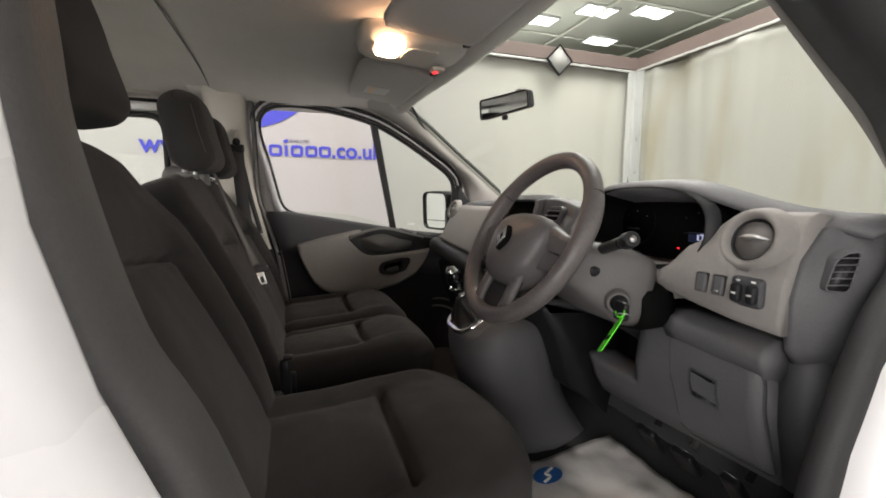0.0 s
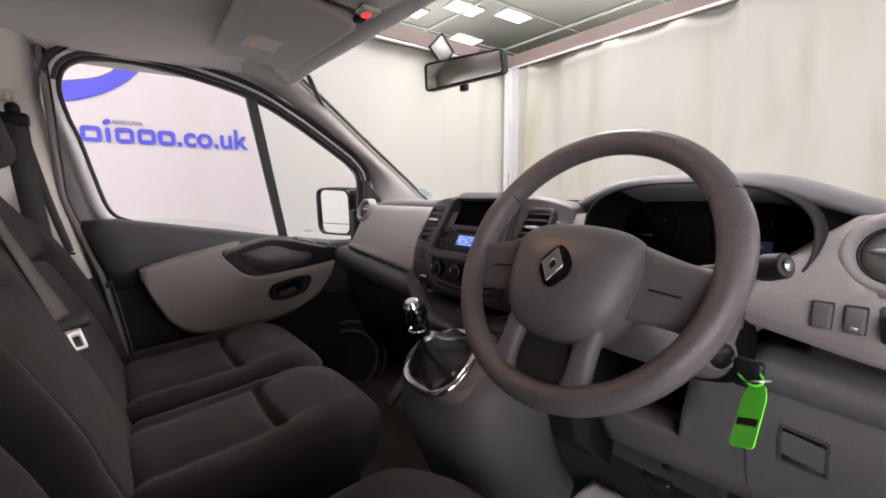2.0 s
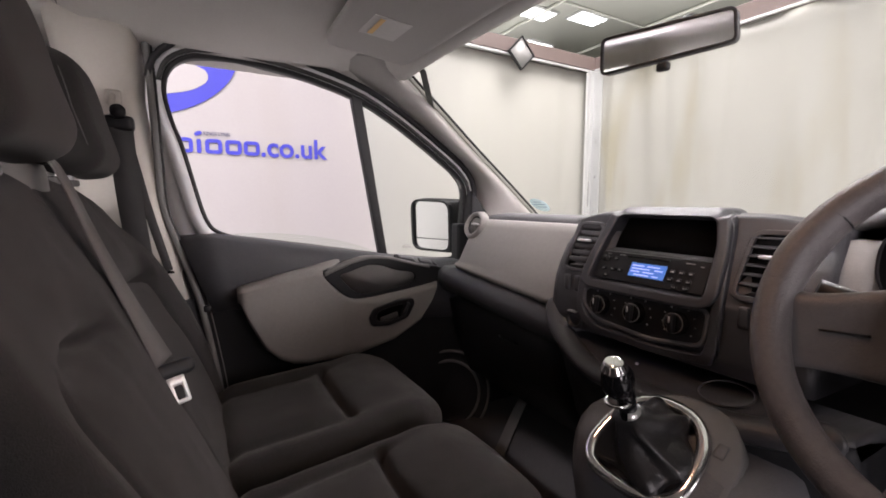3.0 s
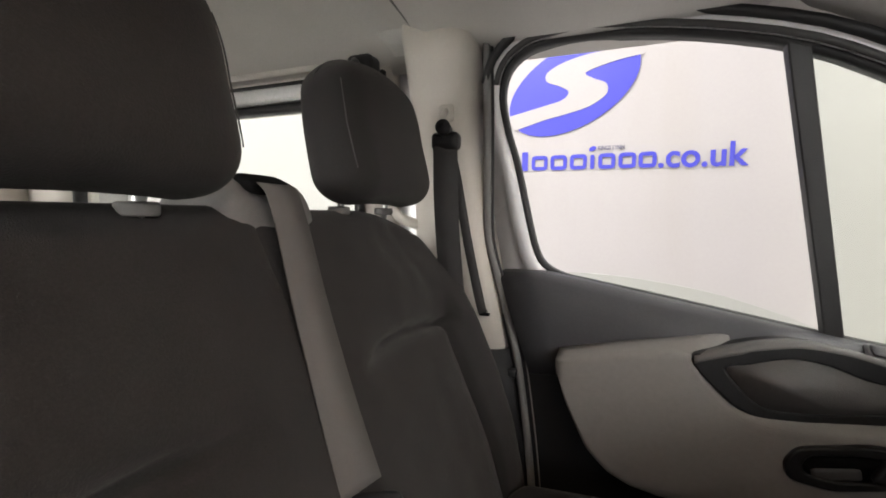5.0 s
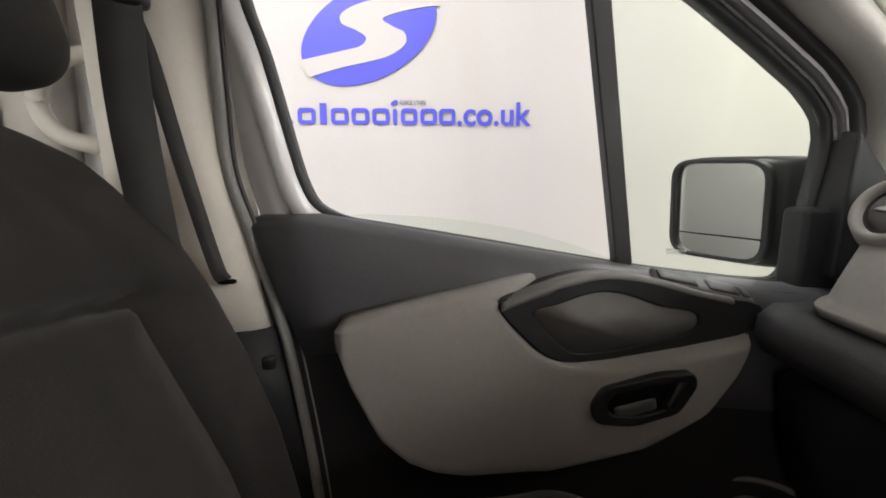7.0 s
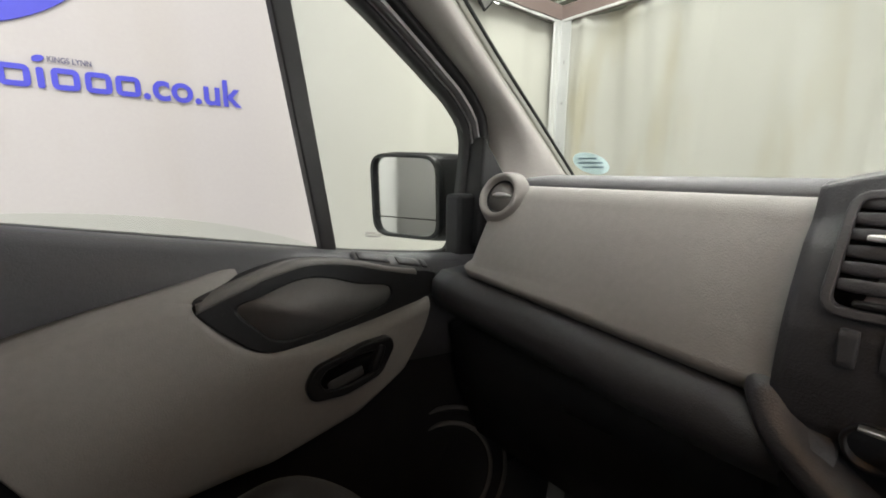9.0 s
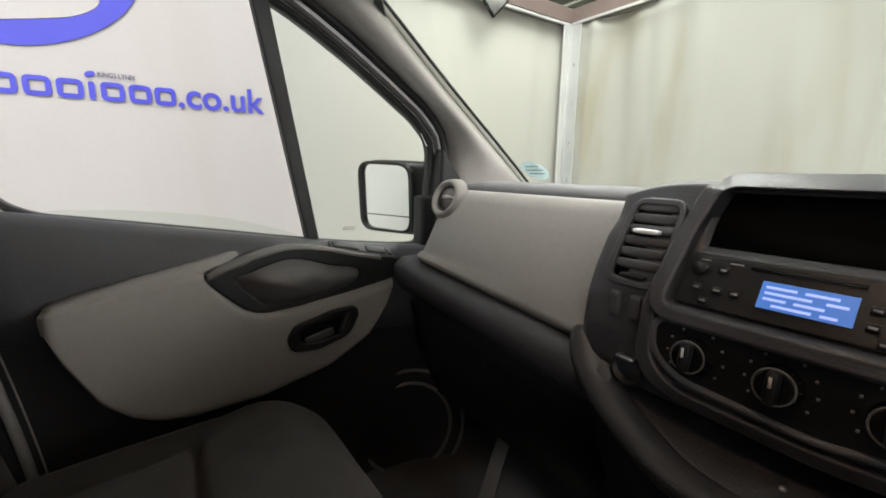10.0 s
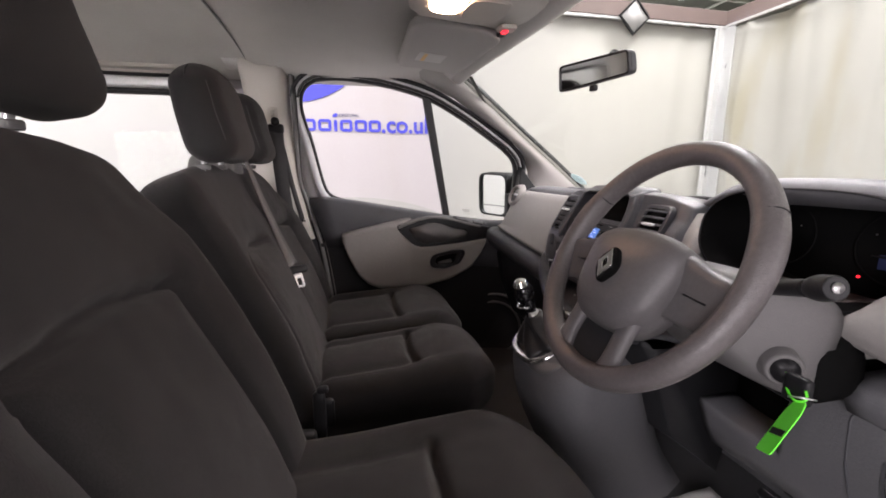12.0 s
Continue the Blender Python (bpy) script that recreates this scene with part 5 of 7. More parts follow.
        return [(0.80, zt - 0.01), (0.72 + dx, zt), (0.697 + dx, zt - 0.006), (0.668 + dx, zm), (0.648 + dx, min(1.30, zm - 0.004)), (0.643 + dx, zb + 0.02), (0.648 + dx, zb), (0.76, zb - 0.01)]

    part("driver_fascia", skin(np.linspace(-0.525, -0.745, 40), driver_profile, 0.006, [(VENT_R[0], VENT_R[1], 0.040, 0.05)]), GREY, d, "warm grey driver's side fascia")
    rr = []
    for y in np.linspace(-0.19, -0.257, 6):
        k = (-0.19 - y) / 0.13
        rr.append([(0.80, y, 1.402), (0.69, y, 1.404 - 0.008 * k), (0.665, y, 1.36), (0.64, y, 1.29), (0.645, y, 1.24), (0.8, y, 1.22)])
    part("inner_fascia", loft(rr), GREY, d, "warm grey fascia beside the dials")
    part("lower_fascia", loft([[(0.76, y, 1.30), (0.655, y, 1.29), (0.645, y, 1.25), (0.65, y, 1.238), (0.76, y, 1.235)] for y in np.linspace(-0.257, -0.548, 8)]), GREY, d, "warm grey fascia below the dials")
    for i, y in enumerate((-0.625, -0.656)):
        part("switch_frame", rbox((0.6475 + dr(y), y, 1.288), (0.008, 0.0225, 0.0355), 0.002, 4), DARK, d, "dark switch frame")
        sw = part("switch", rbox((0.6455 + dr(y), y, 1.288), (0.010, 0.020, 0.033), 0.0025, 4, None, lambda a, b, c: (a + (0.0022 * (c / 0.0165) if a < 0 else 0), b, c)), MID, d, "charcoal rocker switch")
        if i:
            part("switch_mark", box((0.6388 + dr(y), y, 1.279), (0.001, 0.008, 0.003)), STEEL, sw)
    hb = part("headlamp_control", rbox((0.653, -0.70, 1.285), (0.012, 0.052, 0.05), 0.008, 5), DOORTRIM, d, "charcoal headlamp and mirror control panel")
    for y in (-0.688, -0.713):
        wheel = part("roller", rbox((0.6445, y, 1.283), (0.014, 0.017, 0.032), 0.006, 5), DARK, d, "dark thumb wheel")
        part("mark", box((0.6372, y, 1.283), (0.001, 0.008, 0.003)), PRINT, wheel)
        part("mark", box((0.6465, y, 1.3035), (0.001, 0.007, 0.003)), PRINT, hb)
    # end cap with its slatted vent
    rr = []
    for y, dx in ((-0.741, 0.012), (-0.752, 0.018), (-0.79, 0.056), (-0.812, 0.12), (-0.818, 0.2)):
        rr.append([(1.0, y, 1.40), (0.80 + dx * 0.5, y, 1.408), (0.73 + dx, y, 1.39), (0.685 + dx, y, 1.34), (0.668 + dx, y, 1.28), (0.675 + dx, y, 1.20), (0.70 + dx, y, 1.17), (1.0, y, 1.15)])
    part("end_cap", loft(rr), MID, d, "charcoal end of the dashboard")
    vc, vt, vn = Vector((0.721, -0.788, 1.329)), Vector((0.84, -0.55, 0)).normalized(), Vector((-0.55, -0.84, 0)).normalized()
    EY = lambda u, v, dd: vc + (vt * (u + 0.16 * v) + Vector((0, 0, v))) * 0.82 + vn * dd
    ev = rounded([(-0.018, -0.034), (0.016, -0.036), (0.018, 0.036), (0.0, 0.034), (-0.014, 0.020)], 0.008)
    vent = part("demist_vent", ring_plate(outline_scaled(ev, 0.003), ev, EY, -0.02, 0.004), MID, d, "slatted side window vent", bevel=0.001)
    part("backing", prism(ev, EY, -0.02, 0.002), BLACK, vent)
    for k in range(5):
        z = -0.026 + k * 0.0125
        part("slat", prism([(-0.018, z), (0.020, z + 0.002), (0.020, z + 0.0040), (-0.018, z + 0.0020)], EY, 0.0, 0.0045), MID, vent)
    # knee roll and lower panel
    rr = []
    for y in list(np.linspace(-0.549, -0.725, 8)) + [-0.735]:
        k = (-0.28 - y) / 0.51
        o = 0.02 * k
        zt = 1.238 - 0.035 * k
        rr.append([(0.76, y, zt), (0.668 + o, y, zt), (0.642 + o, y, zt - 0.012), (0.634 + o, y, zt - 0.032), (0.645 + o, y, zt - 0.055), (0.70, y, zt - 0.07)])
    part("knee_roll", loft(rr), MID, d, "charcoal padded roll under the fascia")
    # the knee panel is cut away under the steering column
    rr = []
    face = lambda z: float(np.interp(z, [0.925, 0.975, 1.08, 1.17], [0.73, 0.70, 0.665, 0.66]))
    for y in list(np.linspace(-0.29, -0.34, 4)) + list(np.linspace(-0.36, -0.446, 5)) + list(np.linspace(-0.450, -0.472, 4)) + list(np.linspace(-0.49, -0.722, 9)):
        k = (-0.29 - y) / 0.49
        top = float(np.interp(-y, [0.29, 0.345, 0.446, 0.472, 0.548, 0.722], [1.036, 1.024, 1.020, 1.165, 1.195, 1.160]))
        o = 0.02 * k
        rr.append([(0.72 + 0.3 * (1.19 - top), y, top), (face(top) + o + 0.006, y, top), (face(top - 0.006) + o, y, top - 0.006), (face(0.5 * top + 0.49) + o, y, 0.5 * top + 0.49), (0.70 + o, y, 0.975), (0.73 + o, y, 0.925 + 0.01 * k), (0.78, y, 0.93), (0.80, y, top - 0.04)])
    low = part("knee_panel", loft(rr), MID, d, "charcoal lower panel under the steering wheel")
    part("side_panel", loft([[(0.76, y, 1.20), (0.712 + 4 * max(0, -0.77 - y), y, 1.17), (0.722 + 4 * max(0, -0.77 - y), y, 1.05), (0.755 + 3 * max(0, -0.77 - y), y, 0.93), (0.84, y, 0.90), (0.9, y, 1.18)] for y in (-0.724, -0.75, -0.77, -0.795)]), DOORTRIM, d, "dark panel beside the knee panel")
    part("panel_screw", disc((0.664, -0.728, 1.176), (-1, -0.2, 0), 0.006, 0.004, 16), STEEL, low)
    def fx(u, v, dd):
        k = (-0.29 - u) / 0.49
        return (float(np.interp(v, [0.925, 0.975, 1.08, 1.17], [0.73, 0.70, 0.665, 0.66])) + 0.02 * k - dd, u, v)

    def dense(poly, n=8):
        out = []
        for a, b in zip(poly, poly[1:] + poly[:1]):
            out += [(a[0] + (b[0] - a[0]) * t / n, a[1] + (b[1] - a[1]) * t / n) for t in range(n)]
        return out

    fo = dense(rounded([(-0.545, 1.163), (-0.725, 1.148), (-0.73, 0.952), (-0.548, 0.945)], 0.02))
    part("fuse_cover", ring_plate(fo, inset(fo, 0.0016), fx, -0.004, 0.0010), DOORTRIM, low, "dark joint line of the fuse cover")
    fh = dense(rounded([(-0.588, 1.112), (-0.645, 1.106), (-0.645, 1.046), (-0.588, 1.050)], 0.006), 4)
    part("fuse_handle", ring_plate(fh, inset(fh, 0.004), fx, -0.004, 0.0014), DOORTRIM, low, "moulded edge of the finger recess", bevel=0.0006)
    # no depth here: the recess's shade is painted as a dark plate
    part("fuse_recess_shade", prism(inset(fh, 0.004), fx, -0.002, 0.0006), DARK, low, "dark square plate painting the finger recess's shade")
    # black plate painting the shade of the hollow behind the column
    part("column_shade_plate", loft([[(x, -0.262, 1.29), (x, -0.60, 1.29), (x, -0.60, 0.96), (x, -0.262, 0.96)] for x in (0.775, 0.80)]), SLOT, d, "black plate for the shade behind the steering column")


# ---- gear console ----
def gear():
    g = root("gear_lever", (0.43, -0.10, 0.70), "black gear lever with a chrome capped knob and leather gaiter", "gear lever")
    rr = []
    for z, x0, x1, y0, y1 in ((1.125, 0.44, 0.60, -0.235, 0.03), (1.10, 0.395, 0.62, -0.25, 0.035), (1.06, 0.372, 0.64, -0.262, 0.035), (0.98, 0.375, 0.66, -0.268, 0.03), (0.90, 0.40, 0.68, -0.262, 0.02), (0.80, 0.45, 0.74, -0.25, 0.0), (0.70, 0.50, 0.85, -0.23, -0.03)):
        cy, hy = (y0 + y1) / 2, (y1 - y0) / 2
        rr.append([(x1, y0, z)] + [((x0 + x1) / 2 - (x1 - x0) / 2 * abs(math.cos(a)) ** 0.6, cy + hy * math.copysign(abs(math.sin(a)) ** 0.7, math.sin(a)), z) for a in np.linspace(-1.5, 1.5, 15)] + [(x1, y1, z)])
    part("console", loft(rr), MID, g, "charcoal rounded gear console", subsurf=1)
    n = Vector((-0.55, 0, 0.83)).normalized()
    c = Vector((0.435, -0.105, 1.112))
    e1 = Vector((0.83, 0, 0.55)).normalized()
    e2 = Vector((0, 1, 0))
    shape = lambda f, h: [c + n * h + e1 * (0.072 * f * math.copysign(abs(math.cos(a)) ** 0.75, math.cos(a))) + e2 * (0.068 * f * (1 - 0.18 * math.cos(a)) * math.copysign(abs(math.sin(a)) ** 0.75, math.sin(a))) for a in np.linspace(0, 2 * math.pi, 40, endpoint=False)]
    part("plinth", loft([[p - e2 * dy + e1 * dy * 0.6 for p in shape(f, h)] for f, h, dy in ((1.26, -0.03, 0.022), (1.24, -0.004, 0.022), (1.20, 0.0, 0.022), (1.0, 0.002, 0.0))]), SHROUD, g, "grey plinth round the gaiter")
    part("plinth_button", rbox(c + e1 * 0.040 - e2 * 0.078 + n * 0.001, (0.022, 0.014, 0.004), 0.0018, 3, Matrix([[e1[i], e2[i], n[i], 0] for i in range(3)] + [[0, 0, 0, 1]])), MID, g)
    part("chrome_ring", tube(shape(1.0, 0.006), 0.0078, 12, closed=True, up=n, flat=1.2), CHROME, g, "polished chrome gaiter ring")
    top = Vector((0.398, -0.098, 1.170))
    rings = [shape(0.97, 0.004)]
    for k, (f, wob) in enumerate(((0.86, 0.018), (0.62, 0.020), (0.46, 0.018), (0.36, 0.012), (0.28, 0.006), (0.2, 0.002))):
        t = (k + 1) / 6
        base = shape(f, 0.004 + 0.05 * t)
        cc = c + n * (0.004 + 0.05 * t)
        row = []
        for i, p in enumerate(base):
            dv = p - cc
            row.append(cc.lerp(top, t ** 1.4) + dv * (1 + wob * 13 * math.sin(i * 0.9 + k * 1.3) + wob * 7 * math.sin(i * 0.31 + k * 2.1)))
        rings.append(row)
    part("gaiter", loft(rings, True, True), material("black_gaiter_leather", (0.014, 0.014, 0.015), 0.35, vary=0.2, bump=0.4, bump_scale=200), g, "creased black leather gaiter", subsurf=1)
    part("collar", disc(top - Vector((-0.004, 0, 0.014)), (-0.2, 0, 1), 0.014, 0.02, 20), STEEL, g)
    knob = Vector((0.380, -0.09, 1.216))
    part("stem", tube([top - Vector((0, 0, 0.01)), top + Vector((-0.006, 0.002, 0.02)), knob], [0.011, 0.013, 0.019], 16), GLOSS, g, "gloss black stem")
    part("knob", rbox(knob, (0.043, 0.043, 0.052), 0.021, 8), GLOSS, g, "gloss black knob")
    part("knob_cap", disc(knob + Vector((-0.008, 0, 0.018)), (-0.35, -0.1, 1), 0.0195, 0.013, 28, r2=0.012), CHROME, g, "chrome knob cap", bevel=0.003)
    part("lift_ring", torus(knob - Vector((-0.003, 0, 0.03)), (-0.15, 0, 1), 0.0155, 0.003, 28, 8), CHROME, g)


# ---- steering ----
def steering():
    w = root("steering_wheel", (0.397, -0.428, 1.362), "dark grey four spoke steering wheel with a chrome badge", "steering wheel")
    C = Vector((0.397, -0.428, 1.362))
    a = radians(29.7)
    U, V = Vector((math.sin(a), 0, math.cos(a))), Vector((0, 1, 0))
    N = Vector((-math.cos(a), 0, math.sin(a)))     # towards the driver
    R = 0.1727
    P = lambda r, q, h=0.0: C + U * (r * math.cos(q)) + V * (r * math.sin(q)) + N * h
    seg = 96
    rr = []
    for k in range(seg):
        q = 2 * math.pi * k / seg
        fat = 0.0163 + 0.0018 * math.exp(-((abs(abs((q + math.pi) % (2 * math.pi) - math.pi) - 1.25) / 0.22) ** 2))
        ring = []
        for j in range(14):
            s = 2 * math.pi * j / 14
            ring.append(P(R + fat * math.cos(s), q, fat * 1.08 * math.sin(s)))
        rr.append(ring)
    rr.append(rr[0])
    bm = loft(rr, True, False)
    bmesh.ops.remove_doubles(bm, verts=bm.verts, dist=1e-6)
    rim = part("rim", bm, LEATHER, w, "worn dark grey foam rim")
    for q in (1.02, -1.02):
        part("rim_joint", torus(P(R, q), U * -math.sin(q) + V * math.cos(q), 0.0168, 0.0010, 24, 6), BLACK, rim)
    # airbag boss: a domed shield
    half = [(0.0, 0.047), (0.052, 0.043), (0.083, 0.031), (0.094, 0.006), (0.089, -0.040), (0.074, -0.080), (0.044, -0.106), (0.0, -0.112)]
    shield = smooth2(half + [(-u, v) for u, v in half[-2:0:-1]], 6)
    rr = []
    for f, h in ((0.97, -0.034), (0.995, -0.012), (1.0, -0.002), (0.985, 0.007), (0.95, 0.0145), (0.88, 0.0215), (0.76, 0.0285), (0.58, 0.0345), (0.36, 0.0385), (0.12, 0.0402)):
        rr.append([C + V * (u * f * 0.96) + U * (-0.029 + (v + 0.031) * f * 0.96) + N * h for u, v in shield])
    part("airbag_cover", loft(rr), BOSS, w, "dark grey domed airbag cover")
    # spokes
    for s in (1, -1):
        rr = []
        for t in np.linspace(0, 1, 13):
            r = 0.06 + (R - 0.06) * t
            up = 0.036 - 0.034 * t + 0.016 * t ** 6
            dn = -0.060 - 0.016 * t ** 6
            h = 0.006 - 0.006 * t
            row = [C + V * s * r + U * z + N * (h + dh) for z, dh in ((up + 0.001, -0.020), (up, -0.009), (up - 0.005, 0.001), (up - 0.013, 0.0045), (up - 0.024, 0.001), ((up + dn) / 2 - 0.006, -0.007), (dn + 0.010, -0.010), (dn + 0.003, -0.012), (dn, -0.018), ((up + dn) / 2, -0.024))]
            rr.append(row)
        sp = part("side_spoke", loft(rr), BOSS, w, subsurf=1)
        part("spoke_joint", tube([C + V * s * r + U * z + N * -0.0005 for r, z in ((0.100, -0.022), (0.122, -0.024), (0.134, -0.025))], 0.0012, 6), BLACK, sp)
        rr = []
        for t in np.linspace(0, 1, 11):
            c0 = C + V * s * (0.050 + 0.005 * t) + U * (-0.075 - 0.088 * t) + N * (0.002 - 0.002 * t)
            wd = 0.0135 + 0.006 * (1 - t) ** 2 + 0.013 * t ** 4
            rr.append([c0 + V * wd - N * 0.004, c0 + V * wd * 0.8 + N * 0.004, c0 + V * wd * 0.4 + N * 0.0075, c0 - V * wd * 0.4 + N * 0.0075, c0 - V * wd * 0.8 + N * 0.004, c0 - V * wd - N * 0.004, c0 - N * 0.014])
        part("lower_spoke", loft(rr), BOSS, w)
    part("lower_insert", prism([(-0.06, -0.07), (0.06, -0.07), (0.058, -0.155), (0.0, -0.166), (-0.058, -0.155)], lambda u, v, dd: C + V * u + U * v + N * dd, -0.012, -0.004), DARK, w, "dark insert between the lower spokes", bevel=0.003)
    part("lower_bridge", prism([(0.03 * c_, -0.085 - 0.012 * s_) for c_, s_ in ((-1, -1), (1, -1), (1.1, 1), (-1.1, 1))], lambda u, v, dd: C + V * u + U * v + N * dd, -0.01, 0.008), BOSS, w, bevel=0.004)
    # plain chrome lozenge badge
    bc = C + N * 0.043 - U * 0.026 - V * 0.006
    loz = [(0.0, 0.0225), (0.0155, 0.0), (0.0, -0.0225), (-0.0155, 0.0)]
    well = rounded([(0.0, 0.031), (0.020, 0.008), (0.020, -0.008), (0.0, -0.031), (-0.020, -0.008), (-0.020, 0.008)], 0.012)
    part("badge_recess", prism(well, lambda u, v, dd: bc + V * u + U * v + N * dd, -0.010, 0.002), SLOT, w)
    part("badge", ring_plate(loz, [(u * 0.32, v * 0.32) for u, v in loz], lambda u, v, dd: bc + V * u + U * v + N * dd, -0.003, 0.0065), CHROME, w, "polished chrome lozenge badge", smooth=False, bevel=0.0015)
    # column shroud, stalks and key
    col = root("steering_column", (0.55, -0.43, 1.25), "grey steering column shroud with a stalk and ignition lock", "steering column")
    rr = []
    for t in np.linspace(0, 1, 9):
        k = min(1, t * 1.15)
        k = k * k * (3 - 2 * k)
        cc = C + Vector((0.05 + 0.16 * t, -0.012 * k, -0.040 - 0.072 * t))
        hw, hu = 0.074 + 0.038 * k, 0.046 + 0.029 * k
        rr.append([cc + Vector((0, hw * math.copysign(abs(math.cos(q)) ** 0.36, math.cos(q)), 0)) + Vector((0.3, 0, 1)).normalized() * hu * math.copysign(abs(math.sin(q)) ** 0.5, math.sin(q)) for q in np.linspace(0, 2 * math.pi, 40, endpoint=False)])
    part("shroud", loft(rr), SHROUD, col, "grey column shroud")
    part("lock_barrel", disc((0.530, -0.552, 1.242), (-0.55, -0.83, 0), 0.017, 0.007, 24), BLACK, col, "black lock barrel")
    part("lock_boss", revolve((0.527, -0.553, 1.242), (-0.55, -0.83, 0), [(0.025, -0.02), (0.0225, 0.001), (0.020, 0.005), (0.0165, 0.005), (0.016, 0.001), (0.001, 0.001)], 28), SHROUD, col, "grey collar of the ignition lock")
    part("stalk", tube(smooth_line([(0.525, -0.50, 1.335), (0.507, -0.55, 1.350), (0.495, -0.59, 1.361)], 4), 0.0105, 14), BLACK, col, "black wiper stalk")
    part("stalk_end", tube([(0.497, -0.590, 1.361), (0.493, -0.602, 1.3645), (0.487, -0.620, 1.370)], [0.0125, 0.0150, 0.0135], 20), BLACK, col, "fat ribbed stalk end", bevel=0.002)
    part("stalk_mark", disc((0.4866, -0.621, 1.3703), (-0.35, -0.9, 0.25), 0.006, 0.001, 20), STEEL, col)
    part("stalk", tube([(0.525, -0.36, 1.33), (0.50, -0.31, 1.345), (0.48, -0.26, 1.36)], [0.010, 0.010, 0.013], 14), BLACK, col, "black indicator stalk")
    rr = []
    for x, f in ((0.585, 0.92), (0.60, 1.0), (0.635, 1.0), (0.665, 0.94)):
        rr.append([(x - 0.005 * f * math.sin(q), -0.456 + 0.106 * f * math.copysign(abs(math.cos(q)) ** 0.5, math.cos(q)), 1.222 + 0.052 * f * math.copysign(abs(math.sin(q)) ** 0.6, math.sin(q))) for q in np.linspace(0, 2 * math.pi, 32, endpoint=False)])
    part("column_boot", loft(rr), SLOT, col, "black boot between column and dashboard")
    part("column_tube", tube([(0.56, -0.44, 1.235), (0.79, -0.44, 1.10)], 0.035, 20), BLACK, col, "black column tube under the dashboard")
    part("audio_pod", rbox((0.505, -0.507, 1.297), (0.03, 0.03, 0.024), 0.010, 5), BLACK, col, "black control behind the wheel")
    key = root("ignition_key", (0.505, -0.583, 1.24), "black key in the lock with a fluorescent green tag", "key")
    part("bow", rbox((0.497, -0.593, 1.24), (0.012, 0.03, 0.034), 0.005, 5), BLACK, key, "black key head")
    part("split_ring", torus((0.49, -0.604, 1.236), (0.3, 0.4, 1), 0.012, 0.0012, 24, 6), STEEL, key)
    loop = smooth_line([(0.502, -0.575, 1.252), (0.492, -0.585, 1.238), (0.485, -0.60, 1.232), (0.487, -0.61, 1.238), (0.492, -0.605, 1.245)], 6)
    part("tag_loop", tube(loop, 0.0016, 6), GREEN, key)
    tg = rounded([(-0.010, 0.0), (0.010, 0.0), (0.015, -0.016), (0.015, -0.072), (-0.015, -0.072), (-0.015, -0.016)], 0.005)
    tz = Vector((0.66, 0.03, 0.75)).normalized()
    tx = Vector((0.36, 0.84, -0.40)).normalized()
    tx = (tx - tz * tx.dot(tz)).normalized()
    ty = tx.cross(tz)
    o = Vector((0.488, -0.605, 1.233))
    part("tag", prism(tg, lambda u, v, dd: o + tx * u + tz * v + ty * dd, -0.0006, 0.0006), GREEN, key, "fluorescent green plastic tag", smooth=False)
    part("tag_writing", prism([(-0.012, -0.040), (0.012, -0.040), (0.012, -0.048), (-0.012, -0.048)], lambda u, v, dd: o + tx * u + tz * v + ty * dd, -0.0012, 0.0012), BLACK, key, "dark bar of writing", smooth=False)


passenger_door()
dashboard()
gear()
steering()


# ---- seats ----
def groove(d, w=0.007, depth=0.009):
    return depth * math.exp(-((d / w) ** 2))


def ease(x):
    x = min(1.0, max(0.0, x))
    return x * x * (3 - 2 * x)


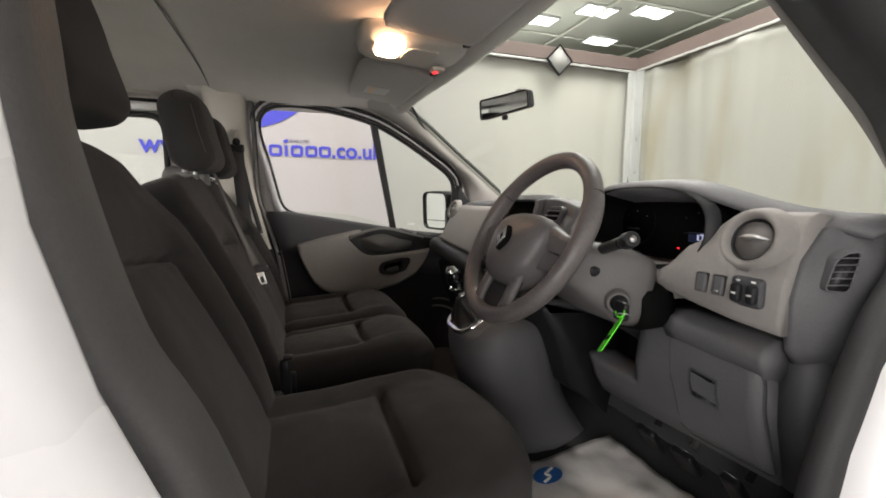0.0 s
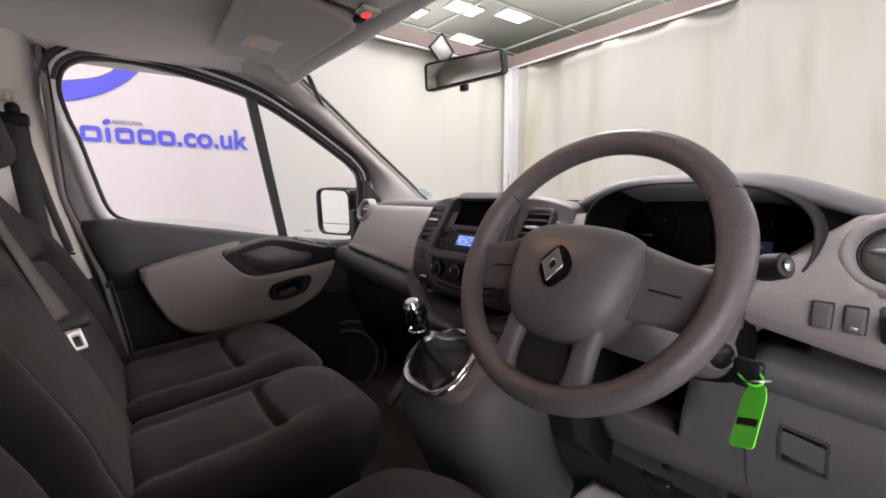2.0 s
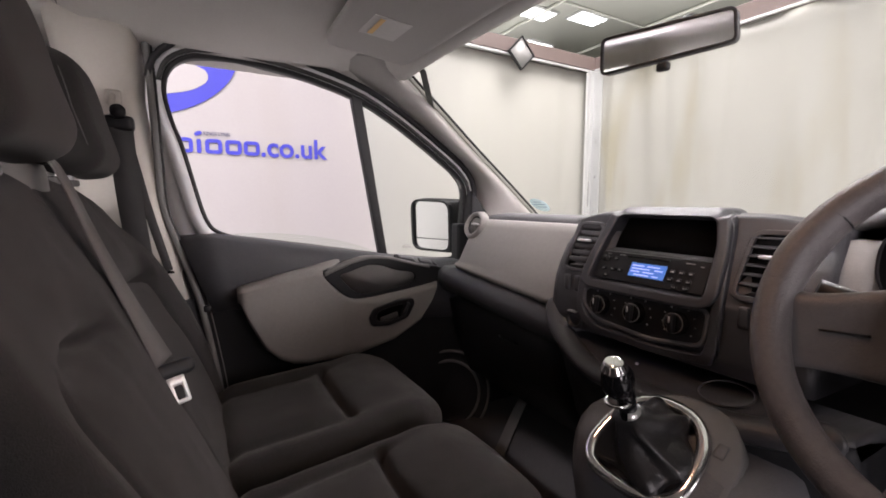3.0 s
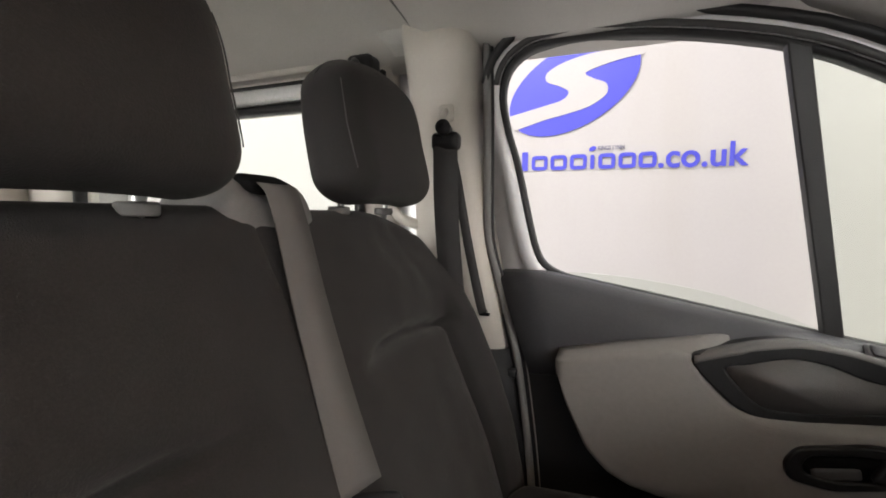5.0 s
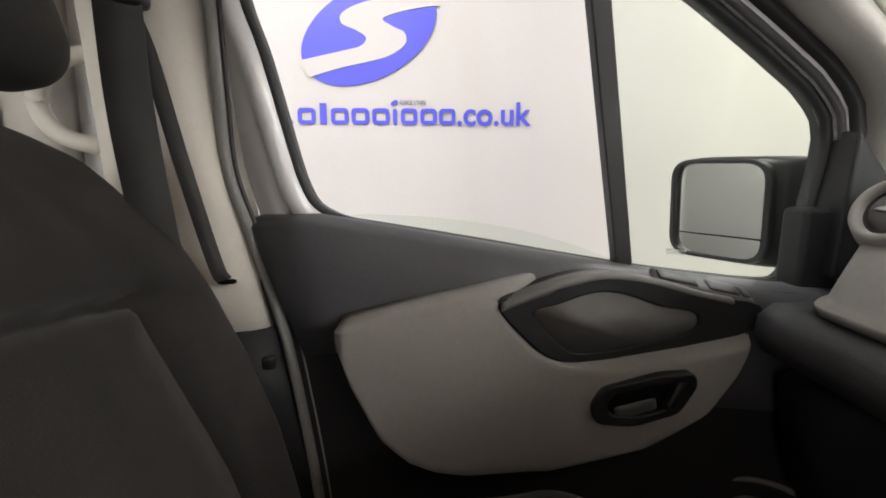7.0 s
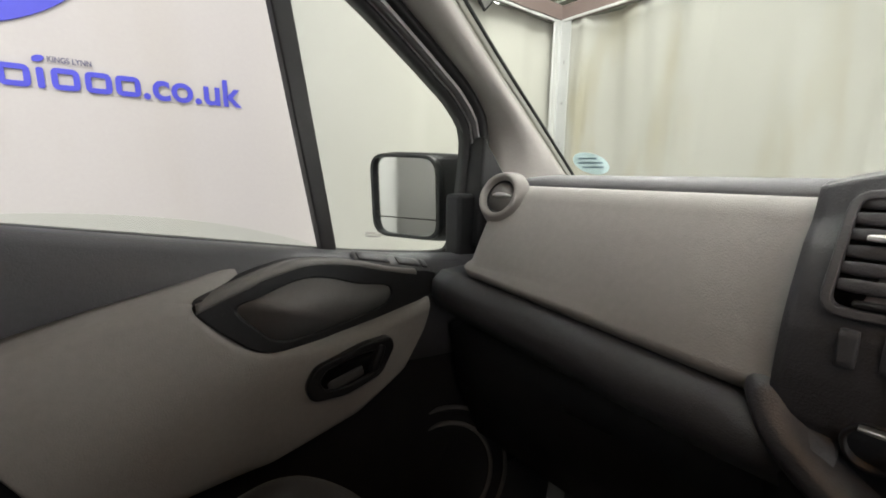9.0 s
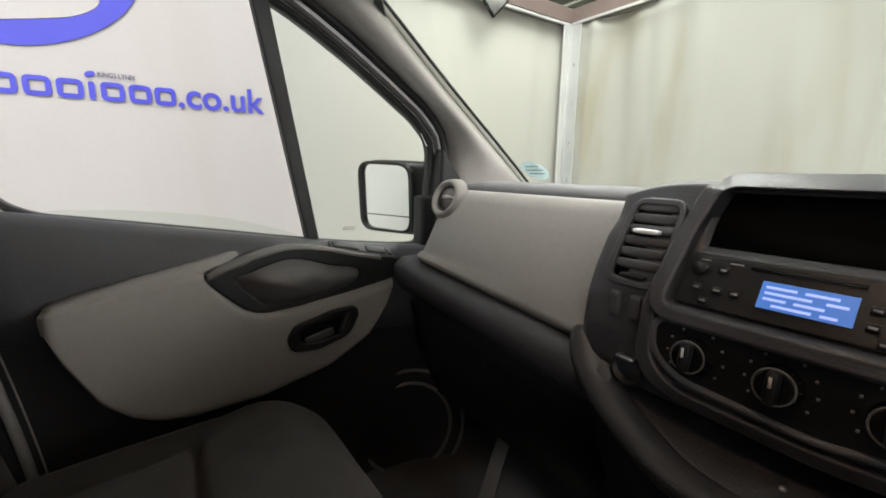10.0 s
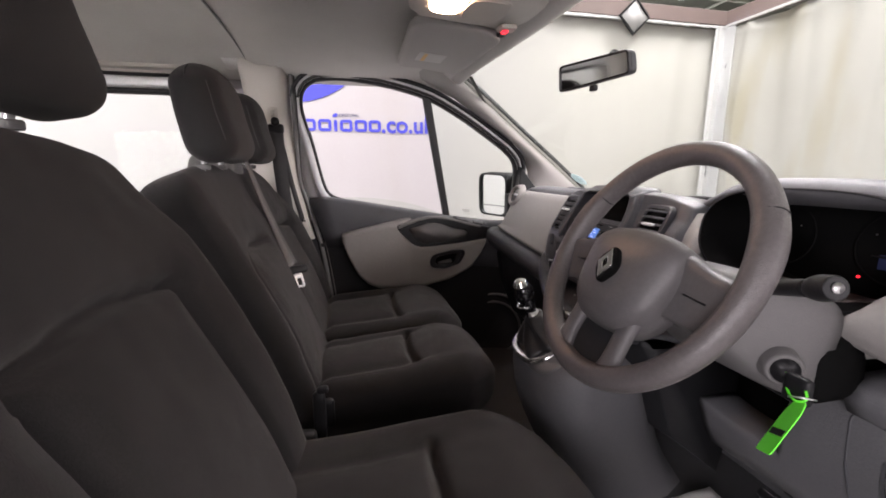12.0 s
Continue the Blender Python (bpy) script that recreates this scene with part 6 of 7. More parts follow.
def seat_back(parent, yc, width, xb, zb, xt, zt, thick=0.13, taper=(0.2, 0.2), mat=None, edge=0.045, sides=(1.0, 1.0)):
    """A padded backrest from its front foot (xb, zb) to its front top (xt, zt); sides: how deep its two side creases are."""
    L = math.hypot(xt - xb, zt - zb)
    lean = math.atan2(xb - xt, zt - zb)

    def arc_at(f):
        return 0.635 + 0.025 * (1 - (f / 0.6) ** 2)

    def form(u, v, w):     # u: thickness (front +), v: width, w: height
        h = (w + L / 2) / L
        f = v / (width / 2)
        sh = max(0.0, (h - 0.72) / 0.28)
        v2 = v * (1 - (taper[0] if v > 0 else taper[1]) * sh ** 2.2)
        front = max(0.0, u / (thick / 2))
        bol = 0.034 * (sides[1] if f > 0 else sides[0]) * ease((abs(f) - 0.45) / 0.55) * math.sin(math.pi * min(1, max(0, h * 1.15))) if h < 0.87 else 0
        lum = 0.014 * math.exp(-(((h - 0.30) / 0.22) ** 2)) * max(0, 1 - f * f)
        arc = arc_at(f)
        depth = sides[1] if f > 0 else sides[0]
        far = ease((0.74 - abs(f)) / 0.12) * (1 if depth > 0.5 else ease((0.62 - abs(f)) / 0.5))
        d = h * L - arc * L
        g = (groove(d, 0.008, 0.034) + groove(d, 0.036, 0.014)) * far
        side = (abs(f) - (0.60 + 0.02 * h)) * width / 2
        g = max(g, (groove(side, 0.008, 0.032) + groove(side, 0.034, 0.015)) * depth * ease((arc + 0.04 - h) / 0.08))
        swell = 0.004 * noise.noise((v * 7 + yc * 9, w * 6, 2.0)) + 0.0015 * noise.noise((v * 24, w * 22, 7.0 + yc))
        return (u + front * (bol + lum - g + swell) - 0.018 * sh * front, v2, w - (0.045 * (taper[0] if v > 0 else taper[1]) / 0.2) * sh * f * f)

    turn = Matrix.Rotation(-lean, 4, "Y")
    mid = Vector(((xb + xt) / 2, yc, (zb + zt) / 2)) + turn @ Vector((-thick / 2, 0, 0))
    back = part("backrest", rbox(mid, (thick, width, L), edge, 84, turn, form), mat or FABRIC, parent, "dark woven fabric backrest")
    at = lambda f, h: mid + turn @ Vector(form(thick / 2, f * width / 2, (h - 0.5) * L))
    lo, hi = (-0.6 if sides[0] > 0.5 else -0.25), (0.6 if sides[1] > 0.5 else 0.25)
    part("seam", tube([at(f, arc_at(f)) for f in np.linspace(lo, hi, 25)], 0.003, 6), SEAM, back, "cross seam with the crease's shade painted in")
    for q, s in zip(sides, (-1, 1)):
        if q > 0.5:
            part("seam", tube([at(s * (0.60 + 0.02 * h), h) for h in np.linspace(0.1, 0.632, 25)], 0.003, 6), SEAM, back, "side seam with the crease's shade painted in")
    return back


def seat_cushion(parent, y0, y1, x0, x1, ztop, thick=0.15, seam=0.45, sweep=0.0):
    w, l = y1 - y0, x1 - x0

    def form(u, v, h):
        f, t = v / (w / 2), (u + l / 2) / l
        top = max(0.0, h / (thick / 2))
        crown = 0.016 * (1 - f * f) + 0.008 * math.exp(-(((t - 0.76) / 0.13) ** 2)) * (1 - f * f)
        front = -0.040 * max(0, (t - 0.74) / 0.26) ** 2
        d = u + l / 2 - seam * l - 0.05 * f * f * l
        g = (groove(d, 0.008, 0.020) + groove(d, 0.028, 0.009)) * ease((0.70 - abs(f)) / 0.14)
        side = (abs(f) - 0.60) * w / 2
        g = max(g, (groove(side, 0.012, 0.004) + groove(side, 0.035, 0.007)) * ease((seam + 0.06 - t) / 0.12))
        crown += 0.020 * ease((abs(f) - 0.55) / 0.45) * (1 - 0.6 * t)
        tilt = 0.035 * (t - 0.5)
        swell = 0.004 * noise.noise((u * 7, v * 7 + y0 * 9, 1.0)) + 0.0015 * noise.noise((u * 24, v * 22, 5.0 + y0))
        u -= sweep * max(0, t - 0.4) / 0.6 * (f * f if f < 0 else 0.3 * f * f)
        u -= 0.040 * ease((abs(f) - 0.55) / 0.45) * ease((t - 0.6) / 0.4)
        return (u, v * (1 - 0.03 * (1 - top)), h + top * (crown + front - g + swell) + tilt)

    c = Vector(((x0 + x1) / 2, (y0 + y1) / 2, ztop - thick / 2))
    cu = part("cushion", rbox(c, (l, w, thick), 0.056, 80, None, form), FABRIC, parent, "dark woven fabric cushion")
    at = lambda t, f: c + Vector(form((t - 0.5) * l, f * w / 2, thick / 2))
    part("seam", tube([at(seam + 0.05 * f * f, f) for f in np.linspace(-0.58, 0.58, 25)], 0.003, 6), SEAM, cu, "cross seam with the crease's shade painted in")
    return cu


def head_restraint(parent, c, size=(0.10, 0.27, 0.21), lean=8):
    turn = Matrix.Rotation(radians(-lean), 4, "Y")
    r = 0.045

    def form(u, v, w):
        f, h = v / (size[1] / 2), w / (size[2] / 2)
        return (u - 0.010 * f * f + 0.012 * max(0, -h) * (1 if u > 0 else 0.3) - 0.012 * max(0, h) ** 2 * (1 if u > 0 else 0), v * (1 - 0.17 * max(0, h) ** 2.4 - 0.07 * max(0, -h) ** 3), w + 0.006 * (1 - f * f) - 0.014 * f * f * max(0, h) ** 2)

    h = part("head_restraint", rbox(c, size, r, 18, turn, form), FABRIC_SIDE, parent, "dark padded head restraint")
    for s in (-1, 1):
        y = c[1] + s * 0.065
        part("stay", tube([(c[0] - 0.022, y, c[2] - size[2] / 2 - 0.024), (c[0] - 0.012, y, c[2] - size[2] / 2 + 0.03)], 0.0055, 12), STEEL, h, "steel stay")
        part("stay_guide", disc((c[0] - 0.020, y, c[2] - size[2] / 2 - 0.010), (0, 0, 1), 0.016, 0.012, 18), GUIDE, h, bevel=0.003)
    k = r * 0.29
    for s in (-1, 1):
        pts = [Vector(c) + turn @ Vector(form(size[0] / 2 - k + 0.001, s * (size[1] / 2 - k + 0.001), size[2] * q)) for q in np.linspace(-0.29, 0.29, 18)]
        part("seam", tube(pts, 0.0008, 6), DARKSEAL, h, "stitched seam")
    return h


def seats():
    ds = root("driver_seat", (0.05, -0.43, 0.68), "dark grey fabric driver's seat with side bolsters", "seat")
    seat_back(ds, -0.43, 0.52, -0.08, 0.95, -0.335, 1.555, 0.13, (0.16, 0.16), sides=(1.0, 1.0))
    seat_cushion(ds, -0.69, -0.165, -0.16, 0.375, 0.995, 0.16, 0.53, 0.11)
    head_restraint(ds, (-0.357, -0.402, 1.663), (0.11, 0.28, 0.24), 10)
    part("base", rbox((0.06, -0.43, 0.78), (0.40, 0.42, 0.20), 0.03, 4), DARK, ds, "dark plastic seat base")
    part("recliner_cover", rbox((-0.11, -0.16, 0.95), (0.07, 0.03, 0.08), 0.012, 5), DARK, ds)
    part("buckle_stalk", rbox((-0.07, -0.135, 1.0), (0.025, 0.02, 0.11), 0.008, 4), BLACK, ds, "black belt buckle stalk")
    part("buckle_button", rbox((-0.062, -0.135, 1.06), (0.022, 0.018, 0.012), 0.004, 3), DARK, ds)
    bs = root("passenger_bench", (0.08, 0.34, 0.68), "dark grey fabric double passenger bench with head restraints", "seat")
    seat_back(bs, 0.1075, 0.40, -0.06, 0.95, -0.275, 1.510, 0.12, (0.0, 0.10), edge=0.03, sides=(0.4, 0.0))
    seat_back(bs, 0.504, 0.467, -0.06, 0.95, -0.275, 1.508, 0.12, (0.24, 0.0), edge=0.03, sides=(0.0, 1.0))
    seat_cushion(bs, -0.04, 0.268, -0.10, 0.36, 1.018, 0.16, 0.53)
    seat_cushion(bs, 0.275, 0.70, -0.10, 0.365, 1.018, 0.16, 0.53)
    head_restraint(bs, (-0.270, 0.114, 1.598), (0.094, 0.256, 0.203), 8)
    head_restraint(bs, (-0.283, 0.534, 1.604), (0.095, 0.250, 0.211), 8)
    part("base", rbox((0.10, 0.335, 0.78), (0.42, 0.66, 0.22), 0.03, 4), DARK, bs, "dark plastic bench base")
    part("belt_guide", rbox((-0.335, 0.322, 1.485), (0.11, 0.155, 0.088), 0.028, 8, None, lambda x, y, z: (x, y * (1 - 0.25 * max(0, z / 0.03)), z)), GUIDE, bs, "grey moulded belt outlet on the backrest")
    part("belt_slot", rbox((-0.285, 0.310, 1.520), (0.034, 0.06, 0.014), 0.005, 3, Matrix.Rotation(radians(25), 4, "Y")), SLOT, bs)
    part("hinge_cover", rbox((-0.08, -0.04, 0.95), (0.07, 0.02, 0.07), 0.008, 5), DARK, bs)


# ---- belts ----
def belts():
    b = root("middle_seat_belt", (-0.28, 0.29, 1.5), "grey webbing seat belt with a tongue lying on the backrest", "seat belt")
    part("webbing", strap([(-0.315, 0.310, 1.50), (-0.290, 0.310, 1.516), (-0.267, 0.309, 1.518), (-0.250, 0.307, 1.488), (-0.221, 0.301, 1.40), (-0.184, 0.294, 1.30), (-0.154, 0.290, 1.222)], 0.047, 0.0025,
                          [(0, 1, 0.0)] * 4 + [(0.08, 0.99, 0.0), (0.18, 0.97, 0.05), (0.35, 0.93, 0.1)]), BELT, b)
    tn = Vector((0.30, -0.80, 0.50)).normalized()
    tu = Vector((0.25, -0.42, -0.87))
    tu = (tu - tn * tu.dot(tn)).normalized()
    tv = tu.cross(tn)
    tq = Matrix([[tn[i], tv[i], tu[i], 0] for i in range(3)] + [[0, 0, 0, 1]])
    tg = part("tongue", rbox((-0.147, 0.291, 1.206), (0.020, 0.066, 0.024), 0.008, 5, tq), DARK, b, "dark plastic tongue head")
    bc = Vector((-0.138, 0.277, 1.178)) + tn * 0.003
    o = rounded([(-0.012, -0.022), (0.012, -0.022), (0.0115, 0.02), (-0.0115, 0.02)], 0.004)
    part("steel_plate", ring_plate(o, [(u * 0.5, v * 0.5 + 0.004) for u, v in o], lambda u, v, d: bc + tv * u + tu * v + tn * d, -0.0015, 0.0015), PLATE, tg, "bright steel tongue plate")
    s = root("outer_seat_belt", (-0.23, 0.71, 1.62), "black webbing seat belt hanging from the door pillar", "seat belt")
    part("anchor", rbox((-0.232, 0.715, 1.628), (0.055, 0.03, 0.034), 0.010, 6), BLACK, s, "black pivot anchor")
    part("anchor_bolt", disc((-0.232, 0.708, 1.648), (0.1, -1, 0.2), 0.014, 0.02, 18), BLACK, s)
    part("webbing", strap([(-0.23, 0.705, 1.618), (-0.225, 0.70, 1.50), (-0.215, 0.705, 1.36), (-0.20, 0.715, 1.2)], 0.046, 0.0025, (1, 0.25, 0.1)), BELTDARK, s)
    part("webbing", strap([(-0.228, 0.712, 1.614), (-0.218, 0.728, 1.575), (-0.193, 0.738, 1.433), (-0.168, 0.742, 1.318), (-0.165, 0.756, 1.295)], 0.018, 0.0025, (0.9, 0.35, 0.25)), BELTDARK, s)
    part("belt_slot", rbox((-0.165, 0.764, 1.290), (0.022, 0.010, 0.006), 0.002, 3), SLOT, s, "dark slot in the pillar")
    part("guide_clip", rbox((-0.09, 0.69, 1.206), (0.016, 0.014, 0.016), 0.004, 4), BLACK, s, "black belt clip")
    h = root("coat_hook", (-0.242, 0.74, 1.68), "pale plastic coat hook on the door pillar", "coat hook")
    part("base", rbox((-0.242, 0.742, 1.688), (0.03, 0.012, 0.032), 0.005, 4), PILLAR, h)
    part("hook", tube(smooth_line([(-0.242, 0.74, 1.692), (-0.242, 0.722, 1.676), (-0.242, 0.716, 1.668), (-0.242, 0.712, 1.676)], 5), 0.006, 10), PILLAR, h)
    dh = root("pillar_grab_handle", (-0.34, 0.78, 1.53), "pale moulded grab handle on the back of the door pillar", "grab handle")
    part("handle_bar", tube(smooth_line([(-0.325, 0.79, 1.585), (-0.352, 0.775, 1.572), (-0.374, 0.768, 1.54), (-0.376, 0.768, 1.51), (-0.358, 0.772, 1.482), (-0.325, 0.79, 1.468)], 6), 0.011, 12), PILLAR, dh)
    g = root("grab_handle", (-0.85, 0.80, 1.86), "pale folding grab handle above the rear window", "grab handle")
    for x0 in (-1.03, -0.82):
        part("handle_bar", tube(smooth_line([(x0, 0.83, 1.885), (x0 + 0.006, 0.805, 1.88), (x0 + 0.02, 0.80, 1.893 + (x0 + 1.03) * 0.12), (x0 + 0.14, 0.80, 1.90 + (x0 + 1.03) * 0.12), (x0 + 0.165, 0.805, 1.885), (x0 + 0.17, 0.83, 1.88)], 6), 0.0055, 10), PILLAR, g)
    part("mount", rbox((-0.84, 0.826, 1.884), (0.42, 0.014, 0.036), 0.006, 5), PILLAR, g)
    k = root("belt_retractor", (-0.44, 0.74, 1.79), "dark bracket of the second row belt behind the head restraint", "bracket")
    part("bracket", rbox((-0.44, 0.76, 1.80), (0.06, 0.05, 0.05), 0.012, 5), BLACK, k)
    part("loop", tube(smooth_line([(-0.45, 0.74, 1.81), (-0.43, 0.72, 1.79), (-0.40, 0.73, 1.75), (-0.385, 0.75, 1.71)], 5), 0.009, 8), BLACK, k)


# ---- overhead ----
def overhead():
    m = root("rear_view_mirror", (0.56, -0.01, 1.71), "black framed interior mirror on a stalk", "mirror")
    a, b = Vector((0.534, 0.086, 1.708)), Vector((0.592, -0.106, 1.712))
    X = (b - a).normalized()
    n = Vector((-0.90, -0.28, -0.12)).normalized()
    n = (n - X * n.dot(X)).normalized()
    Z = n.cross(X) if n.cross(X).z > 0 else X.cross(n)
    c = (a + b) / 2
    o = rounded([(-0.102, -0.030), (0.102, -0.024), (0.100, 0.026), (-0.098, 0.032)], 0.012)
    T = lambda u, v, d: c + X * u + Z * v + n * d
    part("shell", prism(o, T, -0.026, 0.0), BLACK, m, "black mirror shell", bevel=0.008)
    part("rim", ring_plate(o, inset(o, 0.005), T, -0.002, 0.004), BLACK, m, bevel=0.0015)
    part("mirror_glass", prism(inset(o, 0.005), T, 0.0, 0.001), MIRROR, m, "silvered mirror glass", smooth=False)
    part("dip_tab", rbox(c - Z * 0.036 + n * -0.004, (0.014, 0.02, 0.014), 0.004, 4), BLACK, m)
    part("stalk", tube(smooth_line([c - n * 0.015 + Z * 0.01, c + Vector((0.03, -0.01, 0.026)), c + Vector((0.052, -0.012, 0.034))], 4), 0.009, 10), BLACK, m)
    part("foot", disc(c + Vector((0.046, -0.012, 0.028)), (0.6, 0, 0.8), 0.016, 0.014, 20), BLACK, m)
    # roof console with the courtesy light
    r = root("courtesy_light", (0.28, 0.0, 1.83), "pale roof console with a lit courtesy lamp and red switch", "interior lamp")
    o = smooth2([(0.14, 0.0), (0.15, 0.055), (0.19, 0.075), (0.30, 0.10), (0.40, 0.105), (0.435, 0.06), (0.44, 0.0), (0.435, -0.06), (0.40, -0.105), (0.30, -0.10), (0.19, -0.075), (0.15, -0.055)], 5)
    ro = lambda k, z: [(0.29 + (u - 0.29) * k, v * k, z) for u, v in o]
    part("console", loft([ro(1.0, 1.885), ro(1.0, 1.852), ro(0.97, 1.832), ro(0.88, 1.822)]), PILLAR, r, "pale moulded roof console")
    lens = smooth2([(0.180, -0.085), (0.178, -0.03), (0.190, 0.012), (0.225, 0.024), (0.248, 0.008), (0.250, -0.07), (0.225, -0.098)], 4)
    part("lens", prism(lens, XY, 1.816, 1.83), DOME, r, "lit warm lens", bevel=0.004)
    part("lens_shade", prism(smooth2([(0.265, -0.05), (0.265, 0.045), (0.33, 0.05), (0.35, 0.04), (0.35, -0.04), (0.33, -0.055)], 4), XY, 1.818, 1.83), PILLAR, r, bevel=0.004)
    part("switch_bezel", rbox((0.385, 0.076, 1.815), (0.04, 0.04, 0.012), 0.005, 4), PILLAR, r)
    part("red_switch", rbox((0.381, 0.079, 1.808), (0.013, 0.020, 0.006), 0.002, 3), RED, r, "glowing red switch")
    # sun visors
    for side, nm in ((1, ""), (-1, "")):
        v = root("sun_visor", (0.33, side * 0.42, 1.845), "grey folded sun visor with a small white label" if side > 0 else "grey folded sun visor against the roof", "sun visor", "sun visors")
        def soft(x, y):
            cx, cy = max(0, abs(x) - 0.060), max(0, abs(y) - 0.200)
            q = math.hypot(cx, cy)
            f = 0.055 / q if q > 0.055 else 1
            return (math.copysign(min(abs(x), 0.060) + cx * f, x), math.copysign(min(abs(y), 0.200) + cy * f, y))

        def visor(x, y, z):
            x, y = soft(x, y)
            return (x + 0.05 * (side * y) * (1 if x < 0 else 0.25), y, z - 0.022 * ((x + 0.115) / 0.23) ** 2 + 0.006 * (side * y) / 0.26)

        bm = rbox((0.295, side * 0.39, 1.846), (0.23, 0.51, 0.022), 0.011, 16, None, visor)
        part("pad", bm, material("visor_vinyl", (0.44, 0.42, 0.40), 0.7, vary=0.05, bump=0.25, bump_scale=600), v, "grey vinyl visor pad")
        part("clip", rbox((0.395, side * 0.135, 1.822), (0.02, 0.03, 0.014), 0.004, 4), DARK, v)
        if side > 0:
            lb = [(0.235, 0.395), (0.318, 0.395), (0.318, 0.50), (0.235, 0.50)]
            part("label", prism(lb, XY, lambda x, y: 1.8335 - 0.022 * ((x - 0.18) / 0.23) ** 2 + 0.006 * (y - 0.39) / 0.26, lambda x, y: 1.8345 - 0.022 * ((x - 0.18) / 0.23) ** 2 + 0.006 * (y - 0.39) / 0.26), PAPER, v, "white label with an orange strip", smooth=False)
            part("label_strip", prism([(0.25, 0.405), (0.262, 0.405), (0.262, 0.485), (0.25, 0.485)], XY, 1.8300, 1.8310), material("orange_print", (0.75, 0.5, 0.2), 0.5), v, smooth=False)
    # wing mirror outside the passenger window
    w = root("wing_mirror", (0.72, 1.0, 1.27), "black wing mirror with a split glass", "wing mirror")
    o = rounded([(0.935, 1.262), (1.118, 1.263), (1.126, 1.472), (0.940, 1.463)], 0.046, 8)
    M = lambda u, v, d: (0.672 + 0.42 * (1.12 - u) + d, u, v)
    shell = [(0.0, 1.0, 1.0, 1.03), (0.012, 1.03, 1.04, 1.03), (0.04, 1.03, 1.05, 1.0), (0.08, 0.98, 1.0, 0.96), (0.115, 0.86, 0.86, 0.95), (0.135, 0.62, 0.62, 0.95)]
    part("housing", loft([[M(c + (u - 1.03) * ku, 1.365 + (v - 1.365) * kv, d) for u, v in o] for d, ku, kv, c in shell]), BLACK, w, "black mirror housing", subsurf=1)
    part("rim", ring_plate(o, inset(o, 0.009), M, -0.010, 0.004), DARK, w, bevel=0.003)
    gi = inset(o, 0.009)
    G = lambda u, v, d: (0.7098 + 0.34 * (1.03 - u) + d, u, v)     # the glass is turned a little in its housing
    part("main_glass", prism([(u, max(v, 1.314)) for u, v in gi], G, -0.004, -0.002), MIRROR, w, "flat mirror glass", smooth=False)
    part("lower_glass", prism([(u, min(v, 1.311)) for u, v in gi], G, -0.004, -0.002), MIRROR, w, "wide angle lower mirror glass", smooth=False)
    part("arm", rbox((0.80, 0.905, 1.31), (0.07, 0.09, 0.10), 0.03, 6), BLACK, w, "black mirror arm")


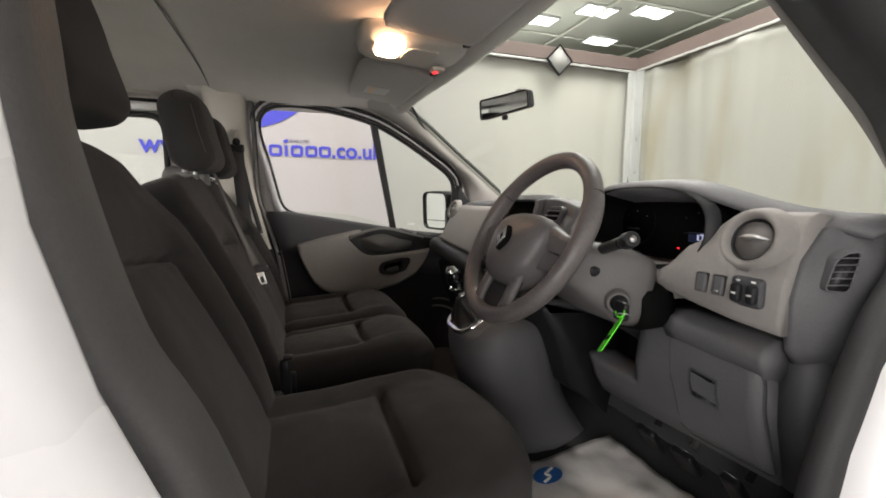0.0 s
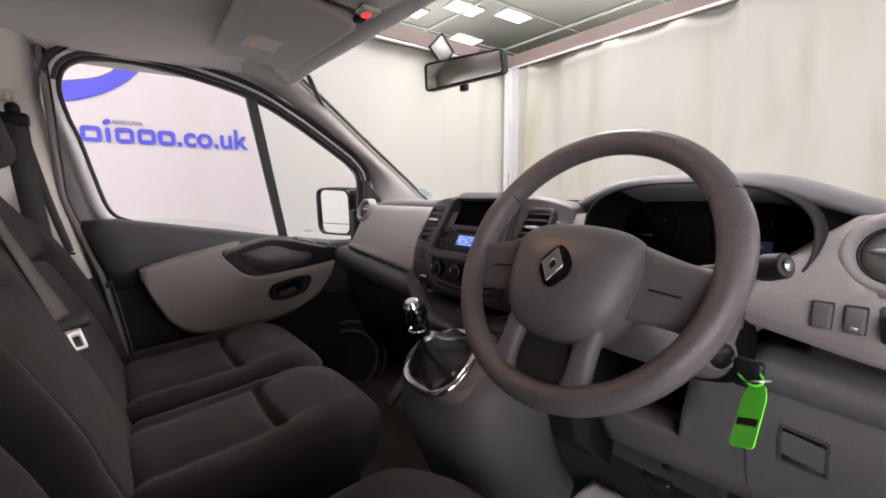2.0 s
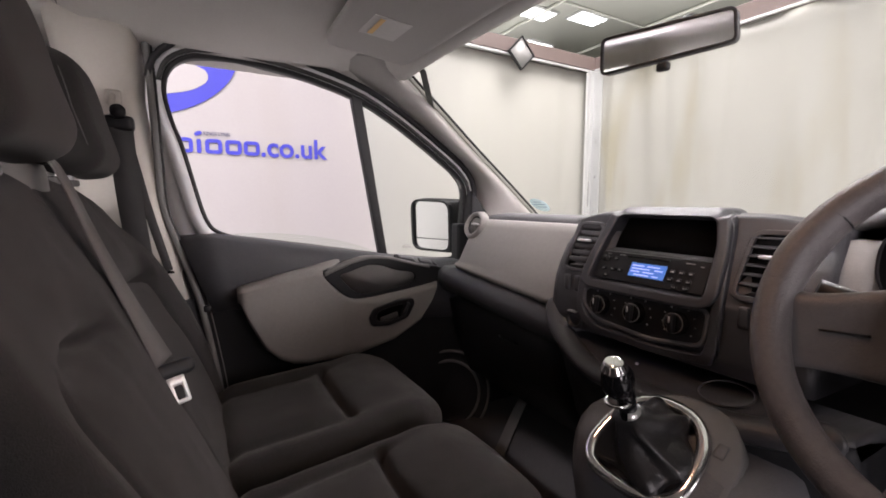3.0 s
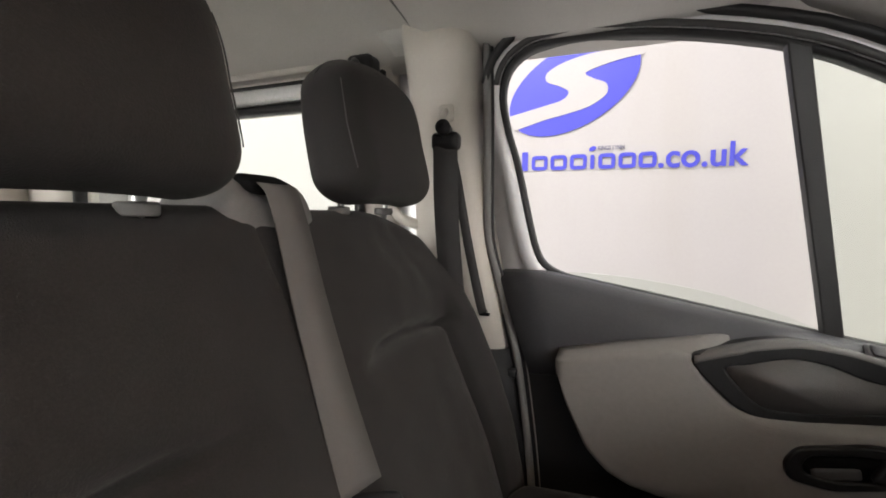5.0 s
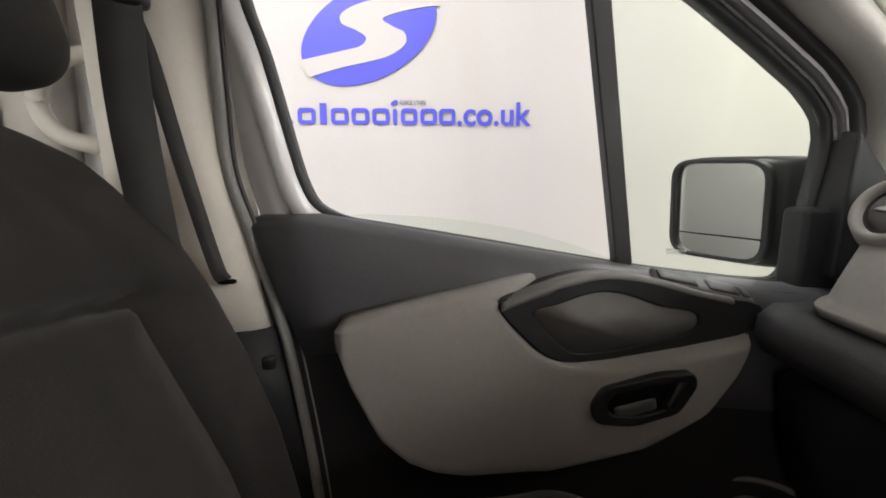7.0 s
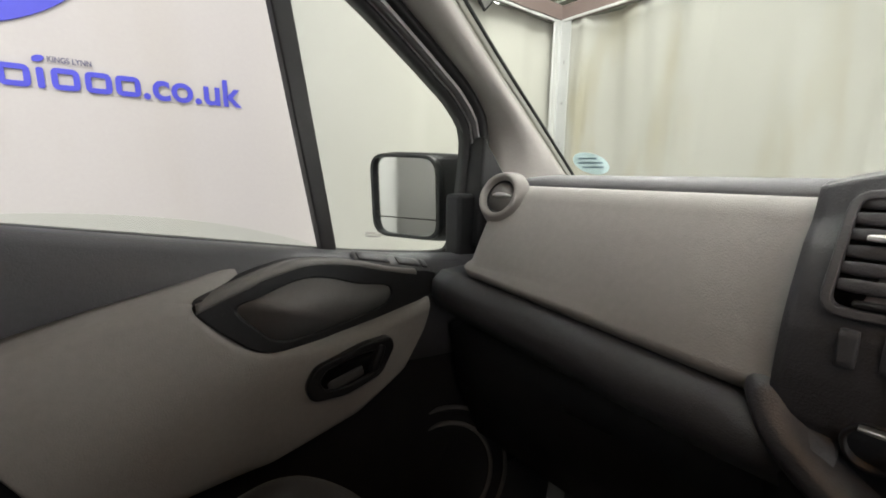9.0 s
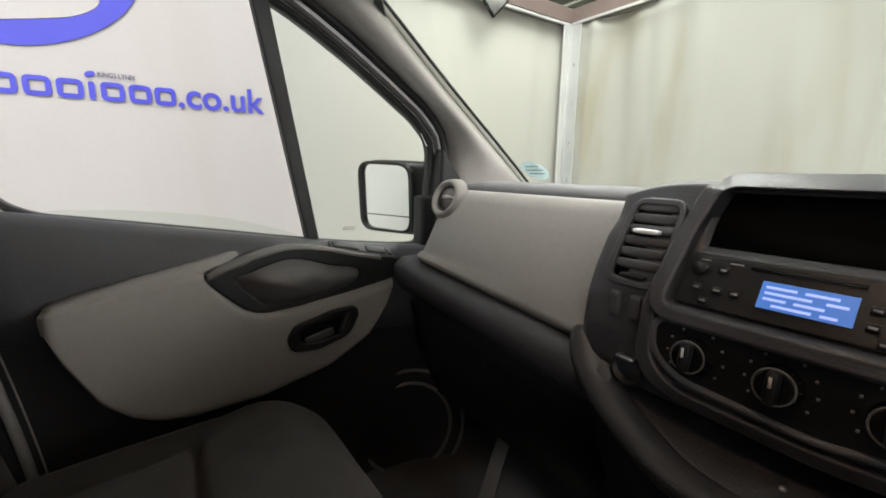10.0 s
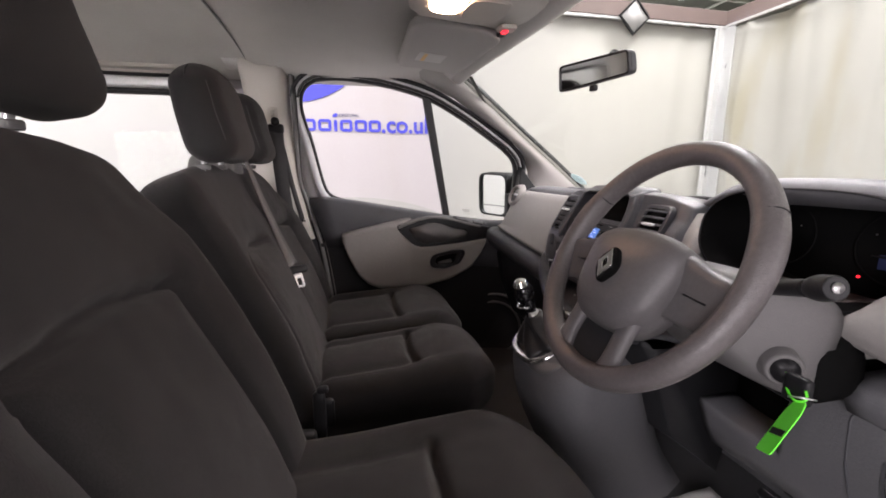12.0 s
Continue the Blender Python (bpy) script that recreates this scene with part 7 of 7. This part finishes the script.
# ---- floor ----
def floor_things():
    p = root("floor_paper", (0.65, -0.35, 0.69), "creased white paper floor mat with a blue emblem", "paper mat")
    bm = bmesh.new()
    A, B, Cc, D = Vector((0.50, -0.21, 0)), Vector((0.86, -0.185, 0)), Vector((0.86, -0.55, 0)), Vector((0.40, -0.60, 0))
    rows = []
    for s in np.linspace(0, 1, 24):
        row = []
        for t in np.linspace(0, 1, 24):
            q = A.lerp(B, s).lerp(D.lerp(Cc, s), t)
            z = 0.688 + 0.012 * (noise.noise((q.x * 9, q.y * 9, 1)) + 0.6 * noise.noise((q.x * 22, q.y * 20, 5))) + 0.10 * max(0, q.x - 0.72)
            row.append(bm.verts.new((q.x, q.y, z + 0.006)))
        rows.append(row)
    for r0, r1 in zip(rows, rows[1:]):
        for i in range(23):
            bm.faces.new((r0[i], r0[i + 1], r1[i + 1], r1[i]))
    part("sheet", bm, PAPER, p, thick=0.001)
    part("emblem_stripe", tube(smooth_line([(0.60, -0.262, 0.706), (0.57, -0.278, 0.706), (0.575, -0.292, 0.706), (0.548, -0.306, 0.706)], 5), 0.004, 6, flat=1.0), PAPER, p)
    part("emblem", prism([(0.573 + 0.044 * math.cos(a) + 0.008 * math.sin(a), -0.284 + 0.031 * math.sin(a)) for a in np.linspace(0, 6.283, 28, endpoint=False)], XY, 0.705, 0.7055), material("blue_print", (0.02, 0.13, 0.42), 0.5), p, "blue printed oval", smooth=False)
    for i, y in enumerate((-0.36, -0.47, -0.60)):
        pd = root("pedal", (0.86, y, 0.78), "black rubber foot pedal", "pedal", "pedals")
        part("pad", rbox((0.84, y, 0.80), (0.02, 0.06 if i < 2 else 0.045, 0.075 if i < 2 else 0.13), 0.006, 4, Matrix.Rotation(radians(-35), 4, "Y")), BLACK, pd)
        part("arm", tube([(0.86, y, 0.83), (0.95, y, 0.95), (1.15, y, 1.08)], 0.01, 8), STEEL if i == 1 else BLACK, pd)
    s = root("footwell_strip", (0.83, 0.63, 0.70), "grey metal strip on the passenger footwell floor", "strip")
    part("strip", loft([[(x, y - 0.022, z), (x, y + 0.022, z), (x, y + 0.022, z + 0.004), (x, y - 0.022, z + 0.004)] for x, y, z in ((0.665, 0.525, 0.684), (0.79, 0.61, 0.715), (0.92, 0.69, 0.755))]), SEALGREY, s, smooth=False)
    st = root("windscreen_sticker", (0.99, 0.70, 1.42), "pale paper sticker in the windscreen corner", "sticker")
    slope = lambda u, v, dd: (0.966 - 1.3 * (v - 1.447) - dd, u, v)
    oval = [(0.691 + 0.041 * math.cos(a), 1.447 + 0.023 * math.sin(a)) for a in np.linspace(0, 6.283, 32, endpoint=False)]
    part("disc", prism(oval, slope, 0.0, 0.0008), STICKER, st, smooth=False)
    for k, w in enumerate((0.022, 0.03, 0.026)):
        z = 1.456 - 0.009 * k
        part("print_bar", prism([(0.691 - w, z), (0.691 + w, z), (0.691 + w, z + 0.003), (0.691 - w, z + 0.003)], slope, 0.0008, 0.0012), material("sticker_ink", (0.2, 0.28, 0.36), 0.5), st, smooth=False)


seats()
belts()
overhead()
floor_things()
